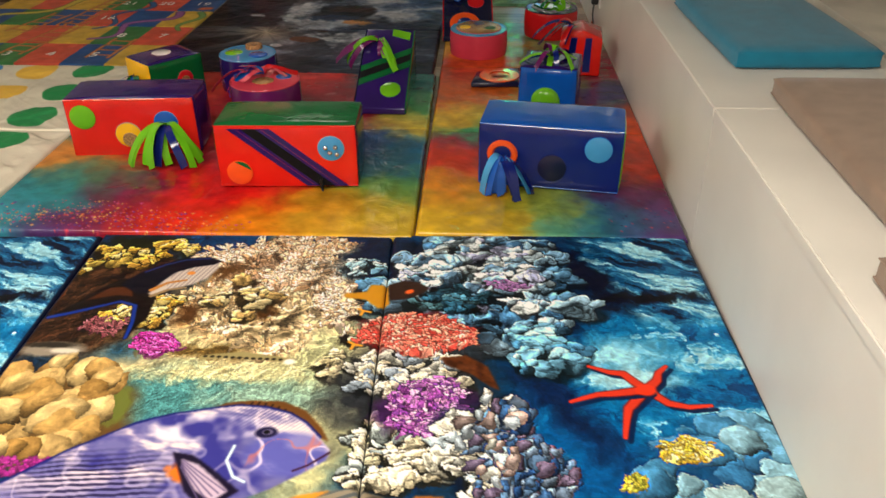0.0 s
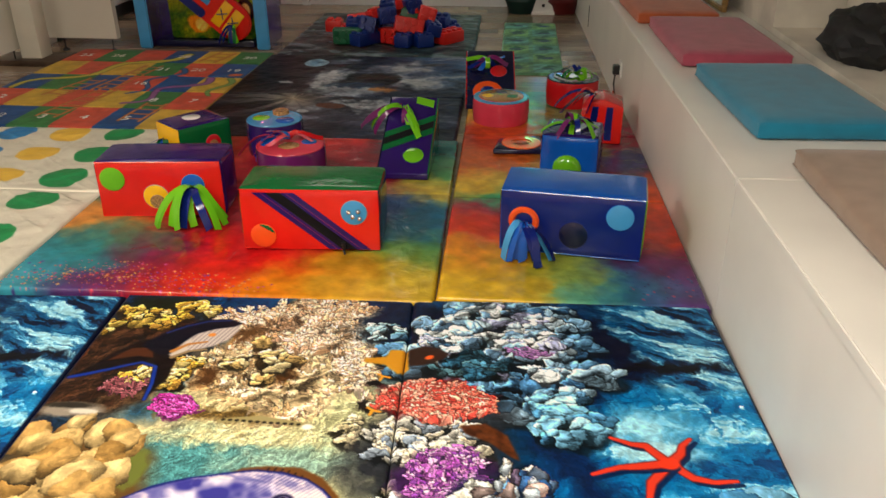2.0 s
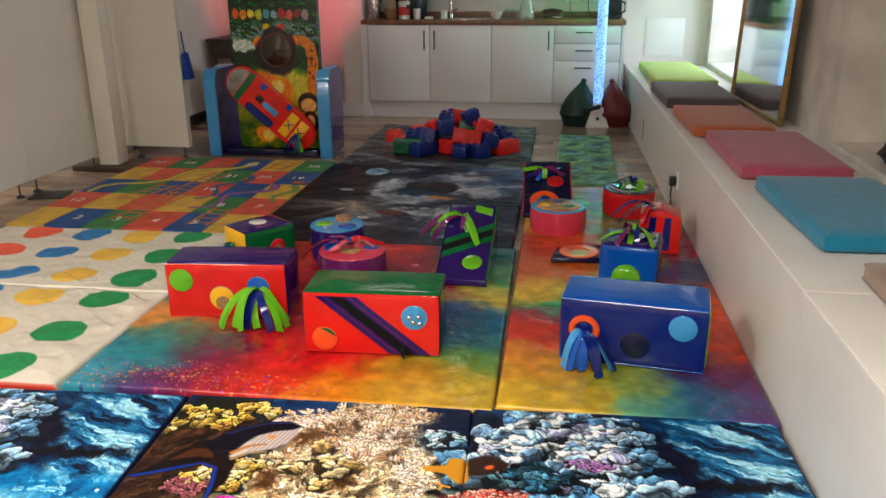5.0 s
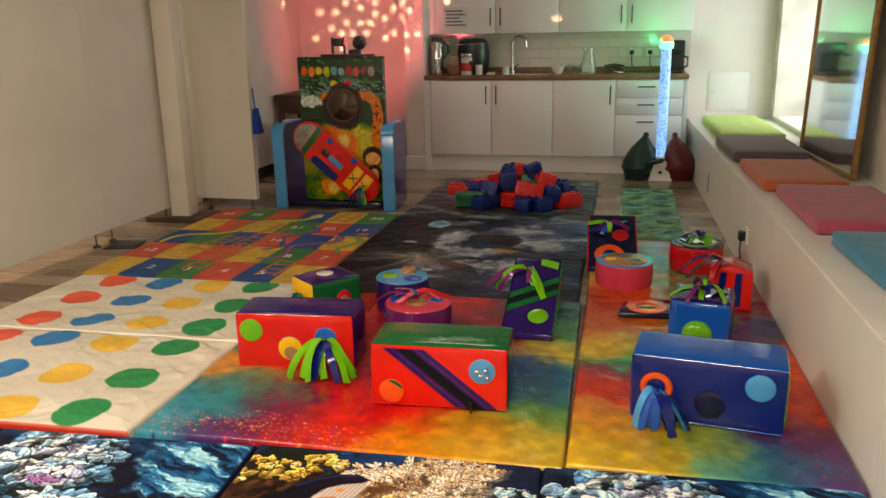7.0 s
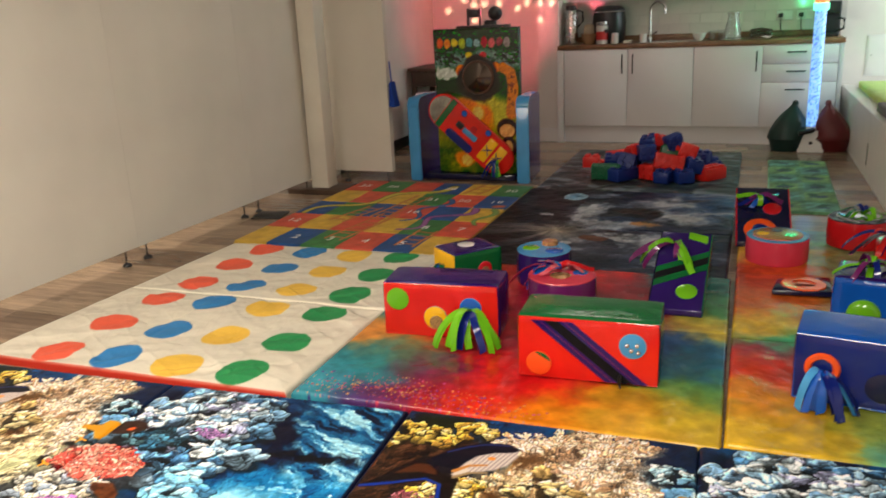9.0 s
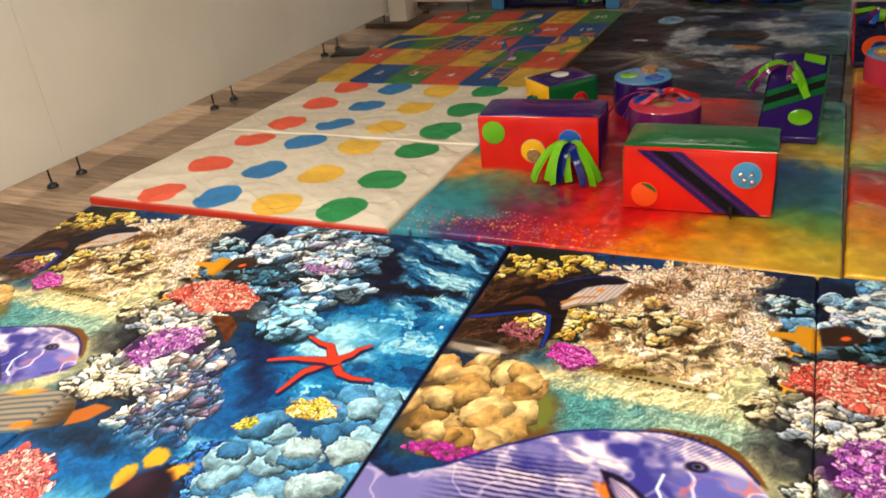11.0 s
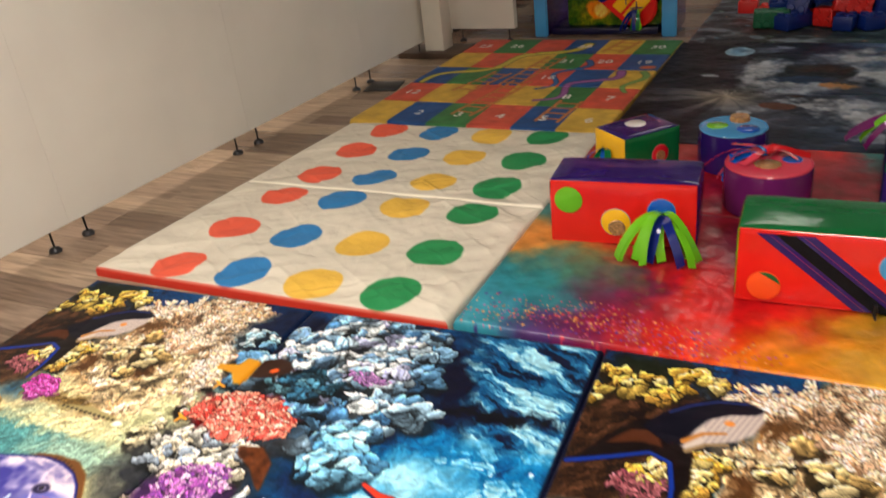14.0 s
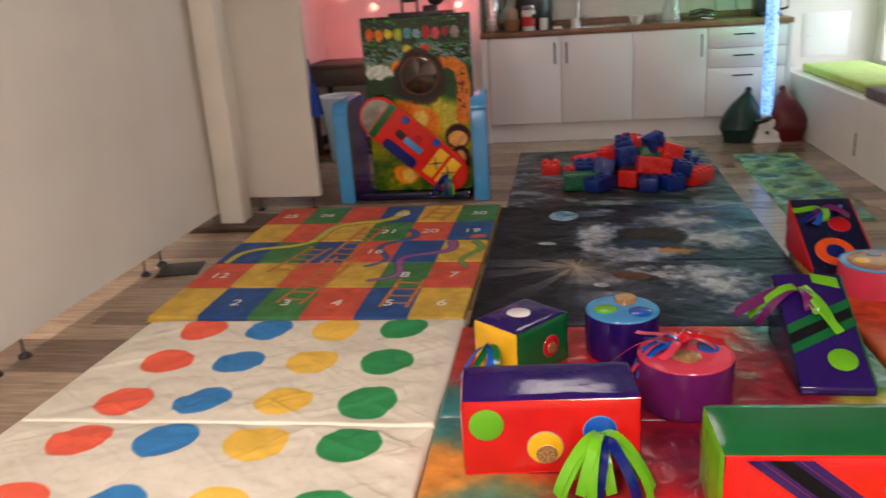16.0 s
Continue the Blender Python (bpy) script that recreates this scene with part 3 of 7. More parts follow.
    s.strokes(s.region(0.36, 0.585, 0.066, 0.048, 0.4, k=5), 260, 0.014, 0.006, [(196, 76, 160), (212, 104, 184), (160, 50, 130)])
    # deep water between the banks
    s.blob(0.90, 0.14, 0.10, 0.14, (12, 40, 66), 0.7, 0.6)
    s.clumps(s.region(0.88, 0.20, 0.09, 0.05, 0.6, k=9), 16, 0.018, 0.032, [(150, 182, 196), (110, 150, 176), (190, 206, 206)])
    # knobbly blue bank in clumps with dark clefts
    knob = s.region(1.22, 0.30, 0.32, 0.36, 0.35, -12, k=9)
    s.mix(knob * 0.95, (9, 24, 44))
    s.clumps(knob, 150, 0.030, 0.062, [(116, 150, 176), (92, 130, 160), (140, 168, 186), (74, 112, 146)])
    s.clumps(s.region(1.20, 0.22, 0.26, 0.22, 0.4, k=10), 130, 0.022, 0.046, [(172, 190, 200), (140, 170, 192), (198, 206, 206), (120, 152, 180), (156, 160, 186)])
    s.clumps(s.region(1.40, 0.62, 0.10, 0.13, 0.3, k=11), 16, 0.036, 0.060, [(126, 178, 206), (96, 152, 190), (160, 200, 216)])
    s.clumps(s.region(1.13, 0.36, 0.12, 0.07, 0.4, k=12), 30, 0.022, 0.040, [(62, 96, 112), (48, 80, 98), (84, 116, 126)])
    s.relief(0.13, 87, 0.28, knob)
    s.strokes(s.region(1.30, 0.30, 0.06, 0.025, 0.5), 50, 0.012, 0.006, [(170, 130, 176), (150, 110, 160)])
    # heads along the ridge
    s.blob(1.08, 0.74, 0.20, 0.26, (56, 58, 62), 0.5, 0.7, k=9)
    s.clumps(s.region(1.04, 0.68, 0.16, 0.12, 0.5, k=13), 70, 0.020, 0.036, [(210, 202, 178), (176, 174, 164), (140, 150, 160), (226, 214, 186)])
    s.clumps(s.region(1.02, 0.96, 0.14, 0.12, 0.5, k=14), 60, 0.022, 0.042, [(216, 206, 176), (196, 188, 158), (150, 158, 156), (236, 226, 196)])
    s.blob(1.05, 0.535, 0.14, 0.085, (120, 38, 40), 0.35, 0.6)
    s.strokes(s.region(1.05, 0.535, 0.145, 0.090, 0.4, k=14), 640, 0.022, 0.0085, [(240, 132, 114), (230, 108, 94), (248, 168, 148), (214, 88, 78)])
    s.blob(1.08, 0.83, 0.10, 0.095, (70, 44, 84), 0.4, 0.7)
    s.strokes(s.region(1.08, 0.83, 0.105, 0.10, 0.4, k=15), 520, 0.016, 0.0065, [(176, 112, 178), (150, 84, 154), (206, 152, 200), (124, 70, 140)])
    # scaly slope falling towards the near corner
    scale = s.region(1.26, 1.02, 0.14, 0.26, 0.3, -22, k=16)
    s.mix(scale, (24, 40, 60))
    s.clumps(scale * (U < 1.30), 60, 0.024, 0.044, [(206, 202, 184), (176, 188, 194), (220, 216, 200)])
    s.nodules(scale * np.clip((U - 1.16) * 8, 0, 1), 520, 0.011, 0.020, [(76, 108, 148), (104, 130, 160), (58, 88, 130), (128, 146, 168), (120, 108, 130)], 0.5, 1.6, 20)
    s.nodules(s.region(1.22, 0.92, 0.10, 0.16, 0.4, -22, k=17), 90, 0.012, 0.022, [(216, 216, 206), (186, 196, 204), (190, 170, 164)], 0.6, 1.2, 20)
    # pool of plain water by the near edge
    s.blob(1.15, 1.30, 0.26, 0.15, (20, 98, 150), 0.7, 0.4, k=7)
    s.blob(1.28, 1.42, 0.16, 0.06, (92, 158, 190), 1.2, 0.5, k=3)
    s.blob(1.12, 1.22, 0.14, 0.05, (10, 52, 74), 1.0, 0.7, k=2)
    # pale boulders
    low = s.region(1.76, 1.20, 0.24, 0.33, 0.3, k=18)
    s.mix(low * 0.95, (34, 84, 122))
    s.clumps(s.region(1.52, 1.22, 0.09, 0.10, 0.4, k=18), 34, 0.020, 0.040, [(44, 92, 150), (60, 112, 168), (34, 74, 130)])
    rng = random.Random(9)
    for i in range(120):
        cu, cv = 1.56 + 0.34 * rng.random(), 0.88 + 0.62 * rng.random()
        if (cu - 1.56) * 1.2 + (cv - 0.88) < 0.16:
            continue
        r = rng.uniform(0.030, 0.062)
        s.ball(cu, cv, r * 1.1, r * 0.85, rng.choice(((88, 148, 188), (118, 168, 196), (70, 126, 168), (146, 186, 202))), rng.uniform(-40, 20), 0.4, i % 8)
    for cu, cv, r in ((1.81, 1.20, 0.07), (1.72, 1.10, 0.055), (1.84, 1.08, 0.06), (1.70, 1.30, 0.06), (1.80, 1.36, 0.07)):
        s.ball(cu, cv, r, r * 0.75, (176, 204, 208), -20, 0.5, 3)
    s.strokes(s.region(1.66, 0.97, 0.055, 0.045, 0.5, k=19), 150, 0.018, 0.006, [(224, 196, 90), (190, 166, 66), (236, 216, 130)])
    s.strokes(s.region(1.53, 1.06, 0.035, 0.022, 0.5, k=20), 50, 0.014, 0.005, [(200, 190, 84), (160, 160, 70)])
    # near edge: orange and brown lumps, pink head
    under = np.clip((W - 1.20) * 14, 0, 1) * np.clip((0.80 - U) * 8, 0, 1)
    s.mix(under * 0.9, (44, 32, 34))
    s.clumps(under, 60, 0.028, 0.055, [(206, 140, 56), (222, 180, 100), (140, 80, 44), (60, 62, 100)])
    s.blob(1.06, 1.395, 0.125, 0.085, (150, 44, 52), 0.35, 0.5)
    s.strokes(s.region(1.06, 1.39, 0.13, 0.09, 0.3, k=21), 460, 0.022, 0.010, [(240, 126, 122), (230, 104, 104), (248, 164, 154)])
    s.stir(0.03, 0.006, 60)
    s.c = np.clip(s.c * (1 + 0.20 * (fine - 0.5)[..., None]), 0, 255)
    s.crisp(0.5, 2)
    # rounded yellow lumps
    s.blob(0.17, 0.86, 0.20, 0.19, (104, 80, 48), 0.35, 0.5, k=5)
    s.blob(0.33, 0.82, 0.03, 0.06, (110, 116, 60), 0.5, 0.4)
    for k, (cu, cv, ru, rv, turn) in enumerate(((0.02, 0.86, 0.04, 0.06, 10), (0.10, 0.92, 0.05, 0.06, 20), (0.14, 0.67, 0.05, 0.045, 0), (0.24, 0.70, 0.045, 0.04, 0), (0.04, 0.74, 0.05, 0.045, 0), (0.12, 0.76, 0.055, 0.045, -20), (0.09, 0.83, 0.06, 0.045, -10),
                                                (0.17, 0.81, 0.045, 0.06, 20), (0.29, 0.74, 0.045, 0.05, 10), (0.25, 0.79, 0.045, 0.05, 0), (0.27, 0.85, 0.05, 0.055, 10), (0.21, 0.88, 0.05, 0.05, 20), (0.26, 0.93, 0.05, 0.045, -10), (0.20, 0.97, 0.055, 0.045, 0), (0.13, 0.98, 0.04, 0.05, 0))):
        for j in range(2):
            s.ball(cu + 0.45 * ru * math.cos(2.4 * j + k), cv + 0.4 * rv * math.sin(2.4 * j + k), ru * (1.0 - 0.2 * j), rv * (1.35 - 0.3 * j), ((192, 156, 98), (206, 174, 118), (176, 140, 84), (220, 190, 134))[(k + j) % 4], turn + 24 - 30 * j, 0.6, (k + j) % 8)
    s.stir(0.06, 0.012, 62)
    s.crisp(0.7, 1)
    s.strokes(s.region(0.20, 1.03, 0.11, 0.025, 0.6), 120, 0.014, 0.006, [(176, 70, 150), (150, 50, 130)])
    # star shape
    for ends in (((1.620, 0.758), (1.575, 0.695), (1.540, 0.690), (1.493, 0.668)), ((1.620, 0.758), (1.655, 0.72), (1.665, 0.69), (1.690, 0.664)), ((1.620, 0.758), (1.665, 0.806), (1.710, 0.818), (1.765, 0.812)),
                 ((1.620, 0.758), (1.565, 0.825), (1.555, 0.86), (1.540, 0.922)), ((1.620, 0.758), (1.545, 0.770), (1.50, 0.775), (1.432, 0.800))):
        s.strip([(u + 0.010, v + 0.014) for u, v in ends], 0.026, (10, 48, 82), 0.5)
        s.strip(ends, 0.025, (206, 70, 50), 0.62, (116, 44, 42))
    s.blob(1.620, 0.758, 0.026, 0.022, (224, 70, 44), 0.4)
    # slim dark shape: forked tail, dark back, pale striped belly
    s.fill([(0.150, 0.275), (0.11, 0.325), (0.02, 0.470), (0.10, 0.430), (0.19, 0.392), (0.240, 0.41), (0.258, 0.47), (0.266, 0.56), (0.296, 0.47), (0.292, 0.39), (0.265, 0.31), (0.22, 0.262)], (34, 24, 24))
    s.fill([(0.140, 0.320), (0.09, 0.385), (0.17, 0.360), (0.22, 0.365), (0.20, 0.31)], (84, 52, 34))
    s.strip([(0.02, 0.470), (0.11, 0.430), (0.195, 0.392), (0.245, 0.415), (0.262, 0.49), (0.266, 0.56)], 0.013, (34, 62, 140), 0.2, (18, 18, 36))
    belly = [(0.20, 0.300), (0.25, 0.205), (0.31, 0.165), (0.38, 0.155), (0.425, 0.175), (0.43, 0.215), (0.41, 0.265), (0.375, 0.30), (0.33, 0.32), (0.27, 0.36), (0.25, 0.34)]
    s.fill(belly, (196, 184, 174))
    s.mix(s.inside(belly) * np.clip(np.sin((U * 1.0 + W * 0.35) * 2 * math.pi / 0.0135) * 2, 0, 1) * (U > 0.30) * 0.45, (120, 104, 112))
    s.fill([(0.160, 0.300), (0.205, 0.235), (0.245, 0.195), (0.31, 0.152), (0.385, 0.145), (0.432, 0.172), (0.41, 0.192), (0.355, 0.205), (0.31, 0.235), (0.28, 0.285), (0.262, 0.345), (0.23, 0.35)], (20, 22, 40))
    s.strip([(0.215, 0.235), (0.26, 0.195), (0.32, 0.162), (0.39, 0.154)], 0.007, (46, 62, 116))
    s.strip([(0.262, 0.330), (0.30, 0.292), (0.35, 0.278)], 0.016, (180, 126, 66), 0.5)
    s.strip([(0.272, 0.362), (0.31, 0.330), (0.36, 0.318)], 0.014, (150, 128, 96), 0.4)
    s.blob(0.355, 0.240, 0.012, 0.010, (214, 140, 70), 0.5)
    # small grey shape, thin spotted shape
    s.blob(0.09, 0.612, 0.085, 0.030, (146, 136, 122), 0.4, 0.3, k=3)
    s.blob(0.08, 0.595, 0.07, 0.012, (60, 56, 50), 0.6, 0.3, k=2)
    s.blob(0.13, 0.62, 0.04, 0.010, (206, 198, 182), 0.6, 0.3)
    s.strip([(0.50, 0.645), (0.60, 0.632), (0.73, 0.658)], 0.020, (158, 146, 104), 0.0)
    for k in range(12):
        s.blob(0.505 + 0.018 * k, 0.640 + 0.0012 * k, 0.006, 0.005, (46, 40, 32), 0.5)
    s.blob(0.727, 0.662, 0.015, 0.011, (240, 234, 220), 0.6)
    # ochre and brown shape over the fold
    s.fill([(0.832, 0.345), (0.895, 0.335), (0.905, 0.30), (0.955, 0.30), (0.965, 0.40), (0.935, 0.42), (0.895, 0.375), (0.835, 0.365)], (196, 142, 44))
    s.fill([(0.955, 0.30), (1.00, 0.275), (1.045, 0.285), (1.078, 0.318), (1.06, 0.345), (1.01, 0.375), (0.965, 0.38)], (64, 46, 38))
    s.blob(1.020, 0.335, 0.014, 0.010, (226, 104, 44), 0.6, turn=-40)
    s.fill([(1.115, 0.635), (1.18, 0.625), (1.235, 0.67), (1.262, 0.765), (1.24, 0.75), (1.19, 0.70), (1.13, 0.665)], (112, 68, 40))
    s.mix(s.inside([(1.115, 0.635), (1.18, 0.625), (1.235, 0.67), (1.262, 0.765), (1.24, 0.75), (1.19, 0.70), (1.13, 0.665)]) * fine * 0.8, (60, 36, 24))
    for cu, cv in ((0.895, 0.43), (0.885, 0.585)):
        s.strip([(cu - 0.015, cv - 0.01), (cu, cv), (cu + 0.02, cv + 0.006)], 0.008, (226, 160, 54))
        s.strip([(cu, cv), (cu - 0.006, cv + 0.02)], 0.008, (226, 160, 54))
    # large lavender body
    top = [(0.0, 1.10), (0.08, 1.135), (0.184, 1.075), (0.287, 0.978), (0.408, 0.888), (0.49, 0.855), (0.567, 0.838), (0.64, 0.826), (0.699, 0.832), (0.76, 0.855), (0.803, 0.886), (0.84, 0.93), (0.872, 0.972)]
    base = [(0.868, 1.000), (0.83, 1.030), (0.76, 1.080), (0.697, 1.113), (0.60, 1.155), (0.50, 1.190), (0.384, 1.226), (0.218, 1.246), (0.10, 1.215), (0.03, 1.30), (0.0, 1.34)]
    s.fill([(0.56, 0.845), (0.60, 0.815), (0.66, 0.805), (0.74, 0.810), (0.80, 0.845), (0.845, 0.90), (0.868, 0.945), (0.83, 0.925), (0.76, 0.86), (0.68, 0.835)], (112, 78, 44))
    for k in range(11):
        s.strip([(0.665 + 0.017 * k, 0.812 + 0.0011 * k * k), (0.655 + 0.017 * k, 0.842 + 0.0009 * k * k)], 0.005, (48, 34, 24))
    m = s.inside(top + base)
    s.strip(top[2:-1], 0.016, (30, 38, 110))
    s.mix(m, (118, 114, 164))
    wav = s.noise(0.12, 30, 4)
    ripple = s.sample((U + W * 0.4) / 0.11, (W - U * 0.3) / 0.05, 31, 4)
    s.mix(m * np.clip((ripple - 0.38) * 3, 0, 1) * np.clip((1.14 - W) * 6, 0, 1), (188, 174, 200))
    s.mix(m * np.clip((ripple - 0.52) * 5, 0, 1) * np.clip((1.14 - W) * 6, 0, 1), (234, 216, 212))
    s.mix(m * s.region(0.58, 0.90, 0.14, 0.05, 0.3), (220, 208, 220))
    s.mix(m * np.clip((0.36 - wav) * 4, 0, 1), (70, 68, 140))
    stripes = np.clip(np.sin((W + 0.10 * U + 0.012 * wav) * 2 * math.pi / 0.0155) * 2.5 + 0.4, 0, 1)
    s.mix(m * stripes * np.clip((W - 0.955) * 14, 0, 1) * np.clip((0.58 - U) * 10, 0, 1) * np.clip((U - 0.16) * 8, 0, 1) * 0.8, (46, 40, 78))
    s.mix(m * np.clip((W - 1.165 - 0.02 * np.sin(U * 9)) * 30, 0, 1) * (U > 0.14), (150, 104, 58))
    s.mix(m * np.clip((U - 0.60) * 12, 0, 1) * np.clip((0.925 - W) * 14, 0, 1) * np.clip(np.sin((U * 0.9 + W * 1.0 + 0.01 * wav) * 2 * math.pi / 0.0125) * 2, 0, 1) * 0.5, (62, 58, 118))
    face = s.region(0.78, 0.98, 0.11, 0.075, 0.1, k=4) * m
    s.mix(face * 0.7, (96, 98, 176))
    caustic = np.clip((0.05 - np.abs(s.noise(0.13, 33, 3) - 0.5)) * 26, 0, 1)
    s.mix(m * caustic * (0.35 + 0.4 * face), (240, 224, 230))
    s.mix(face * np.clip((0.02 - np.abs(s.noise(0.10, 34, 2) - 0.55)) * 50, 0, 1) * 0.6, (224, 120, 90))
    s.strip([(0.655, 0.955), (0.648, 1.00), (0.672, 1.045), (0.70, 1.06)], 0.007, (206, 224, 240))
    s.strip([(0.872, 0.978), (0.83, 1.015), (0.80, 1.03)], 0.006, (70, 34, 60))
    s.blob(0.719, 0.915, 0.026, 0.017, (40, 36, 70), 0.4)
    s.blob(0.722, 0.914, 0.013, 0.009, (112, 104, 130), 0.4)
    s.blob(0.720, 0.914, 0.007, 0.006, (10, 10, 18), 0.4)
    s.blob(0.560, 1.035, 0.035, 0.024, (226, 120, 46), 0.5, 0.5, turn=25)
    s.fill([(0.520, 0.975), (0.57, 0.985), (0.63, 1.03), (0.695, 1.085), (0.66, 1.12), (0.635, 1.135), (0.58, 1.09), (0.545, 1.02)], (40, 32, 56))
    s.fill([(0.545, 0.995), (0.59, 1.012), (0.64, 1.055), (0.672, 1.085), (0.645, 1.115), (0.60, 1.085), (0.565, 1.035)], (190, 172, 190))
    for k in range(5):
        s.strip([(0.552, 1.000 + 0.005 * k), (0.665 - 0.012 * k, 1.085 + 0.007 * k)], 0.003, (110, 96, 130))
    s.strip([(0.22, 1.235), (0.30, 1.262), (0.42, 1.255)], 0.030, (150, 92, 44), 0.5, (60, 36, 30))
    # striped leaf shape
    leaf = [(0.72, 1.16), (0.78, 1.125), (0.86, 1.09), (0.93, 1.08), (1.00, 1.10), (1.04, 1.15), (1.03, 1.20), (0.96, 1.245), (0.88, 1.28), (0.79, 1.31), (0.72, 1.29)]
    s.fill(leaf, (150, 140, 122))
    lm = s.inside(leaf)
    s.mix(lm * np.clip(np.sin((W + 0.42 * U) * 2 * math.pi / 0.026) * 2, 0, 1) * 0.8, (84, 92, 100))
    s.mix(lm * np.clip((U - 0.95) * 14, 0, 1), (84, 62, 40))
    s.fill([(1.03, 1.14), (1.07, 1.095), (1.13, 1.10), (1.10, 1.16), (1.05, 1.20)], (170, 104, 48))
    s.fill([(0.76, 1.135), (0.82, 1.10), (0.89, 1.085), (0.83, 1.125)], (222, 150, 58))
    s.blob(0.93, 1.225, 0.030, 0.012, (226, 130, 50), 0.5, turn=-35)
    # dark oval with orange tips
    for cu, cv, ru, rv, turn in ((1.385, 1.225, 0.030, 0.034, 10), (1.465, 1.262, 0.026, 0.046, 40), (1.350, 1.30, 0.022, 0.044, -10)):
        s.blob(cu, cv, ru, rv, (226, 160, 52), 0.35, 0.4, turn)
    s.blob(1.43, 1.355, 0.070, 0.105, (42, 26, 40), 0.2, 0.12, turn=10)
    s.blob(1.40, 1.31, 0.03, 0.04, (64, 42, 58), 1.2, 0.2, turn=10)
    s.strip([(1.455, 1.39), (1.445, 1.42), (1.47, 1.46)], 0.012, (216, 106, 62), 0.3)
    s.c = np.clip((s.c - 100) * 1.22 + 93, 3, 250)
    edge = np.minimum(np.minimum(U, s.w - U), np.minimum(W, s.h - W))
    s.mix((0.012 - edge) / 0.003, (12, 18, 44))
    s.mix((0.0025 - np.abs(U - 0.95)) / 0.003, (20, 28, 44))
    return s


def paint_blobs(w, h, step, seed, spots, warp=0.12, ground=(120, 90, 60), rich=1.3, gain=0.86):
    """Washes of colour that run into one another; spots are x, y from the near edge, reach, colour."""
    s = Sheet(w, h, step, ground, seed)
    wu = s.u + warp * (s.noise(0.22, 1) - 0.5) + 0.3 * warp * (s.noise(0.05, 2) - 0.5)
    wv = s.h - s.v + warp * (s.noise(0.22, 3) - 0.5) + 0.3 * warp * (s.noise(0.05, 4) - 0.5)
    total, acc = np.full(s.u.shape, 1e-6), np.zeros(s.c.shape)
    for x, y, r, col in spots:
        g = np.exp(-((wu - x) ** 2 + (wv - y) ** 2) / (2 * (r * 0.55) ** 2)) + 1e-9
        total += g
        acc += g[..., None] * np.array(col, float)
    s.c = acc / total[..., None]
    s.stir(0.09, 0.04, 20)
    s.stir(0.02, 0.005, 24)
    n = s.noise(0.05, 5, 4)
    s.c = s.c * (1 + 0.26 * (n - 0.5)[..., None])
    mean = s.c.mean(axis=2, keepdims=True)
    s.c = np.clip((mean + (s.c - mean) * rich) * gain, 2, 250)
    return s


def paint_rainbow_wide():
    s = paint_blobs(1.49, 1.62, 0.005, 11, [
        (0.05, 0.05, 0.2, (84, 160, 176)), (0.15, 0.30, 0.2, (56, 130, 140)), (0.30, 0.06, 0.16, (80, 50, 104)), (0.45, 0.14, 0.16, (150, 40, 66)), (0.28, 0.42, 0.16, (70, 120, 96)),
        (0.20, 0.62, 0.2, (222, 150, 76)), (0.42, 0.30, 0.14, (96, 40, 84)), (0.62, 0.12, 0.2, (214, 66, 40)), (0.72, 0.30, 0.25, (206, 38, 40)), (0.95, 0.05, 0.2, (236, 150, 50)),
        (1.20, 0.05, 0.2, (236, 190, 80)), (1.15, 0.22, 0.2, (196, 150, 56)), (1.38, 0.15, 0.2, (206, 180, 70)), (1.36, 0.38, 0.18, (110, 150, 76)), (1.40, 0.62, 0.2, (50, 110, 140)), (1.25, 0.75, 0.16, (46, 70, 120)),
        (0.80, 0.62, 0.22, (120, 40, 66)), (0.50, 0.70, 0.22, (170, 60, 60)), (0.10, 0.95, 0.2, (76, 140, 140)), (0.30, 1.2, 0.25, (176, 60, 56)), (0.75, 1.15, 0.3, (150, 36, 56)), (0.70, 1.5, 0.25, (206, 50, 50)),
        (1.1, 1.2, 0.22, (140, 50, 60)), (1.38, 0.96, 0.14, (214, 190, 90)), (1.42, 1.2, 0.16, (90, 150, 96)), (1.40, 1.5, 0.2, (60, 130, 130)), (0.1, 1.5, 0.25, (170, 70, 60))])
    band = np.clip(1 - np.abs(s.h - s.v - 0.07 - 0.04 * np.sin(s.u * 5)) / 0.12, 0, 1) * np.clip(1.2 - np.abs(s.u - 0.42) * 2.2, 0, 1)
    s.nodules(band * 0.8, 900, 0.003, 0.008, [(240, 120, 60), (220, 60, 80), (250, 180, 90), (90, 60, 150), (200, 80, 150)], 0.9)
    s.mix((0.92 - np.abs(s.h - s.v - 0.905) / 0.006), (60, 46, 46))
    return s


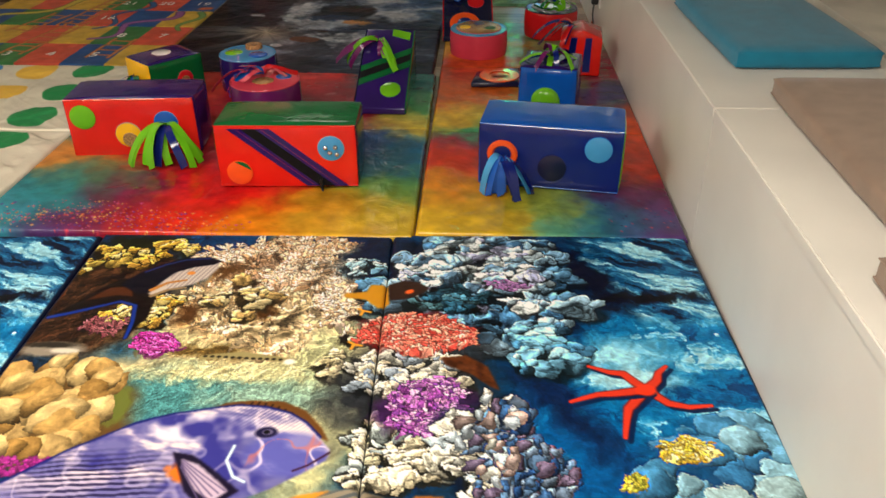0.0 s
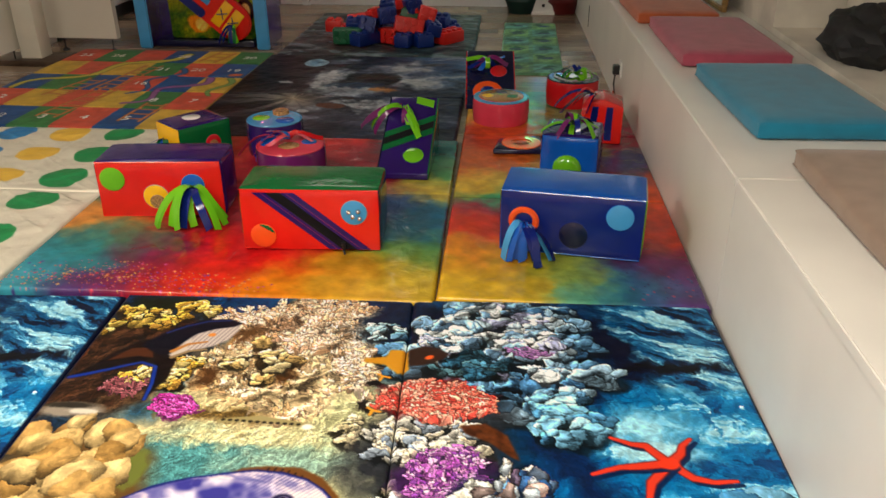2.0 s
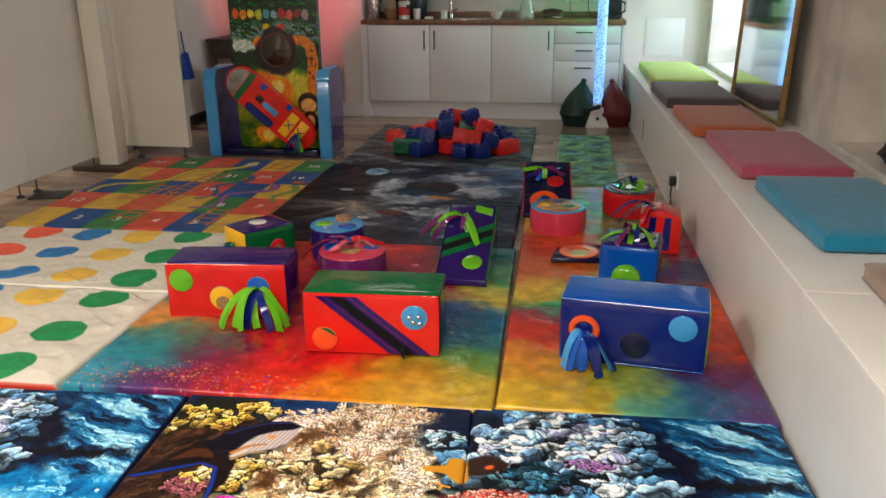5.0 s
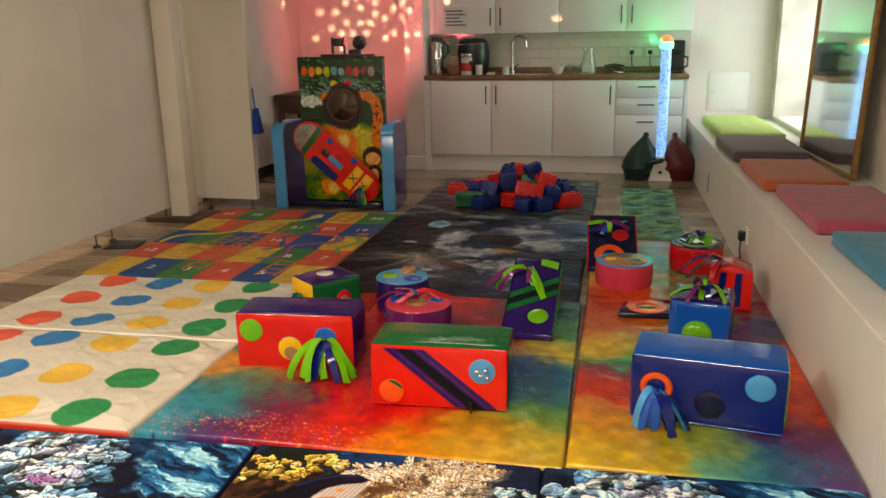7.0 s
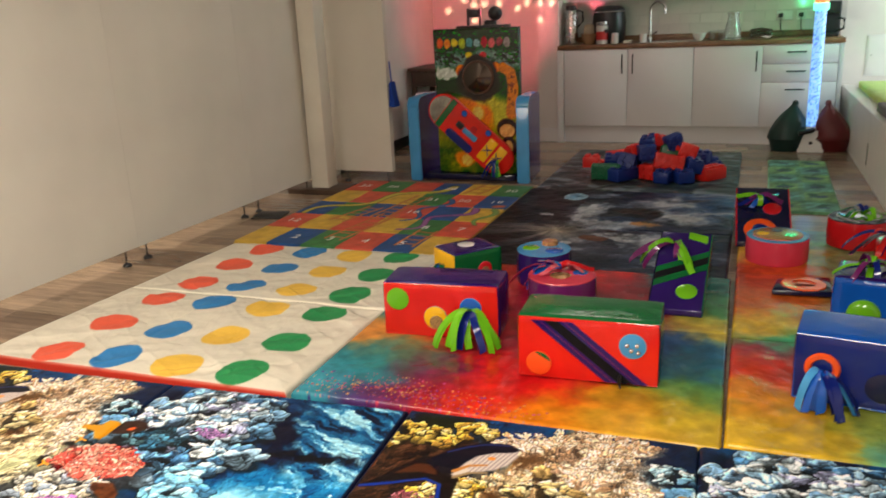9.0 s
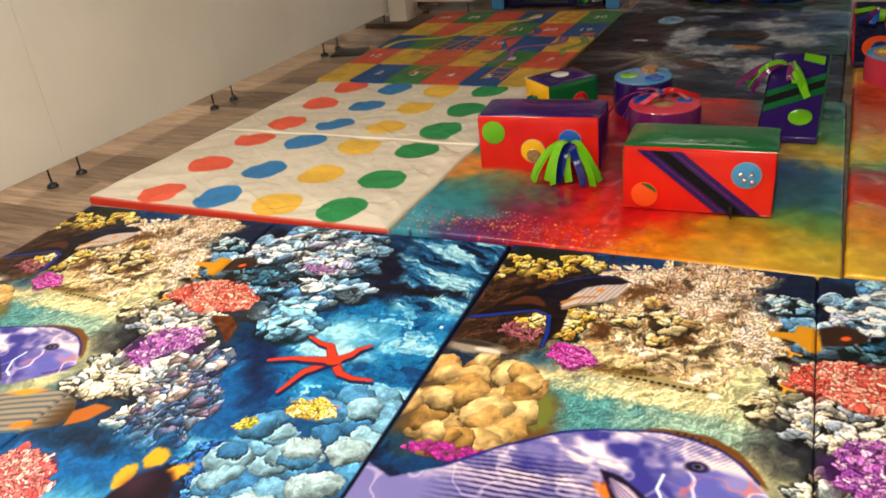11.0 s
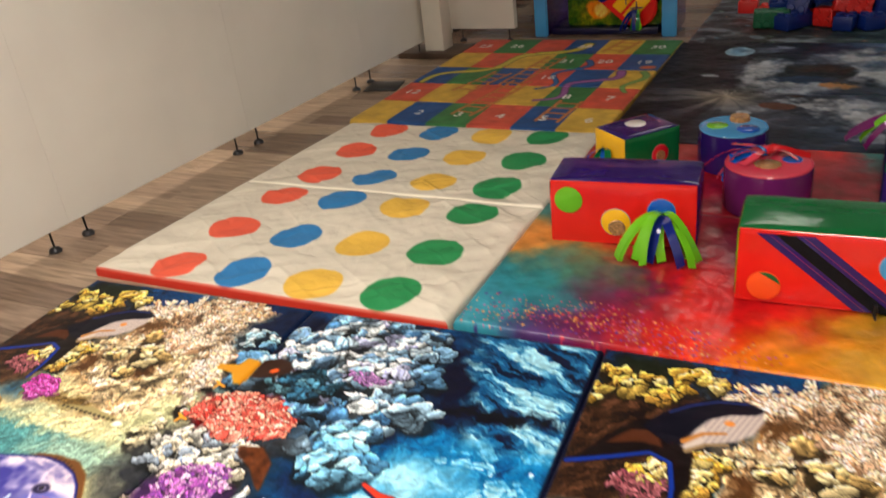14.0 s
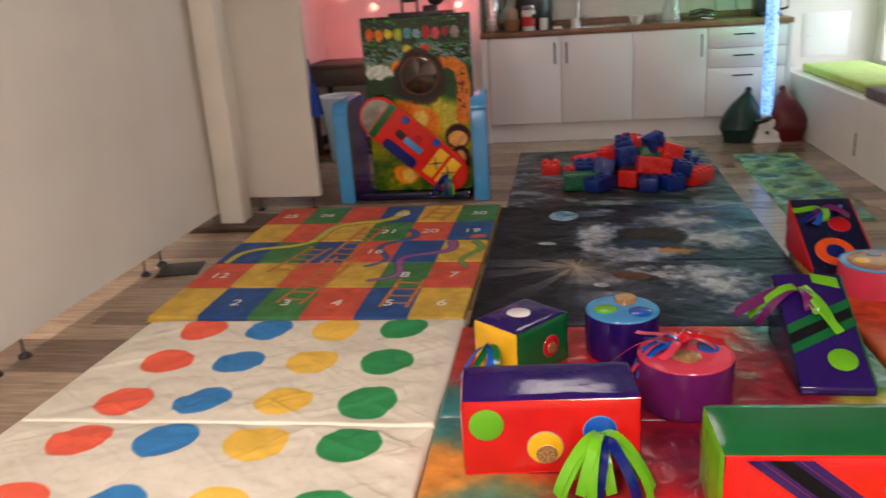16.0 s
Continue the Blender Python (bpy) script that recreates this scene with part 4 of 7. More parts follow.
def paint_rainbow_long():
    s = paint_blobs(0.885, 2.54, 0.006, 12, [
        (0.08, 0.04, 0.18, (236, 196, 70)), (0.25, 0.16, 0.2, (190, 166, 62)), (0.52, 0.06, 0.18, (92, 156, 140)), (0.46, 0.20, 0.14, (150, 160, 70)), (0.70, 0.08, 0.16, (56, 104, 140)), (0.86, 0.06, 0.14, (90, 60, 110)),
        (0.80, 0.30, 0.2, (96, 40, 84)), (0.10, 0.36, 0.18, (222, 150, 60)), (0.10, 0.58, 0.16, (206, 70, 50)), (0.12, 0.74, 0.1, (150, 36, 70)), (0.16, 0.84, 0.12, (60, 160, 120)), (0.45, 0.80, 0.16, (50, 140, 130)),
        (0.80, 0.60, 0.2, (206, 70, 44)), (0.84, 0.95, 0.22, (196, 84, 40)), (0.12, 1.0, 0.16, (226, 190, 84)), (0.40, 1.15, 0.2, (190, 150, 60)), (0.85, 1.35, 0.2, (70, 70, 120)), (0.20, 1.35, 0.2, (206, 110, 56)),
        (0.10, 1.65, 0.22, (206, 90, 56)), (0.55, 1.55, 0.2, (150, 160, 110)), (0.80, 1.75, 0.22, (150, 40, 66)), (0.15, 2.1, 0.2, (226, 180, 90)), (0.60, 2.1, 0.25, (130, 150, 110)), (0.4, 2.5, 0.2, (120, 140, 130)), (0.85, 2.4, 0.2, (170, 90, 60))])
    s.nodules(np.clip(1 - np.abs(s.h - s.v - 0.14) / 0.12, 0, 1) * np.clip((s.u - 0.6) * 6, 0, 1), 200, 0.003, 0.008, [(60, 46, 100), (190, 70, 90), (40, 80, 130)], 0.9)
    for y in (0.855, 1.70):
        s.mix((0.9 - np.abs(s.h - s.v - y) / 0.006), (70, 56, 46))
    return s


def paint_space():
    s = Sheet(1.45, 1.82, 0.006, (17, 20, 30), 13)
    U, Y = s.u, s.h - s.v
    cloud = s.sample(U / 0.30 + 0.6 * s.noise(0.2, 3), Y / 0.16, 4, 6)
    # dark sky on one side, blue day on the other
    s.mix(np.clip((U - 0.35) * 1.1 + 0.3 * (cloud - 0.5), 0, 0.9), (52, 68, 100))
    s.mix(np.clip((U - 0.75) * 1.6, 0, 1) * np.clip((Y - 0.8) * 2, 0, 1), (70, 104, 150))
    s.mix(np.clip((cloud - 0.50) * 3, 0, 1) * np.clip((U - 0.30) * 2.2, 0, 0.75), (128, 140, 168))
    s.mix(np.clip((cloud - 0.66) * 5, 0, 1) * np.clip((U - 0.45) * 3, 0, 0.8), (186, 194, 206))
    s.mix(np.clip((0.36 - cloud) * 4, 0, 1) * 0.7, (20, 26, 42))
    # burst of light with rays across the near half
    du, dy = U - 0.45, Y - 0.70
    far = np.hypot(du, dy * 1.2)
    fan = s.sample(np.arctan2(dy, du) * 4.5 + 9, far * 0.4, 6, 3)
    s.mix(np.clip(1 - far / 0.75, 0, 1) * np.clip((fan - 0.42) * 3, 0, 1) * 0.75 * (dy < 0.12), (150, 146, 150))
    s.mix(np.clip(1 - far / 0.34, 0, 1) ** 1.5 * (0.4 + 0.6 * cloud), (226, 204, 166))
    # bank of white cloud round a dark island
    for k, (cu, cy, ru, ry) in enumerate(((0.56, 1.14, 0.10, 0.20), (0.66, 0.98, 0.14, 0.08), (1.02, 1.42, 0.14, 0.17), (1.14, 1.10, 0.20, 0.12), (0.88, 0.62, 0.14, 0.07), (1.08, 0.46, 0.16, 0.09))):
        s.blob(cu, s.h - cy, ru, ry, (196, 200, 206), 1.3, 1.5, k=k)
    s.blob(0.83, s.h - 1.17, 0.21, 0.17, (26, 34, 44), 0.4, 0.8)
    s.blob(0.86, s.h - 1.22, 0.13, 0.07, (66, 48, 42), 0.8, 0.9, k=2)
    s.blob(0.78, s.h - 1.02, 0.16, 0.06, (30, 62, 96), 0.6, 0.8, k=4)
    s.blob(0.94, s.h - 0.92, 0.08, 0.05, (196, 140, 84), 0.8, 0.9, k=3)
    s.blob(0.385, s.h - 1.60, 0.085, 0.088, (150, 184, 206), 0.08, 0.05)
    s.blob(0.375, s.h - 1.61, 0.05, 0.05, (112, 156, 190), 0.9, 0.9, k=5)
    s.blob(0.30, s.h - 1.08, 0.05, 0.022, (176, 184, 190), 0.4, 0.3)
    s.blob(0.70, s.h - 0.56, 0.085, 0.050, (110, 66, 46), 0.25, 0.2)
    s.blob(0.56, s.h - 0.46, 0.036, 0.026, (196, 200, 206), 0.4)
    s.blob(0.76, s.h - 0.74, 0.045, 0.020, (66, 50, 46), 0.4)
    s.blob(1.20, s.h - 1.58, 0.07, 0.03, (96, 92, 96), 0.6, 0.9, k=6)
    s.c = np.clip(s.c * (1 + 0.3 * (s.noise(0.05, 9, 4) - 0.5)[..., None]), 0, 255)
    s.crisp(0.7, 2)
    s.grade(0.84, 1.05)
    s.mix((0.95 - np.abs(Y - 0.79) / 0.007), (10, 12, 18))
    return s


def paint_meadow():
    s = paint_blobs(1.42, 1.68, 0.008, 14, [
        (0.1, 0.2, 0.3, (70, 76, 96)), (0.5, 0.1, 0.25, (90, 96, 80)), (1.0, 0.1, 0.25, (60, 110, 110)), (1.3, 0.4, 0.3, (60, 120, 130)), (0.1, 0.8, 0.3, (80, 84, 92)), (0.2, 1.4, 0.3, (110, 130, 116)), (0.7, 1.5, 0.3, (60, 96, 88)),
        (1.3, 1.2, 0.3, (80, 140, 130)), (0.7, 0.7, 0.3, (50, 70, 80)), (1.1, 1.6, 0.2, (150, 170, 150)), (0.3, 0.4, 0.2, (130, 60, 54))], 0.25, (60, 90, 90), 1.2, 0.75)
    mean = s.c.mean(axis=2, keepdims=True)
    s.c = (0.55 * mean + 0.45 * s.c) * 0.85
    wisp = s.sample(s.u / 0.16 + s.noise(0.2, 8), s.v / 0.09, 9, 5)
    s.mix(np.clip((wisp - 0.58) * 4, 0, 0.8), (128, 140, 150))
    s.mix(np.clip((0.40 - wisp) * 4, 0, 0.8), (24, 30, 38))
    s.nodules(np.ones(s.u.shape) * 0.5, 260, 0.01, 0.03, [(120, 150, 130), (60, 90, 110), (150, 110, 90), (90, 130, 150)], 0.8, 0.5, 30)
    s.mix((0.9 - np.abs(s.h - s.v - 0.84) / 0.008), (26, 36, 40))
    return s


SNAKE_ROWS = ["ybgrby", "ryrygr", "bgbrby", "yrygrb", "rgrbyg"]
INK = {"r": (206, 84, 62), "b": (34, 78, 136), "y": (208, 168, 64), "g": (62, 122, 66)}


def paint_squares():
    s = Sheet(1.45, 1.82, 0.006, (200, 160, 60), 15)
    cw, ch = s.w / 6, s.h / 5
    for r in range(5):
        for c in range(6):
            m = (s.u >= c * cw) & (s.u < (c + 1) * cw) & (s.h - s.v >= r * ch) & (s.h - s.v < (r + 1) * ch)
            s.mix(m * 1.0, INK[SNAKE_ROWS[r][c]])
    for r in range(1, 5):
        s.mix((0.004 - np.abs(s.h - s.v - r * ch)) / 0.004, (60, 50, 44))
    s.c = np.clip(s.c * (1 + 0.18 * (s.noise(0.06, 1) - 0.5)[..., None]), 0, 255)

    def ladder(x0, y0, x1, y1, w, n):
        d = Vector((x1 - x0, y1 - y0)).normalized()
        px, py = -d.y * w / 2, d.x * w / 2
        for k in (-1, 1):
            s.strip([(x0 + k * px, s.h - y0 - k * py), (x1 + k * px, s.h - y1 - k * py)], 0.016, (206, 128, 66), 0, (120, 66, 34))
        for i in range(n):
            f = (i + 0.5) / n
            x, y = x0 + (x1 - x0) * f, y0 + (y1 - y0) * f
            s.strip([(x - px, s.h - y + py), (x + px, s.h - y - py)], 0.014, (206, 128, 66), 0, (120, 66, 34))

    ladder(0.62, 0.16, 0.72, 0.80, 0.12, 7)
    ladder(0.66, 0.72, 0.74, 1.36, 0.12, 7)
    ladder(1.12, 0.12, 1.14, 0.46, 0.12, 4)
    ladder(0.42, 0.58, 0.52, 0.98, 0.12, 5)
    ladder(1.06, 1.50, 1.12, 1.78, 0.12, 3)

    def band(x, y, dx, dy, waves, amp, w, colour, edge):
        pts = []
        for i in range(25):
            f = i / 24
            o = amp * math.sin(f * waves * math.pi)
            L = math.hypot(dx, dy)
            pts.append((x + dx * f - dy / L * o, s.h - (y + dy * f + dx / L * o)))
        s.strip(pts, w, colour, 0.4, edge)

    band(0.85, 1.70, -0.78, -0.95, 4, 0.07, 0.062, (200, 184, 70), (80, 90, 36))
    band(1.25, 1.05, -0.32, -0.60, 3, 0.07, 0.045, (150, 90, 150), (80, 40, 90))
    band(0.98, 1.28, -0.12, -0.62, 3, 0.06, 0.035, (50, 96, 150), (24, 44, 90))
    band(1.38, 1.05, 0.0, -0.40, 2, 0.04, 0.035, (110, 150, 80), (60, 90, 44))
    s.blob(1.38, s.h - 1.15, 0.05, 0.04, (206, 100, 50), 0.4, 0.4)
    s.grade(0.94)
    return s


def paint_dots():
    s = Sheet(1.40, 1.72, 0.0045, (208, 200, 181), 16)
    s.c = np.clip(s.c * (1 + 0.06 * (s.noise(0.2, 1) - 0.5)[..., None]), 0, 255)
    cols = [(222, 92, 66), (48, 118, 174), (222, 178, 70), (40, 132, 74)]
    for v, first in ((0.100, 0.295), (0.400, 0.292), (0.710, 0.294), (0.975, 0.302), (1.305, 0.306), (1.615, 0.303)):
        for k in range(4):
            s.blob(first + 0.287 * k, v, 0.097, 0.100, cols[k], 0.05, 0.03, k=k)
    s.mix((0.012 - np.abs(s.v - 0.850)) / 0.004, (240, 234, 214))
    s.mix((0.007 - (s.h - s.v)) / 0.004, (196, 52, 34))
    return s


reef_print = print_mat("reef_print", 0.46, 0.0, 8, 0.22, 0.2)
cloth_print = print_mat("cloth_print", 0.22, 0.0, 8, 0.75, 0.32)
dark_print = print_mat("dark_print", 0.42, 0.0, 8, 0.6, 0.14)
dull_print = print_mat("dull_print", 0.58, 0.0, 7, 0.75)
reef = paint_reef()
reef_mat = lay_mat("reef_mat", "blue and cream coral reef print folding play mat on the floor", pose(-0.847, 2.560, 0, 0, 0, 2.3), reef, [0, 0.95, 1.9], [0, 1.5], 0.038, 0.005, reef_print, seed=1)
second = copy_thing(reef_mat, pose(-2.748, 2.450, 0, 0, 0, 3.0))
wide = paint_rainbow_wide()
lay_mat("rainbow_mat", "rainbow watercolour print padded play mat under soft blocks", pose(-1.345, 4.175, 0, 0, 0, 0.8), wide, [0, 1.49], [0, 0.715, 1.62], 0.045, 0.007, cloth_print, seed=30, folds=0.005)
longm = paint_rainbow_long()
lay_mat("rainbow_mat", "rainbow watercolour print long mat beside the bench", pose(0.160, 5.145, 0, 0, 0, 0.3), longm, [0, 0.885], [0, 0.84, 1.685, 2.54], 0.045, 0.007, cloth_print, seed=50, folds=0.006)
lay_mat("space_mat", "dark night sky print padded play mat", pose(-1.325, 6.005, 0, 0, 0, 0.0), paint_space(), [0, 1.45], [0, 1.03, 1.82], 0.042, 0.010, dark_print, seed=70, folds=0.010)
lay_mat("meadow_mat", "dull teal print mat under a heap of toy bricks", pose(-1.295, 7.69, 0, 0, 0, 0), paint_meadow(), [0, 1.42], [0, 0.84, 1.68], 0.040, 0.010, dark_print, seed=80, folds=0.012)
squares_mat = lay_mat("number_mat", "red blue yellow green numbered squares mat with ladders", pose(-2.785, 6.135, 0, 0, 0, -0.6), paint_squares(), [0, 1.45], [0, 0.364, 0.728, 1.092, 1.456, 1.82], 0.030, 0.004, dull_print, seed=90)
dots_mat = lay_mat("dots_mat", "cream folding mat with red blue yellow green spots", pose(-2.735, 4.238, 0, 0, 0, 0.9), paint_dots(), [0, 1.40], [0, 0.850, 1.72], 0.042, 0.014, dull_print, seed=110, shear=-0.074, flare=0.071, folds=0.034)
numeral_ink = mat("numeral_ink", (0.75, 0.73, 0.68), 0.6, var=0.05)
for r in range(5):
    for c in range(6):
        number = r * 6 + (c if r % 2 == 0 else 5 - c) + 1
        if number in (1, 9, 10, 11, 13, 14, 15, 17, 18, 22, 23, 24, 27, 29):
            continue
        part("numeral", text_bm(str(number), 0.10), numeral_ink, squares_mat, m=pose((c + 0.52) * 1.45 / 6, -1.82 + (r + 0.42) * 0.364, 0.0345), smooth=False)


def paint_small():
    s = Sheet(0.44, 1.79, 0.008, (96, 150, 96), 17)
    s.mix(s.noise(0.1, 1), (130, 176, 150))
    for r in range(6):
        for c in range(2):
            s.mix(((np.abs(s.u - 0.11 - 0.22 * c) < 0.095) & (np.abs(s.v - 0.15 - 0.298 * r) < 0.125)) * 0.7, (150, 186, 110) if (r + c) % 2 else (120, 180, 170))
            s.blob(0.11 + 0.22 * c, 0.15 + 0.298 * r, 0.05, 0.035, (56, 80, 110), 0.5, 0.9, k=(r * 2 + c) % 8)
            s.blob(0.07 + 0.22 * c + 0.05 * (r % 2), 0.10 + 0.298 * r, 0.03, 0.05, (40, 96, 70), 0.8, 0.9, 40 * r, k=(r + c) % 8)
    s.relief(0.12, 30, 0.16)
    s.grade(0.84)
    return s


lay_mat("hopscotch_mat", "small pale green picture squares mat on bare boards", pose(0.335, 7.50, 0, 0, 0, -0.5), paint_small(), [0, 0.44], [0, 1.79], 0.012, 0.004, dull_print, seed=130)

# ---- soft play pieces ----
RED, BLUE, NAVY, GREEN, LIME, PURPLE, YELLOW, ORANGE, PINK, PLUM = ((222, 32, 22), (20, 84, 180), (13, 30, 108), (18, 100, 50), (108, 182, 26), (41, 19, 94), (244, 186, 20), (240, 88, 30), (214, 62, 84), (104, 30, 92))
V = {n: vinyl(n + "_vinyl", c) for n, c in (("red", RED), ("blue", BLUE), ("navy", NAVY), ("green", GREEN), ("lime", LIME), ("purple", PURPLE), ("yellow", YELLOW), ("orange", ORANGE), ("pink", PINK), ("plum", PLUM), ("sky", (70, 150, 206)), ("white", (226, 222, 214)), ("crimson", (196, 24, 30)), ("ink", (18, 21, 56)))}
clear = mat("clear_vinyl", (0.32, 0.30, 0.30), 0.06, var=0.0, trans=0.0, coat=1.0)
glitter = mat("glitter_beads", (0.55, 0.30, 0.12), 0.2, 0.5, var=0.9, scale=220, grain=0.9, grain_scale=180)
mirror_foil = mat("mirror_foil", (0.8, 0.8, 0.82), 0.05, 1.0, var=0.08)
zip_black = mat("zip_black", (0.008, 0.008, 0.010), 0.7, var=0.2, scale=60, grain=0.4, grain_scale=300)
zip_black.node_tree.nodes["Principled BSDF"].inputs["Specular IOR Level"].default_value = 0.1
MAT_TOP = 0.046


def soft_box(bm, L, D, H, r=0.014, bulge=0.006, cuts=11, seed=0):
    """A foam block in its cover: rounded edges, slightly swollen, creased faces. Materials by side: front, back, left, right, top, base."""
    out = bmesh.ops.create_cube(bm, size=2)
    es = list({e for v in out["verts"] for e in v.link_edges})
    bmesh.ops.subdivide_edges(bm, edges=es, cuts=cuts, use_grid_fill=True)
    half = Vector((L / 2, D / 2, H / 2))
    for v in bm.verts:
        p = Vector([math.copysign(min(abs(c), 1) ** 0.85 if abs(c) < 1 else 1, c) for c in v.co])
        fall = [1 - c * c for c in p]
        q = Vector([c * h for c, h in zip(p, half)])
        inner = Vector([max(-h + r, min(h - r, c)) for c, h in zip(q, half)])
        d = q - inner
        if d.length > 1e-6:
            k = max(abs(d.x), abs(d.y), abs(d.z))
            q = inner + d.normalized() * min(d.length, r) if d.length > r else q
        n = Vector([math.copysign(1, c) if abs(c) > 0.99 else 0 for c in p])
        if n.length == 1:
            f = [fall[i] for i in range(3) if n[i] == 0]
            w = noise.noise(q * 9 + Vector((seed, seed, 0))) * 0.35
            q += n * bulge * f[0] * f[1] * (1 + w) + n * 0.0015 * noise.noise(q * 30 + Vector((seed, 3, 0)))
        v.co = q + Vector((0, 0, H / 2))
    bm.normal_update()
    for f in bm.faces:
        n = f.normal
        a = max(range(3), key=lambda i: abs(n[i]))
        f.material_index = {(1, False): 0, (1, True): 1, (0, False): 2, (0, True): 3, (2, True): 4, (2, False): 5}[(a, n[a] > 0)]
    return bm


def seam_ring(L, D, H, y, r=0.003):
    """A piped seam round the front or back face."""
    a, b = L / 2 - 0.006, 0.006
    pts = [(-a, y, b), (a, y, b), (a, y, H - b), (-a, y, H - b), (-a, y, b)]
    return add_tube(bmesh.new(), pts, r, 6)


def disc(parent, m, radius, material, label="", height=0.004, rim=None, name="spot"):
    o = part(name, lathe([(radius, 0), (radius, height * 0.5), (radius * 0.93, height), (0.001, height * 1.02)], 28), material, parent, label, m)
    if rim:
        part("rim", torus(radius, 0.0022), rim, o)
    return o


def torus(R, r, n=28, k=6):
    bm = bmesh.new()
    rings = [[bm.verts.new(((R + r * math.cos(b)) * math.cos(a), (R + r * math.cos(b)) * math.sin(a), r * math.sin(b))) for b in [2 * math.pi * j / k for j in range(k)]] for a in [2 * math.pi * i / n for i in range(n)]]
    for i in range(n):
        for j in range(k):
            bm.faces.new((rings[i][j], rings[(i + 1) % n][j], rings[(i + 1) % n][(j + 1) % k], rings[i][(j + 1) % k]))
    return bm


FRONT = Matrix.Rotation(radians(90), 4, "X")


def on_front(x, z, y):
    return Matrix.Translation((x, y, z)) @ FRONT


def ribbons(parent, root, colours, n, reach, floor, seed, spread=(-1.0, 1.0), lean=-1.0, rise=0.02, width=0.026):
    """A bunch of flat streamers that spring from one point and fall to the floor level given."""
    rng = random.Random(seed)
    for i in range(n):
        f = (i + 0.5) / n
        f = (f * 7) % 1.0
        ang = spread[0] + (spread[1] - spread[0]) * f + rng.uniform(-0.25, 0.25)
        ax, ay = math.sin(ang), lean * math.cos(ang)
        L = reach * rng.uniform(0.6, 1.25)
        pts = []
        up, bend, wob = rise * rng.uniform(0.5, 2.4), rng.uniform(1.5, 2.6), rng.uniform(-1, 1)
        end = max(floor + 0.003 + 0.004 * rng.random(), root[2] - reach * rng.uniform(0.75, 1.5))
        for k in range(11):
            t = k / 10
            z = root[2] + 4 * up * t * (1 - t) * (1 - t) + (end - root[2]) * t ** bend
            out = L * (1 - (1 - t) ** 1.25) * (0.62 + 0.38 * abs(math.sin(ang)))
            pts.append((root[0] + ax * out + 0.012 * wob * math.sin(3 * t), root[1] + ay * out - 0.02 * math.sin(t * 3.1), max(z, floor + 0.003)))
        side = (-ay, ax, 0.5 * rng.uniform(-1, 1))
        part("ribbon", add_ribbon(bmesh.new(), pts, side, width), V[colours[i % len(colours)]], parent)


def soft_block(label, m, L, D, H, mats, piping, seed):
    t = thing("soft_block", label, "soft block", m, group="soft play blocks")
    part("body", soft_box(bmesh.new(), L, D, H, seed=seed), [V[k] for k in mats], t)
    part("piping", seam_ring(L, D, H, -D / 2 + 0.004), V[piping], t)
    return t


F = Matrix.Translation
# red block with spots and green streamers
b = soft_block("red and purple vinyl soft block with spots and green streamers", pose(-1.206, 3.125, MAT_TOP, 0, 0, 5.5) @ F((0.247, 0.12, 0)), 0.494, 0.225, 0.235, ("red", "purple", "red", "purple", "purple", "red"), "red", 3)
y = -0.1185
disc(b, on_front(-0.178, 0.165, y), 0.048, V["lime"], "lime green spot")
disc(b, on_front(-0.018, 0.090, y), 0.049, V["yellow"], "yellow pocket with beads under clear film", rim=clear)
disc(b, on_front(-0.014, 0.072, y - 0.004), 0.029, glitter, "loose beads", name="beads")
disc(b, on_front(0.132, 0.138, y), 0.044, V["blue"], "blue ring", rim=V["sky"])
ribbons(b, (0.135, y - 0.008, 0.135), ("lime", "lime", "navy", "lime"), 13, 0.152, 0.002, 5, (-1.35, 1.35), width=0.030)
# red block with a zip
b = soft_block("red and green vinyl soft block with a diagonal zip", pose(-0.558, 2.894, MAT_TOP, 0, 0, 2.7) @ F((0.2525, 0.125, 0)), 0.505, 0.245, 0.24, ("red", "blue", "lime", "ink", "green", "red"), "red", 7)
y = -0.1285


def sash(x0, x1, top, base, wid):
    """A slanting band across the front face."""
    return [(x0 - wid / 2, top), (x0 + wid / 2, top), (x1 + wid / 2, base), (x1 - wid / 2, base)]


for x0, wid, material, nm, z in ((-0.125, 0.150, "purple", "zip_tape", 0.0015), (-0.125, 0.052, None, "zip", 0.003)):
    part(nm, add_prism(bmesh.new(), sash(x0, x0 + 0.265, 0.228, 0.010, wid), 0, z), V[material] if material else zip_black, b, m=on_front(0, 0, y), smooth=False)
for k in (-0.044, 0.044):
    part("stitching", add_prism(bmesh.new(), sash(-0.125 + k, 0.140 + k, 0.228, 0.010, 0.004), 0, 0.0022), V["plum"], b, m=on_front(0, 0, y), smooth=False)
bm = box(-0.006, 0.006, -0.012, 0.0, -0.004, 0.03, 0.002)
add_tube(bm, [(0, -0.006, -0.004), (0.004, -0.016, -0.018)], 0.004, 6)
part("zip_puller", bm, black_metal, b, m=pose(0.118, y - 0.003, 0.012))
s_ = disc(b, on_front(-0.172, 0.062, y), 0.046, V["orange"], "orange pocket with a green leaf shape")
part("leaf", add_prism(bmesh.new(), [(0.044 * math.cos(a), 0.044 * math.sin(a) if a <= math.pi else -0.002) for a in [i * math.pi / 12 for i in range(1, 8)]], 0, 0.0065), V["green"], s_, smooth=False)
s_ = disc(b, on_front(0.160, 0.155, y), 0.046, V["sky"], "blue pocket with silver bells", rim=clear)
for dx, dy in ((-0.018, 0.004), (0.016, 0.006), (-0.004, -0.014), (0.02, -0.02)):
    part("bell", dome(0.0095, 0.012, 12, 4), chrome, s_, m=F((dx, dy, 0.003)))
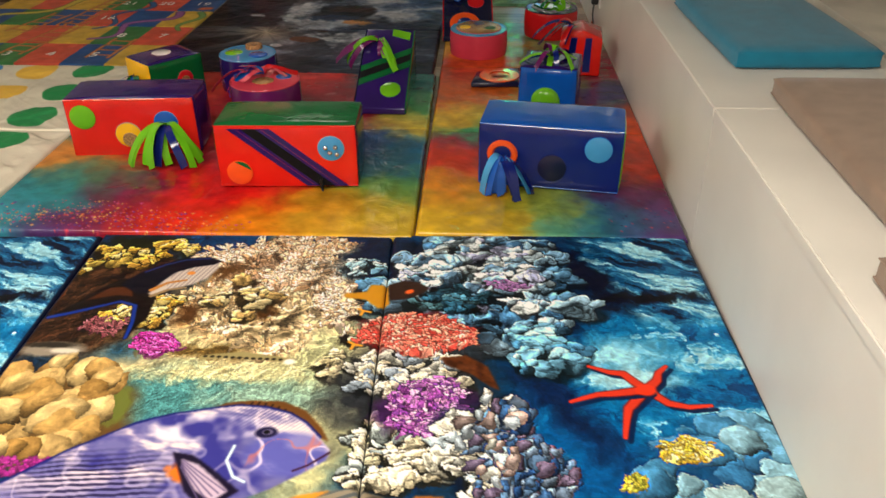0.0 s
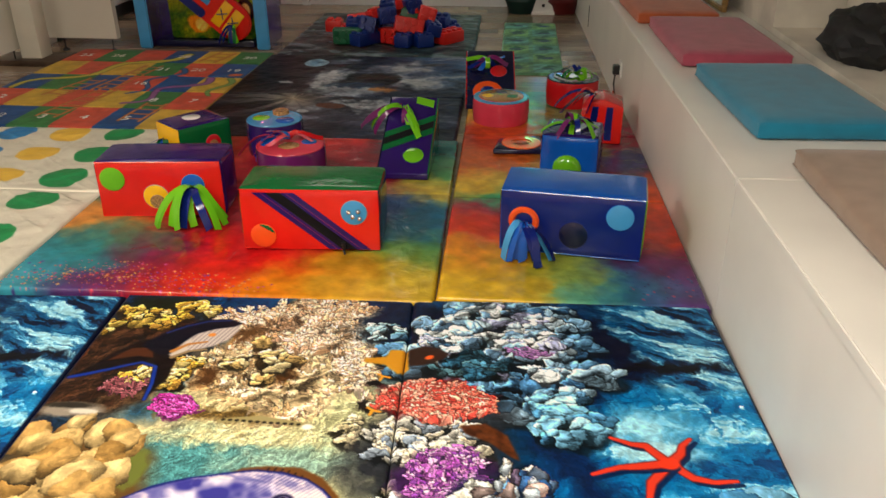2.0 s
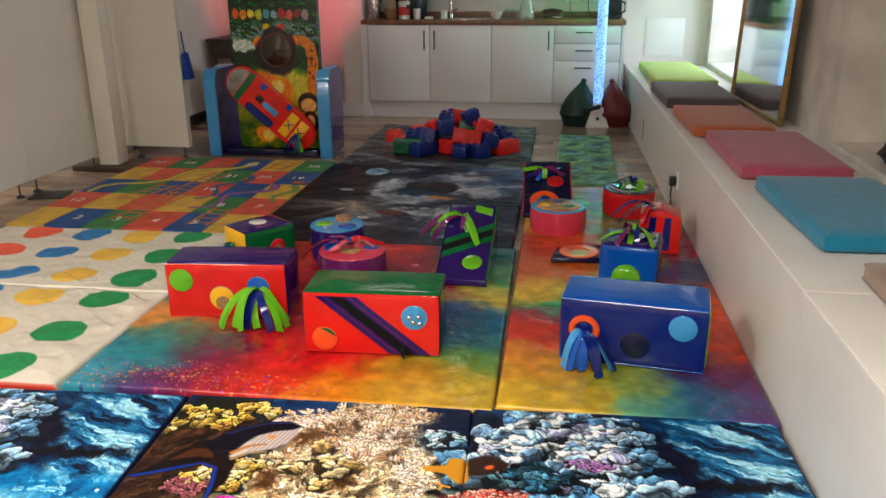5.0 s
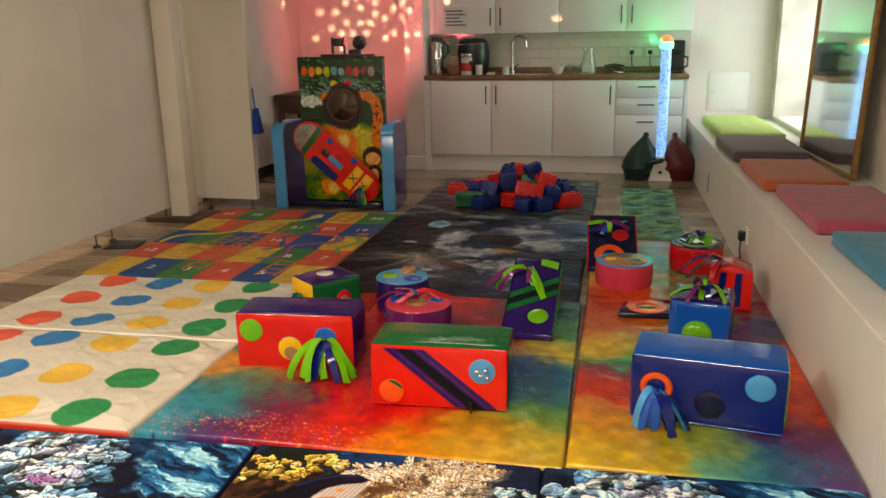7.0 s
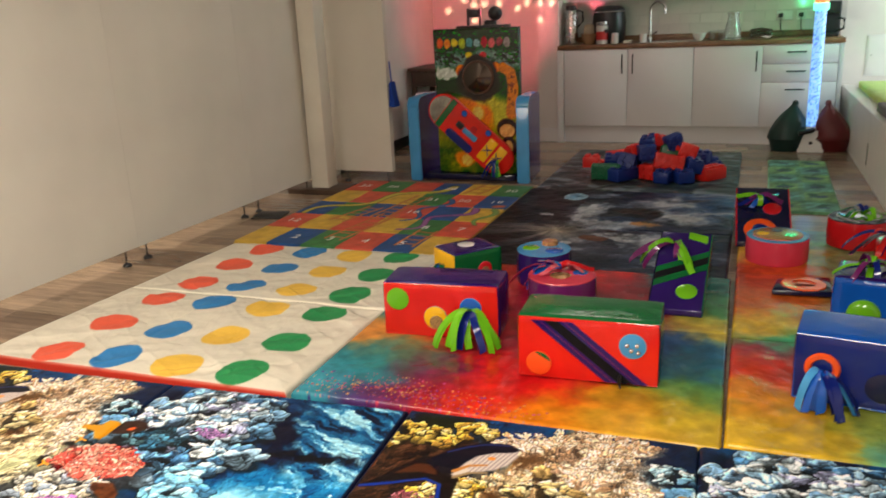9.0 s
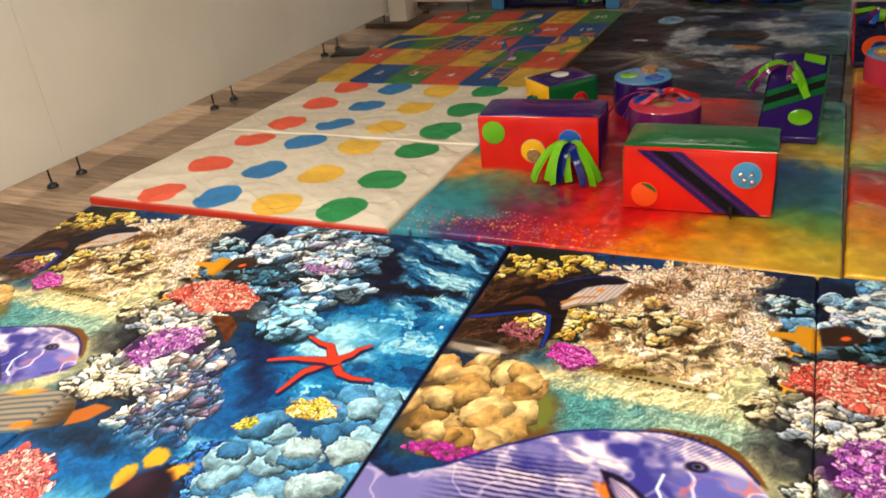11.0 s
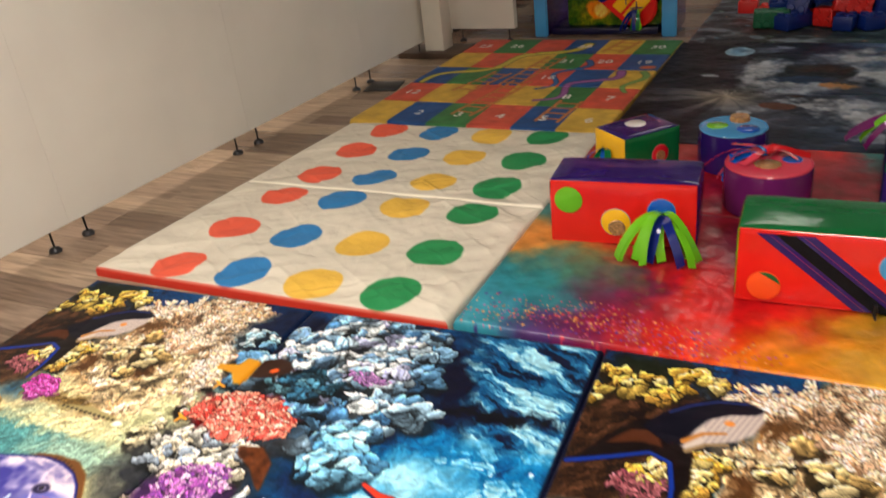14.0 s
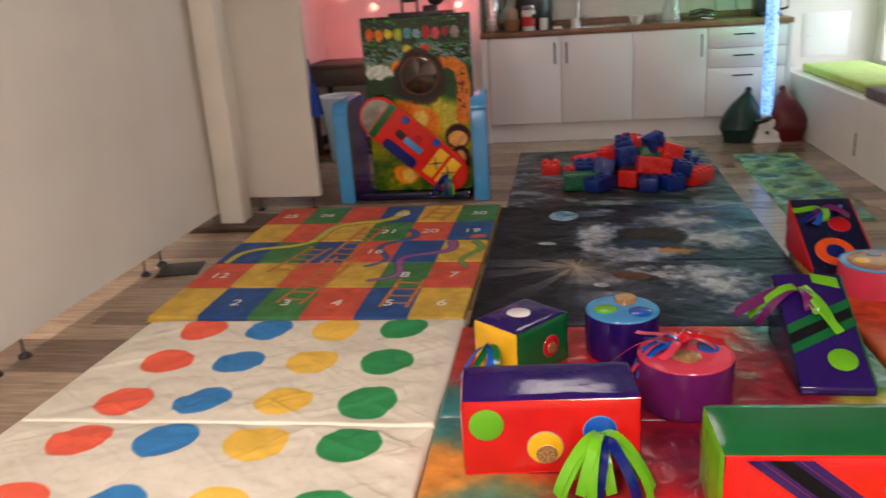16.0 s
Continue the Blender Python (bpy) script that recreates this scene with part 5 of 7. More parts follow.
# blue block
b = soft_block("shiny blue vinyl soft block with blue streamers", pose(0.37, 2.968, MAT_TOP, 0, 0, -8.2) @ F((0.254, 0.125, 0)), 0.508, 0.245, 0.24, ("navy", "navy", "navy", "lime", "blue", "navy"), "blue", 11)
y = -0.1285
disc(b, on_front(0.168, 0.170, y), 0.047, V["sky"], "pale blue spot", rim=V["blue"])
disc(b, on_front(0.012, 0.088, y), 0.050, V["ink"], "dark blue clear pocket", rim=V["navy"])
part("ring", torus(0.043, 0.012), V["orange"], b, "orange ring", on_front(-0.165, 0.128, y - 0.004))
disc(b, on_front(-0.165, 0.128, y), 0.04, V["navy"])
ribbons(b, (-0.165, y - 0.010, 0.122), ("blue", "navy", "blue", "sky", "navy"), 12, 0.130, 0.002, 9, (-0.6, 1.45), width=0.028)
# tilted cube
b = soft_block("purple yellow and green vinyl soft cube", pose(-1.081, 3.852, MAT_TOP, 0, 0, 50), 0.272, 0.215, 0.188, ("green", "blue", "yellow", "green", "purple", "red"), "green", 13)
disc(b, F((0.0, 0.01, 0.191)), 0.044, V["white"], "white mirror spot")
disc(b, on_front(0.03, 0.09, -0.113), 0.038, V["crimson"], "red bead pocket", rim=V["pink"])
disc(b, on_front(0.03, 0.084, -0.117), 0.022, glitter, "beads", name="beads")
ribbons(b, (-0.142, 0.02, 0.11), ("navy", "blue", "green"), 6, 0.10, 0.002, 15, (-2.3, -0.8))


def drum(label, place, r, h, side, top, seed, turn=0.0):
    t = thing("soft_drum", label, "soft drum", pose(*place, 0, 0, turn), group="soft play drums")
    prof = [(0.001, 0), (r - 0.012, 0.0), (r - 0.003, 0.004), (r, 0.014), (r + 0.002, h / 2), (r, h - 0.014), (r - 0.003, h - 0.004), (r - 0.010, h - 0.001)]
    part("body", lathe(prof, 40), V[side], t)
    part("top", lathe([(r - 0.008, h - 0.004), (r - 0.010, h + 0.001), (r * 0.6, h + 0.005), (0.001, h + 0.006)], 40), V[top], t)
    part("piping", torus(r - 0.005, 0.0035, 40), V[top], t, m=F((0, 0, h - 0.001)))
    return t


d = drum("purple vinyl soft drum with a blue top", (-0.720, 3.955, MAT_TOP), 0.133, 0.165, "purple", "sky", 1)
disc(d, F((-0.06, -0.01, 0.169)), 0.042, V["lime"], "lime green spot")
disc(d, F((0.06, -0.035, 0.169)), 0.044, V["blue"], "blue spot")
disc(d, F((0.015, 0.065, 0.169)), 0.040, glitter, "glitter bead dome", 0.02, name="bead_dome")
d = drum("plum vinyl soft drum with a pink top and streamers", (-0.548, 3.590, MAT_TOP), 0.150, 0.165, "plum", "pink", 2)
disc(d, F((0.0, -0.03, 0.169)), 0.046, glitter, "glitter bead pocket", rim=V["crimson"], name="bead_dome")
disc(d, F((0.075, 0.03, 0.169)), 0.034, V["blue"], "blue spot")
ribbons(d, (-0.01, 0.04, 0.185), ("pink", "blue", "pink", "crimson"), 9, 0.17, 0.172, 21, (-2.6, 2.2), 1.0, 0.018)
ribbons(d, (-0.05, 0.03, 0.18), ("blue", "pink"), 4, 0.18, 0.09, 22, (-1.9, -1.1), -1.0, 0.02)
d = drum("coral pink vinyl soft drum with a bead top", (0.350, 4.545, MAT_TOP), 0.150, 0.130, "pink", "sky", 3)
disc(d, F((0, 0, 0.133)), 0.118, glitter, "glitter beads under clear film", 0.008, rim=V["pink"], name="bead_dome")
for k, (dx, dy, c) in enumerate(((-0.07, -0.02, "yellow"), (0.06, -0.03, "green"), (0.0, 0.06, "navy"))):
    disc(d, F((dx, dy, 0.139)), 0.03, V[c])
d = drum("bright red vinyl soft drum with streamers on top", (0.752, 4.905, MAT_TOP), 0.148, 0.150, "crimson", "ink", 4)
disc(d, F((0, 0, 0.153)), 0.11, mirror_foil, "mirror foil disc", 0.008, name="foil")
ribbons(d, (0.02, -0.02, 0.17), ("lime", "green", "navy", "lime"), 9, 0.13, 0.162, 31, (-2.8, 2.8), -1.0, 0.035)


def cut_block(name, label, outline, depth, m, mats):
    """A foam piece with a sloping outline (x, z), front towards -y. mats: front, rim, other sides."""
    t = thing(name, label, "soft block", m, group="soft play blocks")
    bm = add_prism(bmesh.new(), outline, 0, depth)
    bmesh.ops.bevel(bm, geom=list(bm.edges), offset=0.010, segments=3, affect="EDGES", profile=0.5)
    bmesh.ops.transform(bm, matrix=FRONT, verts=bm.verts)
    bm.normal_update()
    for f in bm.faces:
        f.material_index = 0 if abs(f.normal.y) > 0.7 else (1 if f.normal.x > 0.6 or len(mats) < 3 else 2)
    part("body", bm, [V[k] for k in mats], t, m=F((0, depth, 0)))
    return t


def ramp(label, m, W, L, H, slope, right, left, nose=0.03):
    """A soft wedge whose sloping top faces the near side. Returns it with the frame of its slope: x across, y up the slope."""
    t = thing("soft_wedge", label, "soft block", m, group="soft play blocks")
    bm = add_prism(bmesh.new(), [(0, 0), (L, 0), (L, H), (0, nose)], 0, W)
    bmesh.ops.subdivide_edges(bm, edges=list(bm.edges), cuts=3, use_grid_fill=True)
    bmesh.ops.bevel(bm, geom=[e for e in bm.edges if len(e.link_faces) == 2 and e.calc_face_angle(0) > 0.4], offset=0.009, segments=3, affect="EDGES", profile=0.5)
    bmesh.ops.transform(bm, matrix=Matrix(((0, 0, 1, 0), (1, 0, 0, 0), (0, 1, 0, 0), (0, 0, 0, 1))), verts=bm.verts)
    bmesh.ops.recalc_face_normals(bm, faces=bm.faces)
    bm.normal_update()
    for f in bm.faces:
        f.material_index = 1 if f.normal.x > 0.7 else 2 if f.normal.x < -0.7 else 0
    part("body", bm, [V[slope], V[right], V[left]], t)
    tilt = math.atan2(H - nose, L)
    frame_m = F((0, 0, nose)) @ Matrix.Rotation(tilt, 4, "X")
    for x, c in ((0.004, left), (W - 0.004, right)):
        part("piping", add_tube(bmesh.new(), [(x, 0.006, -0.001), (x, L / math.cos(tilt) - 0.01, -0.001)], 0.0035, 6), V[c], t, m=frame_m)
    return t, frame_m


b, S = ramp("purple vinyl soft wedge with zip and green streamers", pose(-0.186, 3.630, MAT_TOP, 0, 0, -1), 0.235, 0.47, 0.245, "purple", "green", "ink")
for wid, z, material in ((0.125, 0.002, V["green"]), (0.045, 0.0035, zip_black)):
    part("zip_tape" if wid > 0.05 else "zip", add_prism(bmesh.new(), [(0.008, 0.200 - wid / 2), (0.227, 0.325 - wid / 2), (0.227, 0.325 + wid / 2), (0.008, 0.200 + wid / 2)], 0, z), material, b, m=S, smooth=False)
disc(b, S @ F((0.155, 0.115, 0.0)), 0.046, V["lime"], "lime green spot")
part("tab", add_prism(bmesh.new(), [(0.130, 0.470), (0.215, 0.440), (0.215, 0.490), (0.130, 0.515)], 0, 0.003), V["lime"], b, "lime green tab", S, smooth=False)
tassel = part("tassel_loop", torus(0.012, 0.004, 16), V["plum"], b, m=S @ F((0.085, 0.430, 0.006)))
ribbons(tassel, (0, 0, 0.012), ("lime", "lime", "plum", "lime"), 7, 0.235, -0.002, 41, (-0.35, 0.95), -1.0, 0.02, 0.028)
ribbons(tassel, (-0.02, 0, 0.010), ("plum", "lime", "plum"), 4, 0.17, -0.10, 44, (-1.5, -0.9), -1.0, 0.02, 0.026)
b, S = ramp("navy vinyl soft wedge with an orange ring", pose(0.150, 4.725, MAT_TOP, 0, 0, 3), 0.285, 0.40, 0.245, "ink", "crimson", "crimson")
part("ring", lathe([(0.040, 0.0), (0.040, 0.004), (0.082, 0.004), (0.085, 0.0)], 32), V["orange"], b, "flat orange ring", S @ F((0.125, 0.105, 0)))
disc(b, S @ F((0.125, 0.105, 0.0025)), 0.041, V["navy"])
disc(b, S @ F((0.190, 0.275, 0.0)), 0.046, V["crimson"], "red bead pocket", rim=V["pink"])
tassel = part("tassel_loop", torus(0.012, 0.004, 16), V["plum"], b, m=S @ F((0.12, 0.36, 0.006)))
ribbons(tassel, (0, 0, 0.012), ("blue", "plum", "navy", "lime"), 8, 0.12, -0.002, 43, (-1.9, 1.9), -1.0, 0.03, 0.028)
b = cut_block("soft_ring_piece", "flat navy vinyl piece with an orange ring", [(0, 0.04), (0.26, 0.0), (0.30, 0.22), (0.06, 0.20)], 0.028, pose(0.33, 3.95, MAT_TOP + 0.028, -90, 0, 12), ("ink", "ink"))
part("ring", lathe([(0.050, 0.0), (0.050, 0.005), (0.094, 0.005), (0.097, 0.0)], 32), V["orange"], b, "flat orange ring", on_front(0.155, 0.11, -0.001))
b = soft_block("blue vinyl soft cube with a green ball and streamers", pose(0.532, 3.632, MAT_TOP, 0, 0, -10.0) @ F((0.124, 0.125, 0)), 0.248, 0.25, 0.225, ("blue", "navy", "blue", "purple", "purple", "blue"), "blue", 17)
part("half_ball", dome(0.062, 0.03, 24, 6), V["lime"], b, "lime green half ball", on_front(-0.005, 0.082, -0.131))
ribbons(b, (0.0, 0.0, 0.24), ("lime", "navy", "lime", "plum"), 12, 0.15, 0.20, 51, (-3.0, 3.0), -1.0, 0.035, 0.024)
b = cut_block("soft_wedge", "red vinyl soft wedge with navy stripes", [(0, 0), (0.20, 0), (0.20, 0.19), (0.10, 0.225), (0.0, 0.20)], 0.20, pose(0.750, 4.20, MAT_TOP, 0, 0, -6), ("red", "crimson"))
for k in range(2):
    part("stripe", add_prism(bmesh.new(), [(0.03 + 0.08 * k, 0.02), (0.07 + 0.08 * k, 0.02), (0.08 + 0.07 * k, 0.188), (0.05 + 0.07 * k, 0.188)], 0, 0.002), V["navy"], b, m=on_front(0, 0, -0.001), smooth=False)
ribbons(b, (0.06, 0.05, 0.230), ("ink", "navy", "crimson"), 6, 0.18, 0.16, 53, (-2.2, -0.2), -1.0, 0.04)

# ---- toy bricks ----
BRICK = [("red", (214, 34, 26)), ("blue", (14, 42, 118)), ("green", (18, 96, 60)), ("red", (226, 44, 32)), ("blue", (16, 44, 116))]


def toy_brick(long, colour, rgb, m):
    L = 0.13 if not long else 0.22
    W, H = 0.115, 0.088
    bm = box(-L / 2, L / 2, -W / 2, W / 2, 0, H, 0.008, 2)
    for i in range(2 if not long else 4):
        for j in range(2):
            add_lathe(bm, [(0.022, H - 0.002), (0.022, H + 0.012), (0.019, H + 0.015), (0.001, H + 0.015)], 12, F((-L / 2 + L * (i + 0.5) / (2 if not long else 4), -W / 4 + W / 2 * j, 0)))
    o = part("toy_brick", bm, mat(colour + "_brick", lin(rgb), 0.35, var=0.08, scale=8), m=m)
    return tagged(o, "large %s plastic toy building brick in a heap" % colour, "toy brick", "heap of toy bricks")


made = {}
rng = random.Random(4)
spots = [(-1.035, 6.86, 0, 0, 1)]
for layer, (n, rx, ry) in enumerate(((17, 0.44, 0.28), (13, 0.35, 0.19), (8, 0.22, 0.10), (3, 0.10, 0.05))):
    for i in range(n):
        a = 2 * math.pi * (i + 0.3 * layer) / n
        rr = 1.0 if i % 3 else 0.5
        spots.append((-0.46 + rx * rr * math.cos(a) + rng.uniform(-0.03, 0.03), 6.60 + ry * rr * math.sin(a) + rng.uniform(-0.03, 0.03), layer, rng.uniform(0, 180), 0))
for i, (x, y, layer, turn, lone) in enumerate(spots):
    colour, rgb = BRICK[0] if lone else BRICK[((0, 3, 0, 1, 2, 4, 0, 3, 1) if layer in (0, 2) else (1, 4, 0, 1, 2, 4, 0, 1, 3))[rng.randrange(9)]]
    long = 0 if lone else int(rng.random() < 0.35)
    key = (long, colour)
    flip = 90 if (i % 5 in (1, 3) and not lone) else 0
    m = pose(x, y, 0.041 + (0.058 if flip else 0) + 0.070 * layer + rng.uniform(0, 0.008), flip + rng.uniform(-16, 16) * min(layer, 1), rng.uniform(-20, 20) * min(layer, 1), rng.uniform(-35, 35) if flip else turn)
    if key in made:
        copy_thing(made[key], m)
    else:
        made[key] = toy_brick(long, colour, rgb, m)

# ---- bench and cushions ----
bench = thing("bench", "long white painted built-in bench along the wall", "bench", pose(0, 0, 0))
for k, (y0, y1) in enumerate(((WALL_NEAR, 2.6), (2.603, 6.4), (6.403, WALL_FAR))):
    bm = add_prism(bmesh.new(), [(face_x(y0) - 0.004, y0), (WALL_R, y0), (WALL_R, y1), (face_x(y1) - 0.004, y1)], BTOP - 0.03, BTOP)
    bmesh.ops.bevel(bm, geom=list(bm.edges), offset=0.004, segments=2, affect="EDGES")
    part("bench_top", bm, bench_paint, bench)
for y0, y1 in ((WALL_NEAR, 2.598), (2.602, 4.298), (4.302, 6.898), (6.902, WALL_FAR)):
    part("front_panel", add_prism(bmesh.new(), [(face_x(y0), y0), (face_x(y0) + 0.02, y0), (face_x(y1) + 0.02, y1), (face_x(y1), y1)], 0, BTOP - 0.03), bench_paint, bench, smooth=False)


def cushion(label, x0, x1, y0, y1, rgb, turn=0.0, h=0.065, group="bench cushions"):
    t = thing("cushion", label, "cushion", pose((x0 + x1) / 2, (y0 + y1) / 2, BTOP + 0.001, 0, 0, turn), group=group)
    cloth = mat("cloth_%d_%d_%d" % rgb, lin(rgb), 0.95, var=0.14, scale=14, grain=0.5, grain_scale=420, sheen=0.2)
    bm = soft_box(bmesh.new(), x1 - x0, y1 - y0, h, 0.016, 0.008, 11, x0)
    for f in bm.faces:
        f.material_index = 0
    part("cover", bm, cloth, t)
    L, D = x1 - x0, y1 - y0
    a, c = L / 2 - 0.003, D / 2 - 0.003
    for z in (0.012, h - 0.012):
        part("seam", add_tube(bmesh.new(), [(-a, -c, z), (a, -c, z), (a, c, z), (-a, c, z), (-a, -c, z)], 0.0025, 6), cloth, t)
    return t


cushion("lime green fabric bench cushion by the window", 1.085, 1.58, 7.07, 8.60, (172, 196, 72), 0.5)
cushion("dark grey fabric bench cushion", 1.045, 1.53, 5.98, 6.92, (84, 72, 74), 1.2, 0.075)
cushion("rust orange fabric bench cushion", 1.075, 1.52, 4.94, 5.76, (176, 88, 50), 1.5)
cushion("dusty rose fabric bench cushion", 1.140, 1.62, 3.95, 4.86, (164, 72, 92), 0.8)
cushion("teal blue fabric bench cushion", 1.190, 1.670, 2.96, 3.80, (20, 118, 150), 2.6)
cushion("taupe brown fabric bench cushion", 1.255, 1.725, 1.74, 2.71, (138, 116, 100), 0.5)
cushion("taupe brown fabric bench cushion at the near end", 1.135, 1.60, 0.72, 1.675, (138, 116, 100), -1.0)

# socket with plug and cord
t = thing("wall_socket", "white wall socket with black plug and cord", "socket", pose(face_x(4.99), 4.99, 0.228, 0, 0, 0), kind="")
part("plate", box(-0.012, -0.001, -0.045, 0.045, -0.045, 0.045, 0.003), white_paint, t)
part("plug", box(-0.05, -0.012, -0.026, 0.022, -0.03, 0.025, 0.006), black_plastic, t)
pts = [(-0.035, -0.01, -0.03), (-0.04, -0.02, -0.08), (-0.035, -0.06, -0.135), (-0.03, -0.16, -0.165), (-0.03, -0.28, -0.173), (-0.04, -0.50, -0.173)]
part("cord", add_tube(bmesh.new(), pts, 0.005), black_plastic, t)
part("cord_tag", add_tube(bmesh.new(), [(-0.038, -0.035, -0.12), (-0.036, -0.05, -0.15)], 0.0075), V["orange"], t, "orange tag")
t = thing("vent_slot", "small dark slot in the bench front", "vent", pose(face_x(6.9) - 0.001, 6.9, 0.10))
part("slot", box(-0.003, 0, -0.01, 0.01, 0, 0.16), black_plastic, t)

# ---- folding screens, post ----
def screen_panel(label, m, length, feet):
    t = thing("room_divider", label, "room divider", m, group="room divider screens")
    part("panel", box(0.0003, length - 0.0003, -0.028, 0.028, 0.098, 2.3), screen_cloth, t, smooth=False)
    for f in feet:
        foot = part("foot", lathe([(0.027, 0.0), (0.027, 0.008), (0.020, 0.018), (0.009, 0.023), (0.001, 0.024)], 16), black_plastic, t, m=F((f, 0, 0)))
        part("rod", lathe([(0.0045, 0.022), (0.0045, 0.10)], 8), black_metal, foot)
    return t


for k, (y0, y1) in enumerate(((-1.0, 0.20), (0.20, 1.42), (1.42, 2.715), (2.715, 3.87), (3.87, 5.02), (5.02, 5.86))):
    screen_panel("tall cream fabric room divider panel on black feet", pose(-3.137 + 0.028 * (y0 - 5.1), y0, 0, 0, 0, 90 - math.degrees(0.028)), y1 - y0, (0.085, y1 - y0 - 0.085))
screen_panel("tall cream fabric room divider panel facing the room", pose(-3.095, 6.215, 0, 0, 0, -1), 0.555, (0.12, 0.50))
t = thing("post", "square cream painted timber post on a dark base", "post", pose(-2.998, 5.855, 0, 0, 0, 0))
part("shaft", box(-0.075, 0.075, -0.075, 0.075, 0.035, CEIL, 0.006), post_paint, t)
part("base_board", box(-0.26, 0.22, -0.15, 0.13, 0, 0.036, 0.006), dark_wood, t, "dark wooden base board")
t = thing("floor_tile", "dark glossy tile lying on the boards", "tile", pose(-2.985, 5.02, 0.0, 0, 0, 12))
part("slab", box(-0.11, 0.11, -0.10, 0.10, 0, 0.010, 0.003), black_plastic, t)
t = thing("cloth_bag", "blue cloth bag hanging at the divider edge", "bag", pose(-2.525, 6.235, 0.62))
bm = box(-0.012, 0.03, -0.05, 0.05, 0, 0.20, 0.01, 2)
for v in bm.verts:
    v.co.x *= 1.5 - v.co.z * 6
part("bag", bm, mat("blue_cloth", lin((20, 60, 150)), 0.9, grain=0.4), t)
part("strap", add_tube(bmesh.new(), [(0.0, 0, 0.19), (-0.012, 0, 0.36)], 0.006), mat("blue_cloth", (0, 0, 0)), t)

# ---- soft armchair with picture board ----
t = thing("armchair", "soft play armchair with purple sides and blue edges", "armchair", pose(-1.935, 6.33, 0, 0, 0, 0))


def arm_bm():
    """Side outline in depth and height, pulled across; the rim is banded."""
    prof = [(0.0, 0.0), (0.0, 0.60)] + [(0.08 - 0.08 * math.cos(a), 0.60 + 0.08 * math.sin(a)) for a in [i * math.pi / 12 for i in range(1, 7)]] + [(0.44, 0.68), (0.48, 0.64), (0.48, 0.0)]
    bm = add_prism(bmesh.new(), prof, 0, 0.10)
    bmesh.ops.bevel(bm, geom=[e for e in bm.edges if e.calc_length() > 0.05], offset=0.008, segments=2, affect="EDGES")
    bmesh.ops.transform(bm, matrix=Matrix(((0, 0, 1, 0), (1, 0, 0, 0), (0, 1, 0, 0), (0, 0, 0, 1))), verts=bm.verts)
    bm.normal_update()
    for f in bm.faces:
        f.material_index = 0 if abs(f.normal.x) > 0.7 else 1
    return bm


part("armrest", arm_bm(), [V["purple"], V["sky"]], t, m=F((-0.51, 0, 0)))
part("armrest", arm_bm(), [V["purple"], V["sky"]], t, m=F((0.51, 0, 0)) @ Matrix.Rotation(radians(4), 4, "Z") @ F((-0.10, 0, 0)))
part("seat", box(-0.405, 0.372, 0.06, 0.48, 0, 0.05, 0.01), V["ink"], t)
bm = box(-0.265, 0.372, 0.165, 0.27, 0.05, 1.165, 0.015, 3)
part("backrest", bm, V["sky"], t, "pale blue edged backrest")


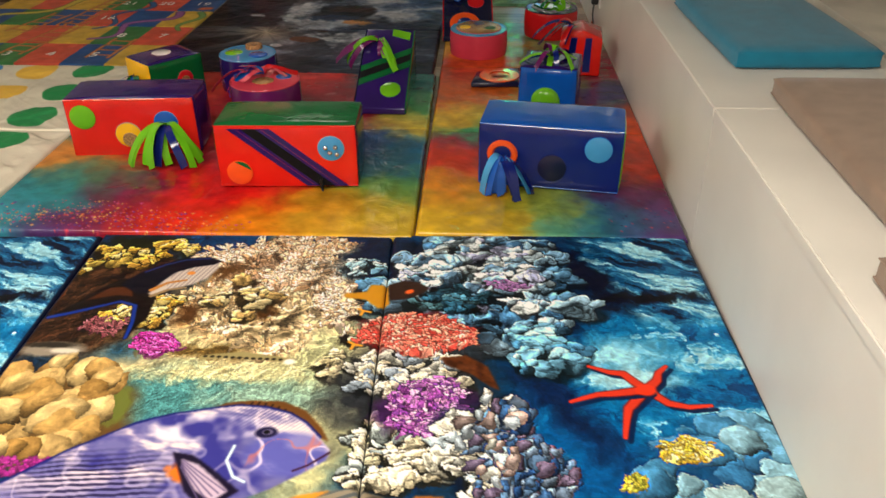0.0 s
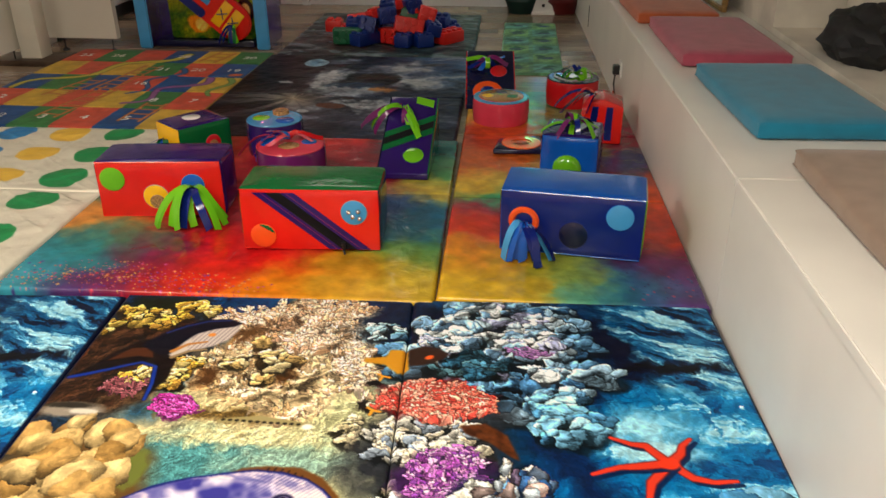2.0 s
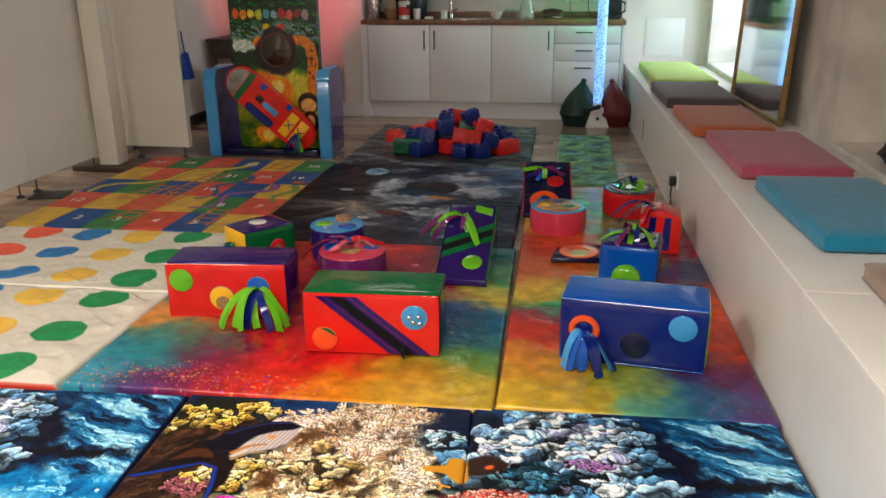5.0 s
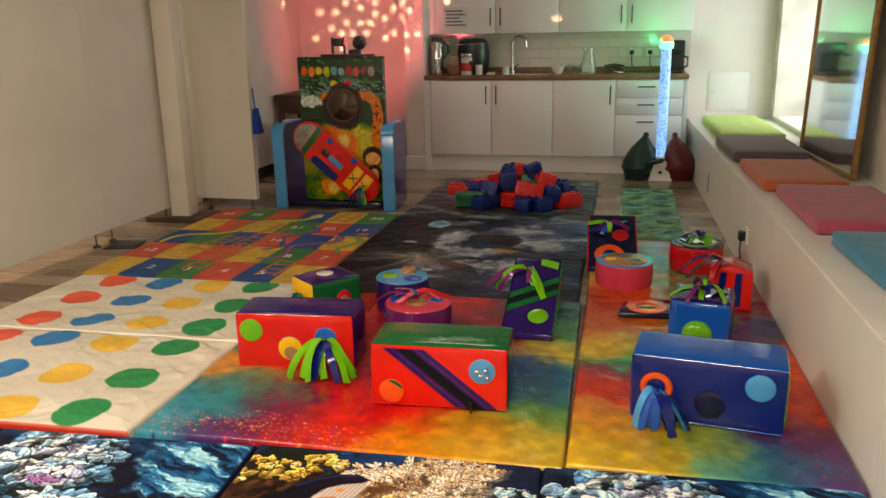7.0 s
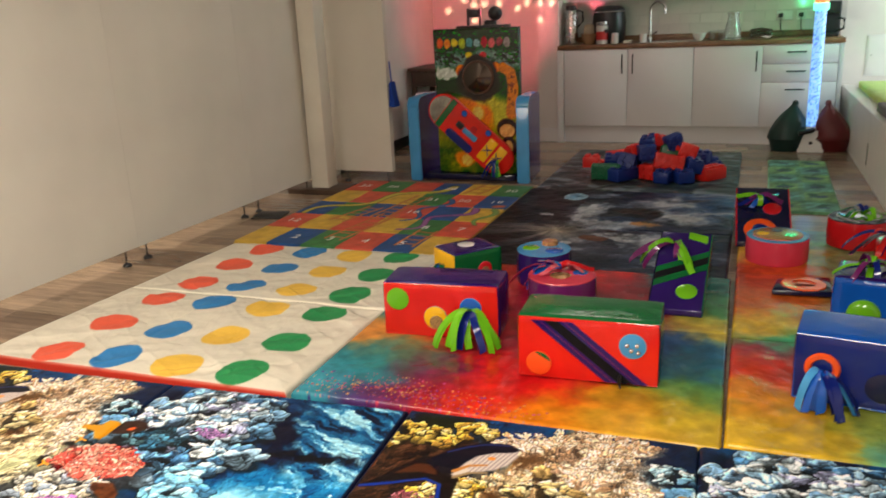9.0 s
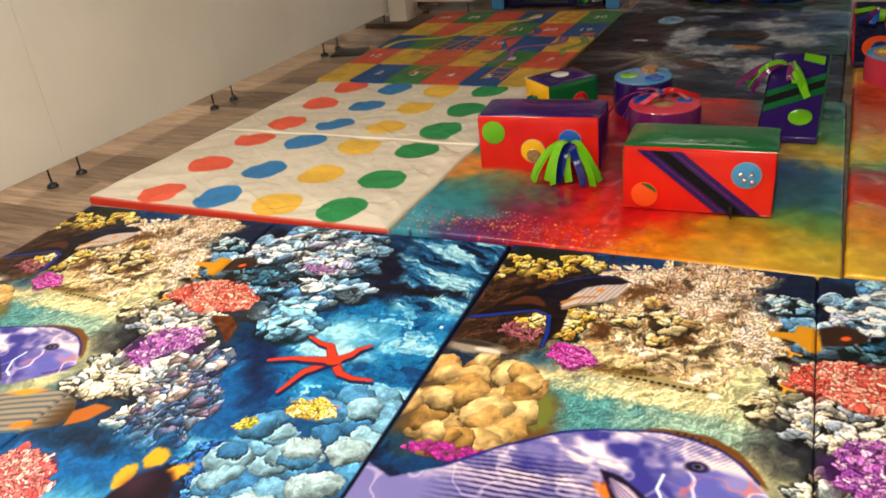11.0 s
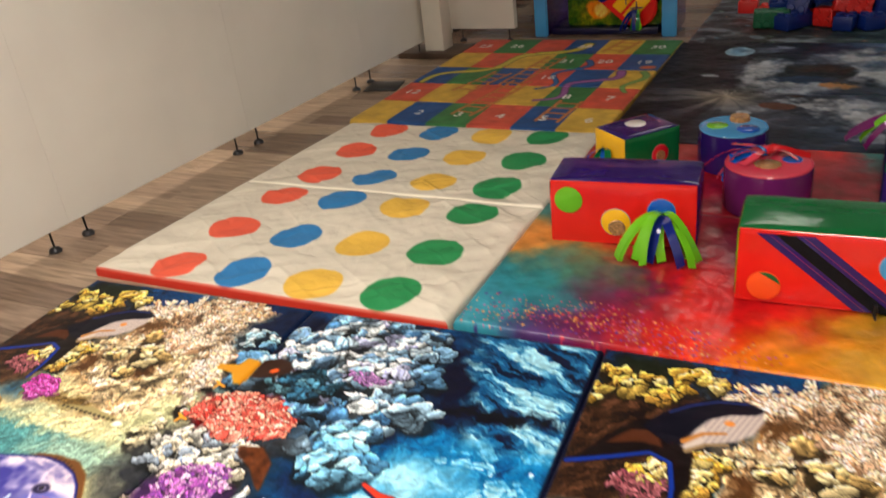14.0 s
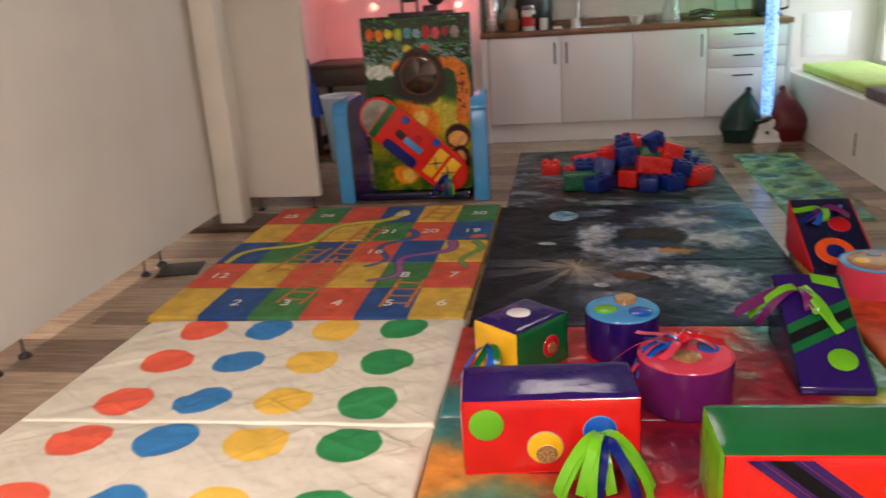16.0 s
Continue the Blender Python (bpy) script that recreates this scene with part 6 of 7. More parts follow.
def paint_board():
    s = Sheet(0.715, 1.15, 0.005, (120, 150, 60), 21)
    s.mix(np.clip((0.62 - s.v) * 9, 0, 1), (126, 150, 140))
    s.blob(0.12, 0.46, 0.30, 0.16, (38, 84, 30), 0.3, 0.3)
    s.blob(0.62, 0.50, 0.30, 0.20, (44, 92, 32), 0.3, 0.3, k=1)
    s.mix(np.clip((s.v - 0.54 + 0.05 * np.sin(s.u * 9)) * 16, 0, 1), (150, 150, 44))
    s.mix(np.clip((s.v - 0.86) * 8, 0, 1) * s.noise(0.06, 2), (56, 96, 34))
    s.mix(np.clip((0.20 - s.v + 0.10 * (s.noise(0.08, 3) - 0.5)) * 14, 0, 1), (36, 84, 36))
    s.nodules((s.v < 0.27) * np.clip(np.abs(s.u - 0.36) * 4, 0.25, 1), 420, 0.010, 0.03, [(44, 110, 44), (26, 70, 32), (70, 140, 60)], 0.4, 0.5, 30)
    s.blob(0.10, 0.34, 0.09, 0.05, (206, 214, 206), 0.4, 0.6)
    s.blob(0.44, 0.66, 0.22, 0.14, (196, 190, 92), 0.6, 0.3, k=3)
    # row of lettering shown as coloured blocks
    for k, c in enumerate(((226, 120, 50), (226, 150, 50), (206, 190, 66), (176, 186, 70), (110, 160, 160), (150, 176, 180), (176, 60, 80), (206, 110, 116), (150, 80, 90), (160, 150, 150))):
        s.blob(0.06 + 0.062 * k, 0.105 + 0.006 * (k % 2), 0.027, 0.040 - 0.004 * (k % 3), c, 0.25, 0.3, k=k % 4)
    s.blob(0.30, 0.20, 0.03, 0.022, (206, 190, 70), 0.4, 0.3)
    s.blob(0.42, 0.20, 0.03, 0.022, (206, 90, 96), 0.4, 0.3)
    # plain rounded shapes
    s.blob(0.30, 0.68, 0.20, 0.13, (222, 140, 40), 0.25, 0.3, turn=20)
    s.blob(0.36, 0.66, 0.05, 0.06, (240, 206, 130), 0.5)
    s.blob(0.23, 0.32, 0.045, 0.045, (222, 140, 44), 0.25)
    s.blob(0.52, 0.30, 0.04, 0.04, (222, 140, 44), 0.25)
    s.blob(0.37, 0.38, 0.17, 0.185, (64, 36, 22), 0.15, 0.3)
    s.strip([(0.58, 0.30), (0.64, 0.34), (0.66, 0.45), (0.64, 0.66)], 0.075, (206, 140, 60), -0.2)
    s.nodules(s.region(0.65, 0.50, 0.045, 0.18, 0.2), 40, 0.008, 0.015, [(140, 84, 36)], 0.9)
    s.blob(0.60, 0.78, 0.085, 0.08, (76, 44, 28), 0.2)
    s.blob(0.60, 0.80, 0.065, 0.055, (222, 176, 124), 0.2)
    s.blob(0.61, 0.93, 0.065, 0.085, (70, 40, 26), 0.2)
    s.blob(0.61, 0.93, 0.035, 0.055, (222, 176, 124), 0.3)
    s.blob(0.24, 1.03, 0.09, 0.07, (226, 150, 56), 0.25, 0.3)
    s.blob(0.25, 1.04, 0.05, 0.05, (240, 200, 120), 0.4)
    s.relief(0.03, 40, 0.05)
    s.crisp(0.8, 1)
    mean = s.c.mean(axis=2, keepdims=True)
    s.c = np.clip((mean + (s.c - mean) * 1.15 - 110) * 1.3 + 78, 3, 240)
    return s


gloss_print = print_mat("gloss_print", 0.22, 0.6, 5, 0.08)
t = thing("picture_board", "glossy jungle picture board with a round mirror", "picture board", pose(-1.872, 6.474, 0.052, 1.2, 0, -1.0))
me = panel_mesh(paint_board(), 0, 0.715, 0, 1.15, 0.03, 0.0, 5)
me.materials.append(gloss_print)
ob = new("panel", me)
ob.parent = t
ob.matrix_basis = Matrix.Translation((-0.3575, 0.0, 1.15)) @ Matrix.Rotation(radians(90), 4, "X")
part("edge", box(-0.36, 0.36, -0.002, 0.012, 0.0, 1.152, 0.004), V["ink"], t)
part("round_mirror", lathe([(0.125, 0), (0.125, 0.012), (0.110, 0.016), (0.001, 0.030)], 36), mat("dark_mirror", (0.10, 0.08, 0.07), 0.08, 1.0, var=0.05), t, "dark round bulging mirror", on_front(0.015, 0.775, -0.030))
part("mirror_rim", torus(0.122, 0.012, 36), mat("brown_rim", lin((84, 50, 32)), 0.3, var=0.3, scale=9), t, m=on_front(0.015, 0.775, -0.034))

t = thing("activity_paddle", "red paddle shaped activity panel with mirror and pockets", "activity panel", pose(-1.895, 6.385, 0.052, 0, 0, 0))
P = Matrix.Translation((-0.245, 0, 0.520)) @ Matrix.Rotation(radians(41), 4, "Y") @ FRONT


def capsule(L, r, n=14):
    return [(r * math.cos(a), r * math.sin(a)) for a in [math.pi / 2 + i * math.pi / n for i in range(n + 1)]] + [(L + r * math.cos(a), r * math.sin(a)) for a in [-math.pi / 2 + i * math.pi / n for i in range(n + 1)]]


bm = add_prism(bmesh.new(), capsule(0.58, 0.135), -0.025, 0.025)
bmesh.ops.bevel(bm, geom=[e for e in bm.edges if abs(e.verts[0].co.z - e.verts[1].co.z) < 1e-5], offset=0.012, segments=3, affect="EDGES")
body = part("body", bm, V["red"], t, m=P)
half = [(0.120 * math.cos(a), 0.120 * math.sin(a)) for a in [math.pi / 2 + i * math.pi / 16 for i in range(17)]]
part("mirror", add_prism(bmesh.new(), half, 0.025, 0.028), mat("grey_foil", (0.35, 0.33, 0.30), 0.2, 0.9, var=0.5, scale=18), body, "crinkled silver foil half round", smooth=False)
part("band", box(0.005, 0.055, -0.130, 0.130, 0.025, 0.029, 0.002), V["green"], body)
part("sleeve", add_prism(bmesh.new(), [(p * 1.0 + 0.15, q - 0.100) for p, q in capsule(0.20, 0.034, 8)], 0.025, 0.034), V["navy"], body)
for x, y, c in ((0.15, 0.10, "blue"), (0.40, 0.11, "blue"), (0.29, 0.05, "crimson")):
    disc(body, F((x, y, 0.025)), 0.024, V[c], rim=V["ink"])
part("car_shape", box(0.22, 0.36, -0.025, 0.02, 0.025, 0.033, 0.004), V["sky"], body, "pale blue patch")
part("buckle", box(0.15, 0.21, -0.02, 0.03, 0.025, 0.04, 0.004), black_plastic, body)
for k in range(2):
    pk = part("pocket", box(0.44 + 0.10 * k, 0.52 + 0.10 * k, -0.10, 0.10, 0.025, 0.034, 0.006), V["yellow"], body, "yellow pocket")
    part("lace", add_tube(bmesh.new(), [(0.45 + 0.10 * k, -0.03, 0.036), (0.51 + 0.10 * k, 0.03, 0.036)], 0.004), V["navy"], pk)
    part("lace", add_tube(bmesh.new(), [(0.45 + 0.10 * k, 0.03, 0.036), (0.51 + 0.10 * k, -0.03, 0.036)], 0.004), V["navy"], pk)
ribbons(t, (0.20, -0.04, 0.12), ("navy", "green", "lime", "navy"), 6, 0.13, 0.0, 61, (-1.1, 0.7), -1.0, 0.02)

# star projector on a tray, on top of the board
t = thing("tray", "small black tray with chrome feet on the backrest", "tray", pose(-1.84, 6.545, 1.166))
part("plate", box(-0.21, 0.21, -0.06, 0.055, 0.03, 0.055, 0.006), black_plastic, t)
for x in (-0.12, 0.12):
    part("foot", lathe([(0.03, 0), (0.03, 0.02), (0.018, 0.03)], 16), chrome, t, m=F((x, 0, 0)))
t = thing("star_projector", "black star projector with a pierced dome", "projector", pose(-1.78, 6.545, 1.222))
part("base", lathe([(0.05, 0), (0.05, 0.025), (0.04, 0.035)], 20), black_plastic, t)
bm = bmesh.new()
bmesh.ops.create_uvsphere(bm, u_segments=300, v_segments=150, radius=0.055)
bm.normal_update()
rng = random.Random(8)
axis = Vector((-0.56, 2.25, 0.03)).normalized()
side = axis.cross(Vector((0, 0, 1))).normalized()
rays = []
for tilt, count in ((3, 5), (5.5, 9), (8, 13), (11, 17), (14, 15), (24, 7), (48, 9)):
    for i in range(count):
        a = 2 * math.pi * (i + 0.5 * rng.random()) / count
        if math.sin(a) > -0.35:
            rays.append((axis + math.tan(radians(tilt)) * (side * math.cos(a) + side.cross(axis) * math.sin(a))).normalized())
drop = list({max(bm.faces, key=lambda f: f.normal.dot(v)) for v in rays})
bmesh.ops.delete(bm, geom=drop, context="FACES")
part("pierced_dome", bm, black_plastic, t, m=F((0.04, 0, 0.085)))
for k in (-1, 1):
    part("bracket", box(-0.14 + 0.05 * k, -0.128 + 0.05 * k, -0.02, 0.02, 0.0, 0.13, 0.003), black_plastic, t)
part("lamp_head", box(-0.175, -0.09, -0.03, 0.03, 0.06, 0.12, 0.01), black_plastic, t)

# ---- alcove ----
t = thing("side_table", "dark brown wooden side table with one drawer", "side table", pose(-2.84, 8.32, 0))
part("top", box(-0.32, 0.40, -0.30, 0.30, 0.76, 0.79, 0.006), dark_wood, t)
part("apron", box(-0.29, 0.37, -0.27, 0.27, 0.60, 0.76, 0.003), dark_wood, t)
dr = part("drawer", box(-0.20, 0.28, -0.28, -0.268, 0.62, 0.745, 0.004), dark_wood, t)
part("knob", dome(0.015, 0.02, 12, 4), dark_wood, dr, m=on_front(0.04, 0.68, -0.28))
for x in (-0.27, 0.35):
    for y in (-0.25, 0.25):
        part("leg", box(x - 0.025, x + 0.025, y - 0.025, y + 0.025, 0, 0.60, 0.004), dark_wood, t)
part("shelf", box(-0.29, 0.37, -0.26, 0.26, 0.02, 0.05, 0.003), dark_wood, t)
t = thing("waste_bin", "pale blue plastic waste bin beside the side table", "bin", pose(-2.80, 7.80, 0.002))
part("bucket", lathe([(0.001, 0), (0.115, 0.0), (0.120, 0.01), (0.160, 0.50), (0.172, 0.515), (0.172, 0.55), (0.160, 0.555), (0.150, 0.50), (0.110, 0.02), (0.001, 0.02)], 28), mat("pale_plastic", lin((176, 204, 214)), 0.4, var=0.05), t)
part("liner", torus(0.166, 0.010, 28), mat("liner_white", (0.75, 0.76, 0.78), 0.5), t, m=F((0, 0, 0.55)))
t = thing("tape_dispenser", "small black tape dispenser on the side table", "dispenser", pose(-2.62, 8.28, 0.791))
bm = box(-0.05, 0.06, -0.02, 0.02, 0, 0.03, 0.006)
add_lathe(bm, [(0.035, -0.015), (0.035, 0.015)], 16, Matrix.Translation((0.0, 0, 0.05)) @ FRONT)
part("body", bm, black_plastic, t)
skirting = mat("skirting_black", (0.02, 0.018, 0.016), 0.5)
tagged(part("baseboard", box(-3.2, -3.185, 6.5, WALL_FAR, 0, 0.10), skirting, smooth=False), "dark skirting board in the alcove", "skirting", kind="structure")
tagged(part("baseboard_nib", box(-1.88, -1.65, 8.335, 8.36, 0, 0.14, 0.004), white_paint, smooth=False), "white skirting board round the nib wall", "skirting", kind="structure")

# ---- kitchen ----
unit_white = mat("unit_white", (0.74, 0.73, 0.72), 0.35, var=0.03, scale=2, coat=0.1)
oak = mat("oak_worktop", (0.21, 0.10, 0.045), 0.4, var=0.3, scale=12, grain=0.2, grain_scale=90)
KX = [-1.585, -0.965, -0.355, 0.245, 0.875]
KF = 8.315


def bar_handle(parent, x, z, upright, L=0.16):
    e = (0, 0, L / 2) if upright else (L / 2, 0, 0)
    bm = add_tube(bmesh.new(), [(-e[0], -0.03, -e[2]), (e[0], -0.03, e[2])], 0.006, 8)
    for k in (-0.8, 0.8):
        add_tube(bm, [(e[0] * k, -0.03, e[2] * k), (e[0] * k, 0.002, e[2] * k)], 0.005, 6)
    return part("handle", bm, black_metal, parent, "black bar handle", F((x, KF - 0.018 if parent.get("low", 1) else 0, z)))


for k, (x0, x1, hx) in enumerate(((KX[0], KX[1], KX[1] - 0.05), (KX[1], KX[2], KX[1] + 0.05), (KX[2], KX[3], KX[3] - 0.05), (KX[3], KX[4], None))):
    t = thing("base_unit", "white kitchen base unit with black bar handle" if hx else "white kitchen drawer unit with black bar handles", "kitchen unit", pose(0, 0, 0), group="kitchen base units")
    part("carcass", box(x0 + 0.001, x1 - 0.001, KF, WALL_FAR - 0.002, 0.165, 0.912), unit_white, t, smooth=False)
    if hx:
        dr = part("door", box(x0 + 0.003, x1 - 0.003, KF - 0.02, KF - 0.001, 0.172, 0.905, 0.002), unit_white, t)
        bar_handle(dr, hx, 0.770, True, 0.18)
    else:
        for z0, z1 in ((0.172, 0.573), (0.578, 0.736), (0.741, 0.905)):
            dr = part("drawer", box(x0 + 0.003, x1 - 0.003, KF - 0.02, KF - 0.001, z0, z1, 0.002), unit_white, t)
            bar_handle(dr, (x0 + x1) / 2 - 0.03, z1 - 0.060, False, 0.16)
tagged(part("plinth", box(KX[0] - 0.02, KX[4] + 0.03, KF + 0.035, KF + 0.05, 0, 0.164), unit_white, smooth=False), "white plinth board under the kitchen units", "plinth", kind="structure")
tagged(part("worktop", box(-1.65, 0.915, 8.288, WALL_FAR - 0.012, 0.914, 0.956, 0.004), oak), "oiled oak kitchen worktop", "worktop")
tagged(part("upstand", box(-1.65, 0.915, WALL_FAR - 0.012, WALL_FAR - 0.001, 0.914, 1.01, 0.002), oak), "low oak upstand behind the worktop", "upstand")
UF = 8.60
for k, (x0, x1, hx) in enumerate(((-1.59, -0.965, -1.015), (-0.965, -0.33, -0.915), (-0.33, 0.32, 0.27), (0.32, 0.95, 0.37))):
    t = thing("wall_unit", "white kitchen wall unit with black bar handle", "kitchen unit", pose(0, 0, 0), group="kitchen wall units")
    part("carcass", box(x0 + 0.001, x1 - 0.001, UF, WALL_FAR - 0.002, 1.37, 2.25), unit_white, t, smooth=False)
    dr = part("door", box(x0 + 0.003, x1 - 0.003, UF - 0.02, UF - 0.001, 1.36, 2.25, 0.002), unit_white, t)
    bm = add_tube(bmesh.new(), [(0, -0.03, -0.085), (0, -0.03, 0.085)], 0.006, 8)
    for q in (-0.07, 0.07):
        add_tube(bm, [(0, -0.03, q), (0, 0.002, q)], 0.005, 6)
    part("handle", bm, black_metal, dr, "black bar handle", F((hx, UF - 0.018, 1.52)))
    if k == 0:
        part("notice", box(-1.50, -1.24, UF - 0.0225, UF - 0.0205, 1.42, 1.62), mat("paper", (0.66, 0.66, 0.66), 0.7), dr, "white paper notice with grey lines", smooth=False)
        for q in range(5):
            part("line", box(-1.48 + 0.01 * (q % 2), -1.27 - 0.03 * (q % 3), UF - 0.0236, UF - 0.0226, 1.44 + 0.034 * q, 1.455 + 0.034 * q), mat("grey_ink", (0.16, 0.16, 0.17), 0.8), dr, smooth=False)
for x0, x1, y0, z0, z1 in ((-1.654, -1.587, KF, 0.0, 0.912), (-1.654, -1.592, UF, 1.36, 2.25), (0.877, 0.912, KF, 0.0, 0.912)):
    tagged(part("filler_panel", box(x0, x1, y0 - 0.018, WALL_FAR - 0.015, z0, z1, 0.002), unit_white, smooth=False), "white filler panel at the end of the units", "panel", "kitchen filler panels")
# tiled splashback
tile_mat = mat("cream_tile", (0.62, 0.60, 0.54), 0.12, var=0.04, scale=5, island=0.05, coat=0.4)
grout = mat("grout", (0.54, 0.52, 0.47), 0.9)
back = tagged(part("splashback", box(-1.65, 0.955, WALL_FAR - 0.006, WALL_FAR - 0.001, 1.01, 1.37), grout, smooth=False), "cream glossy brick tile splashback", "splashback", kind="structure")

# things on the worktop
WT = 0.957
steel = mat("brushed_steel", (0.55, 0.54, 0.52), 0.25, 1.0, var=0.1, scale=20)
glass = mat("jug_glass", (0.9, 0.93, 0.92), 0.03, var=0.0, trans=0.95)
t = thing("vacuum_flask", "tall steel vacuum flask with black handle", "flask", pose(-1.553, 8.50, WT))
part("body", lathe([(0.001, 0), (0.062, 0), (0.065, 0.01), (0.065, 0.30), (0.05, 0.33)], 24), steel, t)
part("cap", lathe([(0.052, 0.33), (0.055, 0.34), (0.05, 0.375), (0.001, 0.38)], 20), black_plastic, t)
part("handle", add_tube(bmesh.new(), [(0.055, 0, 0.33), (0.11, 0, 0.31), (0.115, 0, 0.22), (0.066, 0, 0.17)], 0.010), black_plastic, t)
t = thing("bowl_stack", "brown wooden bowl with a folded cloth", "bowl", pose(-1.38, 8.52, WT))
part("bowl", lathe([(0.001, 0), (0.05, 0), (0.075, 0.05), (0.08, 0.10), (0.074, 0.10), (0.06, 0.03), (0.001, 0.02)], 24), mat("bowl_wood", (0.30, 0.17, 0.08), 0.5, var=0.2), t)
part("cloth", box(-0.05, 0.05, -0.04, 0.04, 0.06, 0.19, 0.03, 3), mat("beige_cloth", (0.45, 0.36, 0.24), 0.9, grain=0.4), t)
t = thing("air_fryer", "black rounded air fryer", "air fryer", pose(-1.195, 8.60, WT))
part("body", lathe([(0.001, 0), (0.14, 0.0), (0.155, 0.02), (0.165, 0.20), (0.150, 0.32), (0.11, 0.355), (0.001, 0.36)], 28), black_plastic, t)
part("handle", box(-0.02, 0.02, -0.22, -0.14, 0.10, 0.14, 0.008), black_plastic, t)
part("trim_ring", torus(0.152, 0.006, 28), chrome, t, m=F((0, 0, 0.30)))
t = thing("storage_jar", "glass jar with red and white label", "jar", pose(-1.235, 8.43, WT))
part("jar", lathe([(0.001, 0), (0.055, 0), (0.058, 0.01), (0.058, 0.16), (0.05, 0.18)], 24), mat("jar_white", (0.6, 0.58, 0.54), 0.3), t)
part("label", lathe([(0.0595, 0.04), (0.0595, 0.12)], 24), mat("jar_red", lin((190, 40, 34)), 0.5), t, "red label band")
part("lid", lathe([(0.056, 0.175), (0.058, 0.18), (0.058, 0.21), (0.001, 0.215)], 24), steel, t)
for x, r, h, lab in ((-1.107, 0.035, 0.10, "white ceramic beaker"), (-0.837, 0.035, 0.085, "small white soap pot by the sink")):
    t = thing("beaker", lab + " on the worktop", "beaker", pose(x, 8.42, WT))
    part("cup", lathe([(0.001, 0), (r * 0.9, 0), (r, 0.01), (r, h), (r - 0.005, h), (r - 0.006, 0.012), (0.001, 0.01)], 20), mat("ceramic", (0.72, 0.70, 0.66), 0.2, var=0.03), t)
t = thing("sponge", "small pale sponge on the worktop", "sponge", pose(-0.986, 8.42, WT))
part("pad", box(-0.04, 0.04, -0.025, 0.025, 0, 0.028, 0.006), mat("sponge", (0.7, 0.66, 0.55), 0.95, grain=0.8), t)
t = thing("kitchen_tap", "tall chrome swan neck kitchen tap", "tap", pose(-0.81, 8.72, WT))
pts = [(0, 0, 0)] + [(0, 0, 0.06 * i) for i in range(1, 6)] + [(0.075 - 0.075 * math.cos(a), -0.04 * (1 - math.cos(a)), 0.30 + 0.075 * math.sin(a)) for a in [i * math.pi / 10 for i in range(1, 11)]] + [(0.15, -0.08, 0.26)]
part("spout", add_tube(bmesh.new(), pts, 0.012, 12), chrome, t)
part("base", lathe([(0.026, 0), (0.026, 0.03), (0.016, 0.045)], 20), chrome, t)
part("lever", add_tube(bmesh.new(), [(0.015, 0, 0.06), (0.07, -0.02, 0.09)], 0.006), chrome, t)
t = thing("sink", "steel sink bowl set in the worktop", "sink", pose(-0.62, 8.55, WT - 0.0005))
bm = box(-0.26, 0.26, -0.18, 0.15, 0, 0.004, 0.002)
part("rim", bm, steel, t)
t = thing("serving_bowl", "small white ceramic bowl on the worktop", "bowl", pose(-0.324, 8.45, WT))
part("bowl", lathe([(0.001, 0), (0.03, 0), (0.055, 0.04), (0.066, 0.075), (0.061, 0.075), (0.045, 0.03), (0.001, 0.015)], 24), mat("ceramic", (0, 0, 0)), t)
t = thing("glass_jug", "clear glass jug with narrow neck", "jug", pose(-0.03, 8.52, WT))
part("jug", lathe([(0.001, 0.0), (0.075, 0.0), (0.08, 0.02), (0.072, 0.10), (0.045, 0.19), (0.055, 0.25), (0.052, 0.25), (0.042, 0.19), (0.068, 0.10), (0.074, 0.02), (0.001, 0.008)], 28), glass, t)
t = thing("glass_tray", "low pile of clear glasses", "glasses", pose(-0.17, 8.55, WT))
for k in range(2):
    part("glass", lathe([(0.001, 0), (0.03, 0), (0.036, 0.09), (0.033, 0.09), (0.028, 0.008), (0.001, 0.006)], 18), glass, t, m=F((-0.04 + 0.08 * k, 0.01 * k, 0)))
t = thing("cutlery_pile", "dark heap of utensils on the worktop", "utensils", pose(0.22, 8.50, WT))
rng = random.Random(3)
for k in range(9):
    a = rng.uniform(-0.6, 0.6)
    part("utensil", add_tube(bmesh.new(), [(-0.10 * math.cos(a), -0.10 * math.sin(a), 0.012 + 0.008 * k), (0, 0, 0.02 + 0.009 * k), (0.10 * math.cos(a), 0.10 * math.sin(a), 0.012 + 0.008 * k)], 0.009), steel if k % 3 == 0 else dark_wood, t)
t = thing("coffee_machine", "black coffee machine at the worktop end", "coffee machine", pose(0.79, 8.66, WT))
part("body", box(-0.10, 0.10, -0.02, 0.18, 0, 0.30, 0.015, 3), black_plastic, t)
part("head", box(-0.09, 0.09, -0.16, 0.0, 0.20, 0.31, 0.015, 3), black_plastic, t)
part("drip_tray", box(-0.08, 0.08, -0.15, -0.02, 0, 0.03, 0.006), black_plastic, t)
part("jug_handle", add_tube(bmesh.new(), [(0.06, -0.15, 0.17), (0.115, -0.18, 0.15), (0.115, -0.18, 0.07), (0.06, -0.15, 0.05)], 0.010), black_plastic, t)
